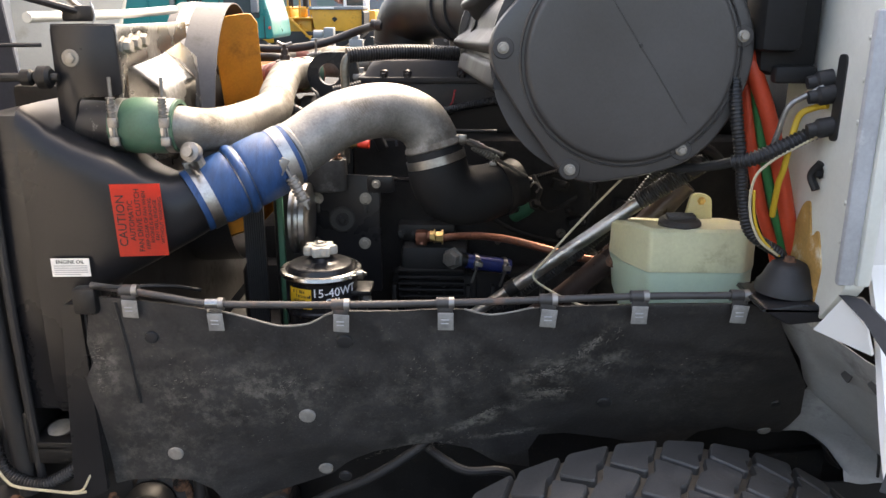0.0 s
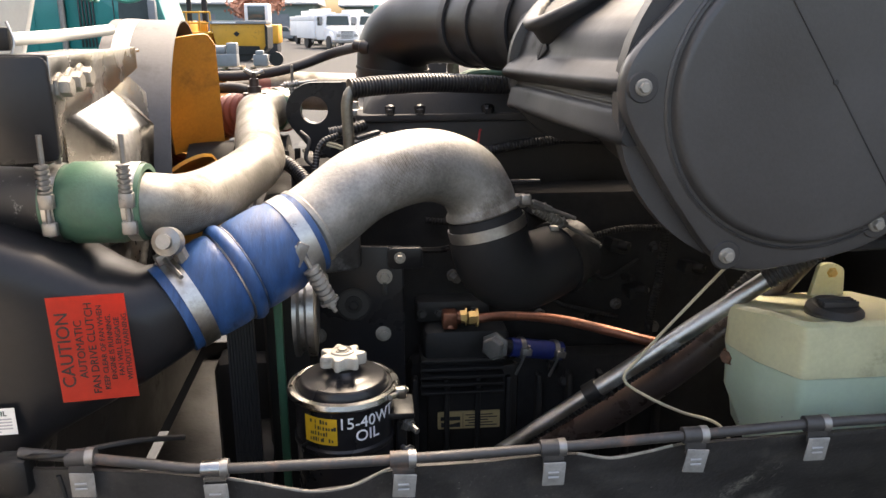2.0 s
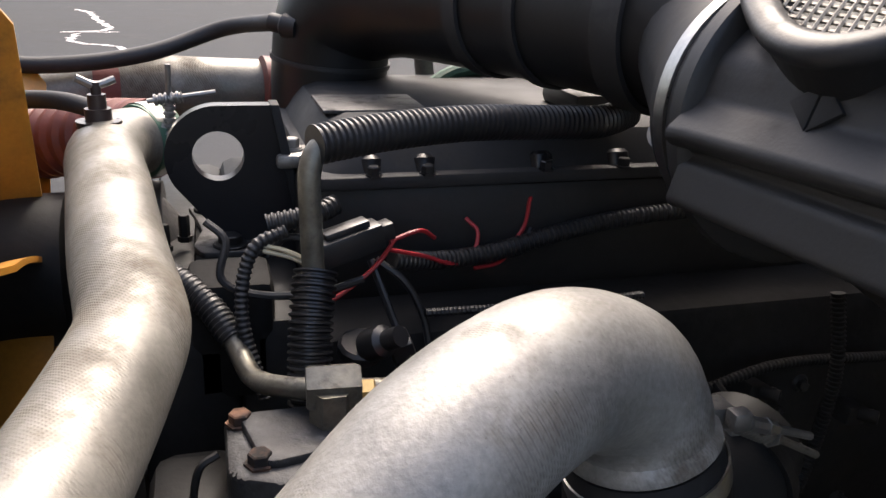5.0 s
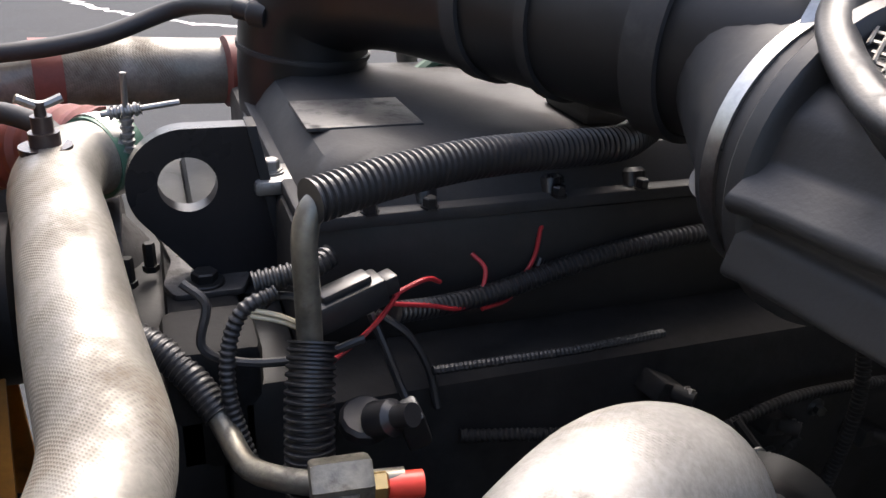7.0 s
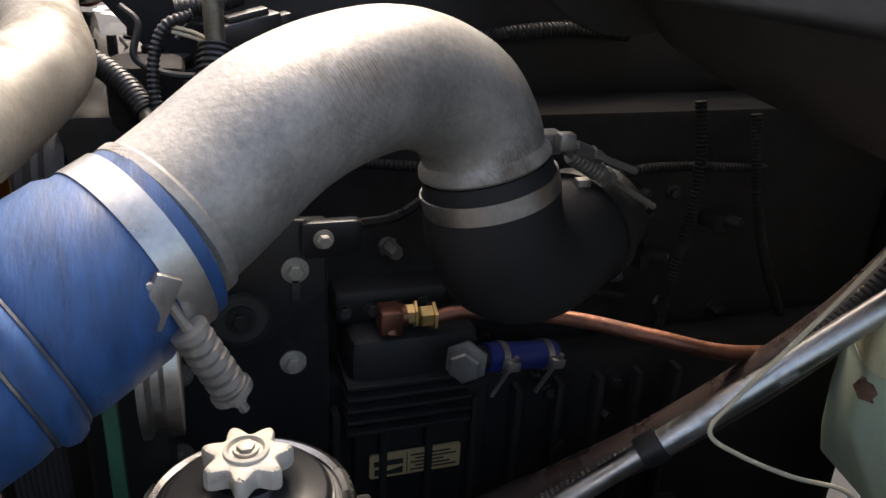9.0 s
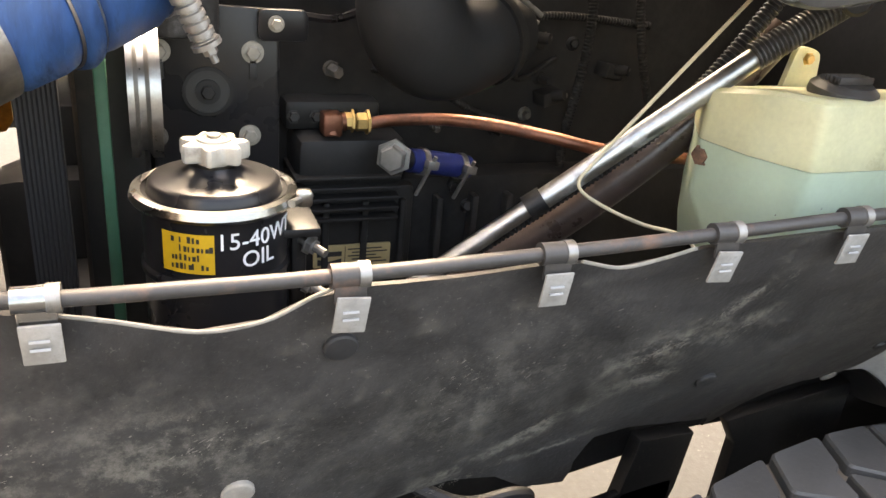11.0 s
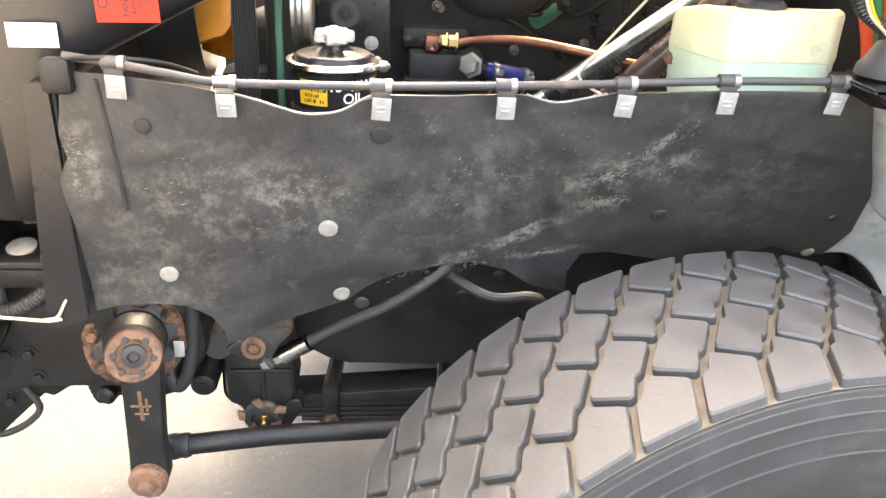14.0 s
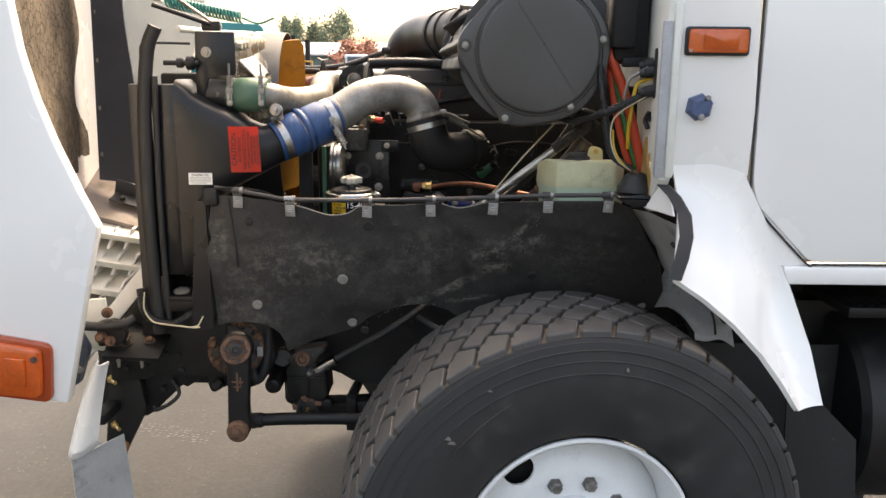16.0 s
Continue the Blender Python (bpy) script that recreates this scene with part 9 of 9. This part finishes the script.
def utility_truck(x, y, rz, label):
    t = thing("utility_truck", (0, 0, 0), label, "truck", "white utility trucks", m=pose(x, y, 0, 0, 0, rz))
    part("hood", loft([[Vector((x * w, y, z)) for x, z in rounded([(-1, 0.6), (1, 0.6), (1, h - 0.12), (0.85, h), (-0.85, h), (-1, h - 0.12)], 0.08, 3)] for y, w, h in ((0.0, 0.72, 1.28), (0.12, 0.80, 1.36), (1.0, 0.9, 1.5), (1.75, 1.0, 1.6))]), "far_white", t)
    part("cab", loft([[Vector((x * w, y, z)) for x, z in rounded([(-1.08, 0.62), (1.08, 0.62), (1.06, 1.55), (0.94, 2.42), (-0.94, 2.42), (-1.06, 1.55)], 0.1, 3)] for y, w in ((1.7, 0.97), (1.85, 1.0), (3.2, 1.0), (3.3, 0.97))]), "far_white", t)
    part("windscreen", prism(rounded([(-0.86, 1.62), (0.86, 1.62), (0.78, 2.24), (-0.78, 2.24)], 0.1), 1.66, 1.72), "dark_glass", t)
    for sx in (-1, 1):
        part("side_window", prism(rounded([(2.0, 1.6), (2.9, 1.6), (2.85, 2.2), (2.15, 2.2)], 0.08), 1.03 * sx - 0.04, 1.03 * sx + 0.04, "x"), "dark_glass", t)
        part("fender", lathe([(0, 0), (0, 0.50), (0.03, 0.56), (0.25, 0.56), (0.25, 0)], (1.02 * sx - (0.25 if sx > 0 else 0), 0.8, 0.62), (1, 0, 0), 20), "far_white", t)
        part("mirror", join(box(1.2 * sx - 0.1, 1.2 * sx + 0.1, 1.7, 1.8, 1.7, 2.2, 0.02), sweep([Vector((1.0 * sx, 1.8, 2.0)), Vector((1.2 * sx, 1.75, 2.0))], 0.02, 6)), "far_grey", t)
    part("grille", join(*[box(-0.45, 0.45, -0.03, 0.0, 0.75 + 0.09 * k, 0.80 + 0.09 * k, 0.005) for k in range(6)]), "far_grey", t)
    part("bumper", box(-1.15, 1.15, -0.12, 0.0, 0.42, 0.66, 0.03), "zinc", t)
    for s in (-1, 1):
        part("headlamp", box(0.65 * s - 0.15, 0.65 * s + 0.15, -0.03, 0.0, 0.85, 1.05, 0.01), "steel", t)
        part("wheel", lathe([(0, 0), (0, 0.3), (0.02, 0.46), (0.28, 0.46), (0.28, 0)], (1.12 * s - (0.28 if s > 0 else 0), 0.8, 0.46), (1, 0, 0), 20), "tyre", t)
        part("wheel", lathe([(0, 0), (0, 0.3), (0.02, 0.46), (0.28, 0.46), (0.28, 0)], (1.12 * s - (0.28 if s > 0 else 0), 5.2, 0.46), (1, 0, 0), 20), "tyre", t)
    part("service_body", join(box(-1.2, 1.2, 3.2, 7.0, 0.7, 1.9, 0.04), box(-1.2, -0.7, 3.2, 7.0, 1.9, 2.3, 0.03)), "far_white", t)
    part("boom", join(box(-0.2, 0.2, 3.3, 6.8, 2.4, 2.75, 0.05), box(-0.5, 0.5, 3.2, 4.0, 1.9, 2.5, 0.05)), "far_white", t)
    return t


u0 = utility_truck(-1.5, 57.5, 24, "white utility truck with a boom parked in the yard")
copy_thing(u0, pose(0.8, 62, 0, 0, 0, 24))
copy_thing(u0, pose(-3.6, 68, 0, 0, 0, 18))


def small_car(x, y, rz, mt, label):
    t = thing("parked_car", (0, 0, 0), label, "car", m=pose(x, y, 0, 0, 0, rz))
    part("body", join(prism(rounded([(-2.2, 0.3), (2.2, 0.3), (2.2, 0.8), (1.3, 0.95), (-1.9, 0.95), (-2.2, 0.8)], 0.12), -0.85, 0.85, bevel=0.06), prism(rounded([(-1.7, 0.95), (1.0, 0.95), (0.5, 1.45), (-1.2, 1.45)], 0.1), -0.75, 0.75, bevel=0.05)), mt, t)
    part("windows", prism(rounded([(-1.5, 1.0), (0.8, 1.0), (0.45, 1.38), (-1.15, 1.38)], 0.05), -0.77, 0.77), "dark_glass", t)
    for sx in (-1.35, 1.35):
        part("wheel", lathe([(0, 0), (0, 0.32), (1.74, 0.32), (1.74, 0)], (sx, -0.87, 0.32), (0, 1, 0), 18), "tyre", t)


small_car(-8.6, 82, 20, "far_grey", "grey car parked far off in the yard")
small_car(-6.2, 84, 30, "yellow_paint", "yellow car parked far off in the yard")
small_car(2.6, 60, 60, "far_white", "white car parked beside the trucks")
small_car(4.6, 58, 60, "yellow_paint", "yellow car parked beside the trucks")
small_car(-11.5, 95, 5, "far_white", "white car parked far off in the yard")
tt = thing("teal_container", (4.5, 70, 0), "teal container beyond the trucks", "container")
part("shell", box(0.5, 7.5, 69, 72, 0.0, 3.2, 0.03), "teal_paint", tt)
part("ribs", join(*[box(0.6 + 0.3 * k, 0.72 + 0.3 * k, 68.95, 69.02, 0.2, 3.1, 0.005) for k in range(23)]), "teal_paint", tt)


def warehouse(x0, x1, y, h, label):
    t = thing("warehouse", ((x0 + x1) / 2, y, 0), label, "building")
    part("wall", box(x0, x1, y, y + 25, 0, h, 0.02), "wall_green", t)
    part("roof", prism([(y - 1.2, h - 0.2), (y + 12, h + 2.2), (y + 26, h - 0.2), (y + 26, h - 0.5), (y - 1.2, h - 0.5)], x0 - 1, x1 + 1, "x"), "roof_grey", t)
    n = int((x1 - x0) / 6)
    for k in range(n):
        xx = x0 + 2 + 6 * k
        part("door", box(xx, xx + 3, y - 0.06, y, 0, h * 0.6, 0.02), "far_grey", t)


warehouse(-48, -9, 140, 5.2, "long low warehouse with a pale roof")
warehouse(-4, 40, 150, 5.0, "low warehouse with a pale roof")


def tree(x, y, h, w, mt, label, seed):
    rnd = random.Random(seed)
    t = thing("tree", (x, y, 0), label, "tree")
    limbs = [sweep(spline([(x, y, 0), (x + 0.2, y, h * 0.3), (x - 0.1, y, h * 0.55), (x, y, h * 0.85)], 4), lambda q: 0.28 * (1 - 0.8 * q), 8)]
    tips = []
    for k in range(12):
        a, z0 = rnd.uniform(0, 6.28), rnd.uniform(0.3, 0.6) * h
        e = Vector((x + math.cos(a) * w * rnd.uniform(0.4, 0.8), y + math.sin(a) * w * rnd.uniform(0.4, 0.8), z0 + rnd.uniform(0.15, 0.35) * h))
        limbs.append(sweep([Vector((x, y, z0)), e], lambda q: 0.1 * (1 - 0.7 * q), 6))
        tips.append(e)
    part("trunk", join(*limbs), "bark", t)
    verts, faces = [], []
    for k in range(2600):
        c = rnd.choice(tips + [Vector((x, y, h * 0.75))])
        p = c + Vector((rnd.gauss(0, w * 0.2), rnd.gauss(0, w * 0.2), rnd.gauss(0, h * 0.07)))
        s = rnd.uniform(0.12, 0.34)
        d1 = Vector((rnd.gauss(0, 1), rnd.gauss(0, 1), rnd.gauss(0, 1))).normalized() * s
        d2 = d1.orthogonal().normalized() * s * 0.7
        i = len(verts)
        verts += [p - d1, p + d2, p + d1, p - d2]
        faces.append((i, i + 1, i + 2, i + 3))
    me = bpy.data.meshes.new("crown")
    me.from_pydata([v - Vector((x, y, 0)) for v in verts], [], faces)
    me.materials.append(M[mt])
    ob = new("crown", me)
    ob.parent = t
    ob["kind"] = "stuff"


tree(-13.2, 100, 5.8, 3.0, "leaf_red", "small tree with red autumn leaves", 1)
tree(-25.5, 165, 13.5, 3.6, "leaf_green", "broad green tree beyond the warehouse", 2)
tree(-36.0, 170, 13.5, 2.6, "leaf_green", "green tree beyond the warehouse", 3)
tree(-31, 172, 12.5, 2.6, "leaf_green", "green tree far beyond the yard", 4)
tree(12, 175, 10.0, 5.0, "leaf_green", "green tree far beyond the yard", 5)

# the yard's things stand on the asphalt
for ob in list(scene.objects):
    if ob.parent is None and ob.type == "EMPTY" and ob.location.y > 20:
        ob.location.z += GROUND

# ---- tread pieces ----
PITCH_N = 43
P = 2 * math.pi * R / PITCH_N
# each zigzag groove: (start round the wheel, high side, low side, length of its falling leg)
ZIG = ((-0.2536, 0.0835, 0.0400, 0.0497), (-0.2351, -0.0045, -0.0430, 0.0486), (-0.2222, -0.0940, -0.1275, 0.0480))


def zig(i, start):
    """The corners of groove i over one pitch, from its high start or from its low corner; the rising leg is the steep one."""
    u, hi, lo, leg = ZIG[i]
    if start == "high":
        return [(u, hi), (u + leg, lo), (u + leg + 0.012, lo + 0.004), (u + P - 0.010, hi - 0.003), (u + P, hi)]
    return [(u + leg, lo), (u + leg + 0.012, lo + 0.004), (u + P - 0.010, hi - 0.003), (u + P, hi), (u + P + leg, lo)]


def inset(poly, d):
    """The outline drawn in by d on every side."""
    n, out = len(poly), []
    area = sum(poly[i][0] * poly[(i + 1) % n][1] - poly[(i + 1) % n][0] * poly[i][1] for i in range(n))
    s = 1 if area > 0 else -1
    for i in range(n):
        a, b, c = Vector(poly[i - 1]), Vector(poly[i]), Vector(poly[(i + 1) % n])
        e, f = (b - a).normalized(), (c - b).normalized()
        m, q = Vector((-e.y, e.x)) * s, Vector((-f.y, f.x)) * s
        out.append(tuple(b + (m + q) * d / max(1 + m.dot(q), 0.35)))
    return out


def ring_of_blocks(name, poly, sipe=True):
    me = tread_block(rounded(inset(poly, 0.0052), 0.007, 3), 1.25, sipe)
    for k in range(PITCH_N):
        ob = new(name, me)
        ob.parent = tyre
        ob.rotation_euler = (0, k * 2 * math.pi / PITCH_N, 0)


for i in range(2):
    ring_of_blocks("tread_block", zig(i, "low") + zig(i + 1, "high")[::-1])
near = zig(2, "low")
ring_of_blocks("shoulder_block", near + [(near[-1][0] - 0.027, -0.1945), (near[0][0] - 0.027, -0.1945)])
far = zig(0, "high")
ring_of_blocks("shoulder_block", far + [(far[-1][0] + 0.031, 0.140), (far[0][0] + 0.031, 0.140)], False)

# worn white smears on the asphalt
bm = bmesh.new()
rnd = random.Random(5)
for k in range(90):
    c = Vector((-1.48 + 0.42 * (k % 15 + rnd.random() * 0.6) / 15, 2.80 - 0.15 * (k // 15 + rnd.random() * 0.6) / 6, GROUND + 0.0015))
    c.y -= 0.22 * (c.x + 1.48)
    n, w = rnd.randint(7, 10), rnd.uniform(0.002, 0.0075)
    bm.faces.new([bm.verts.new(c + Vector((w * 1.7 * rnd.uniform(0.6, 1.1) * math.cos(2 * math.pi * q / n), w * rnd.uniform(0.5, 1.1) * math.sin(2 * math.pi * q / n), 0))) for q in range(n)])
single("pale_stain", bm, "stain", "worn white paint smear on the asphalt", "stain", kind="structure", smooth=0)
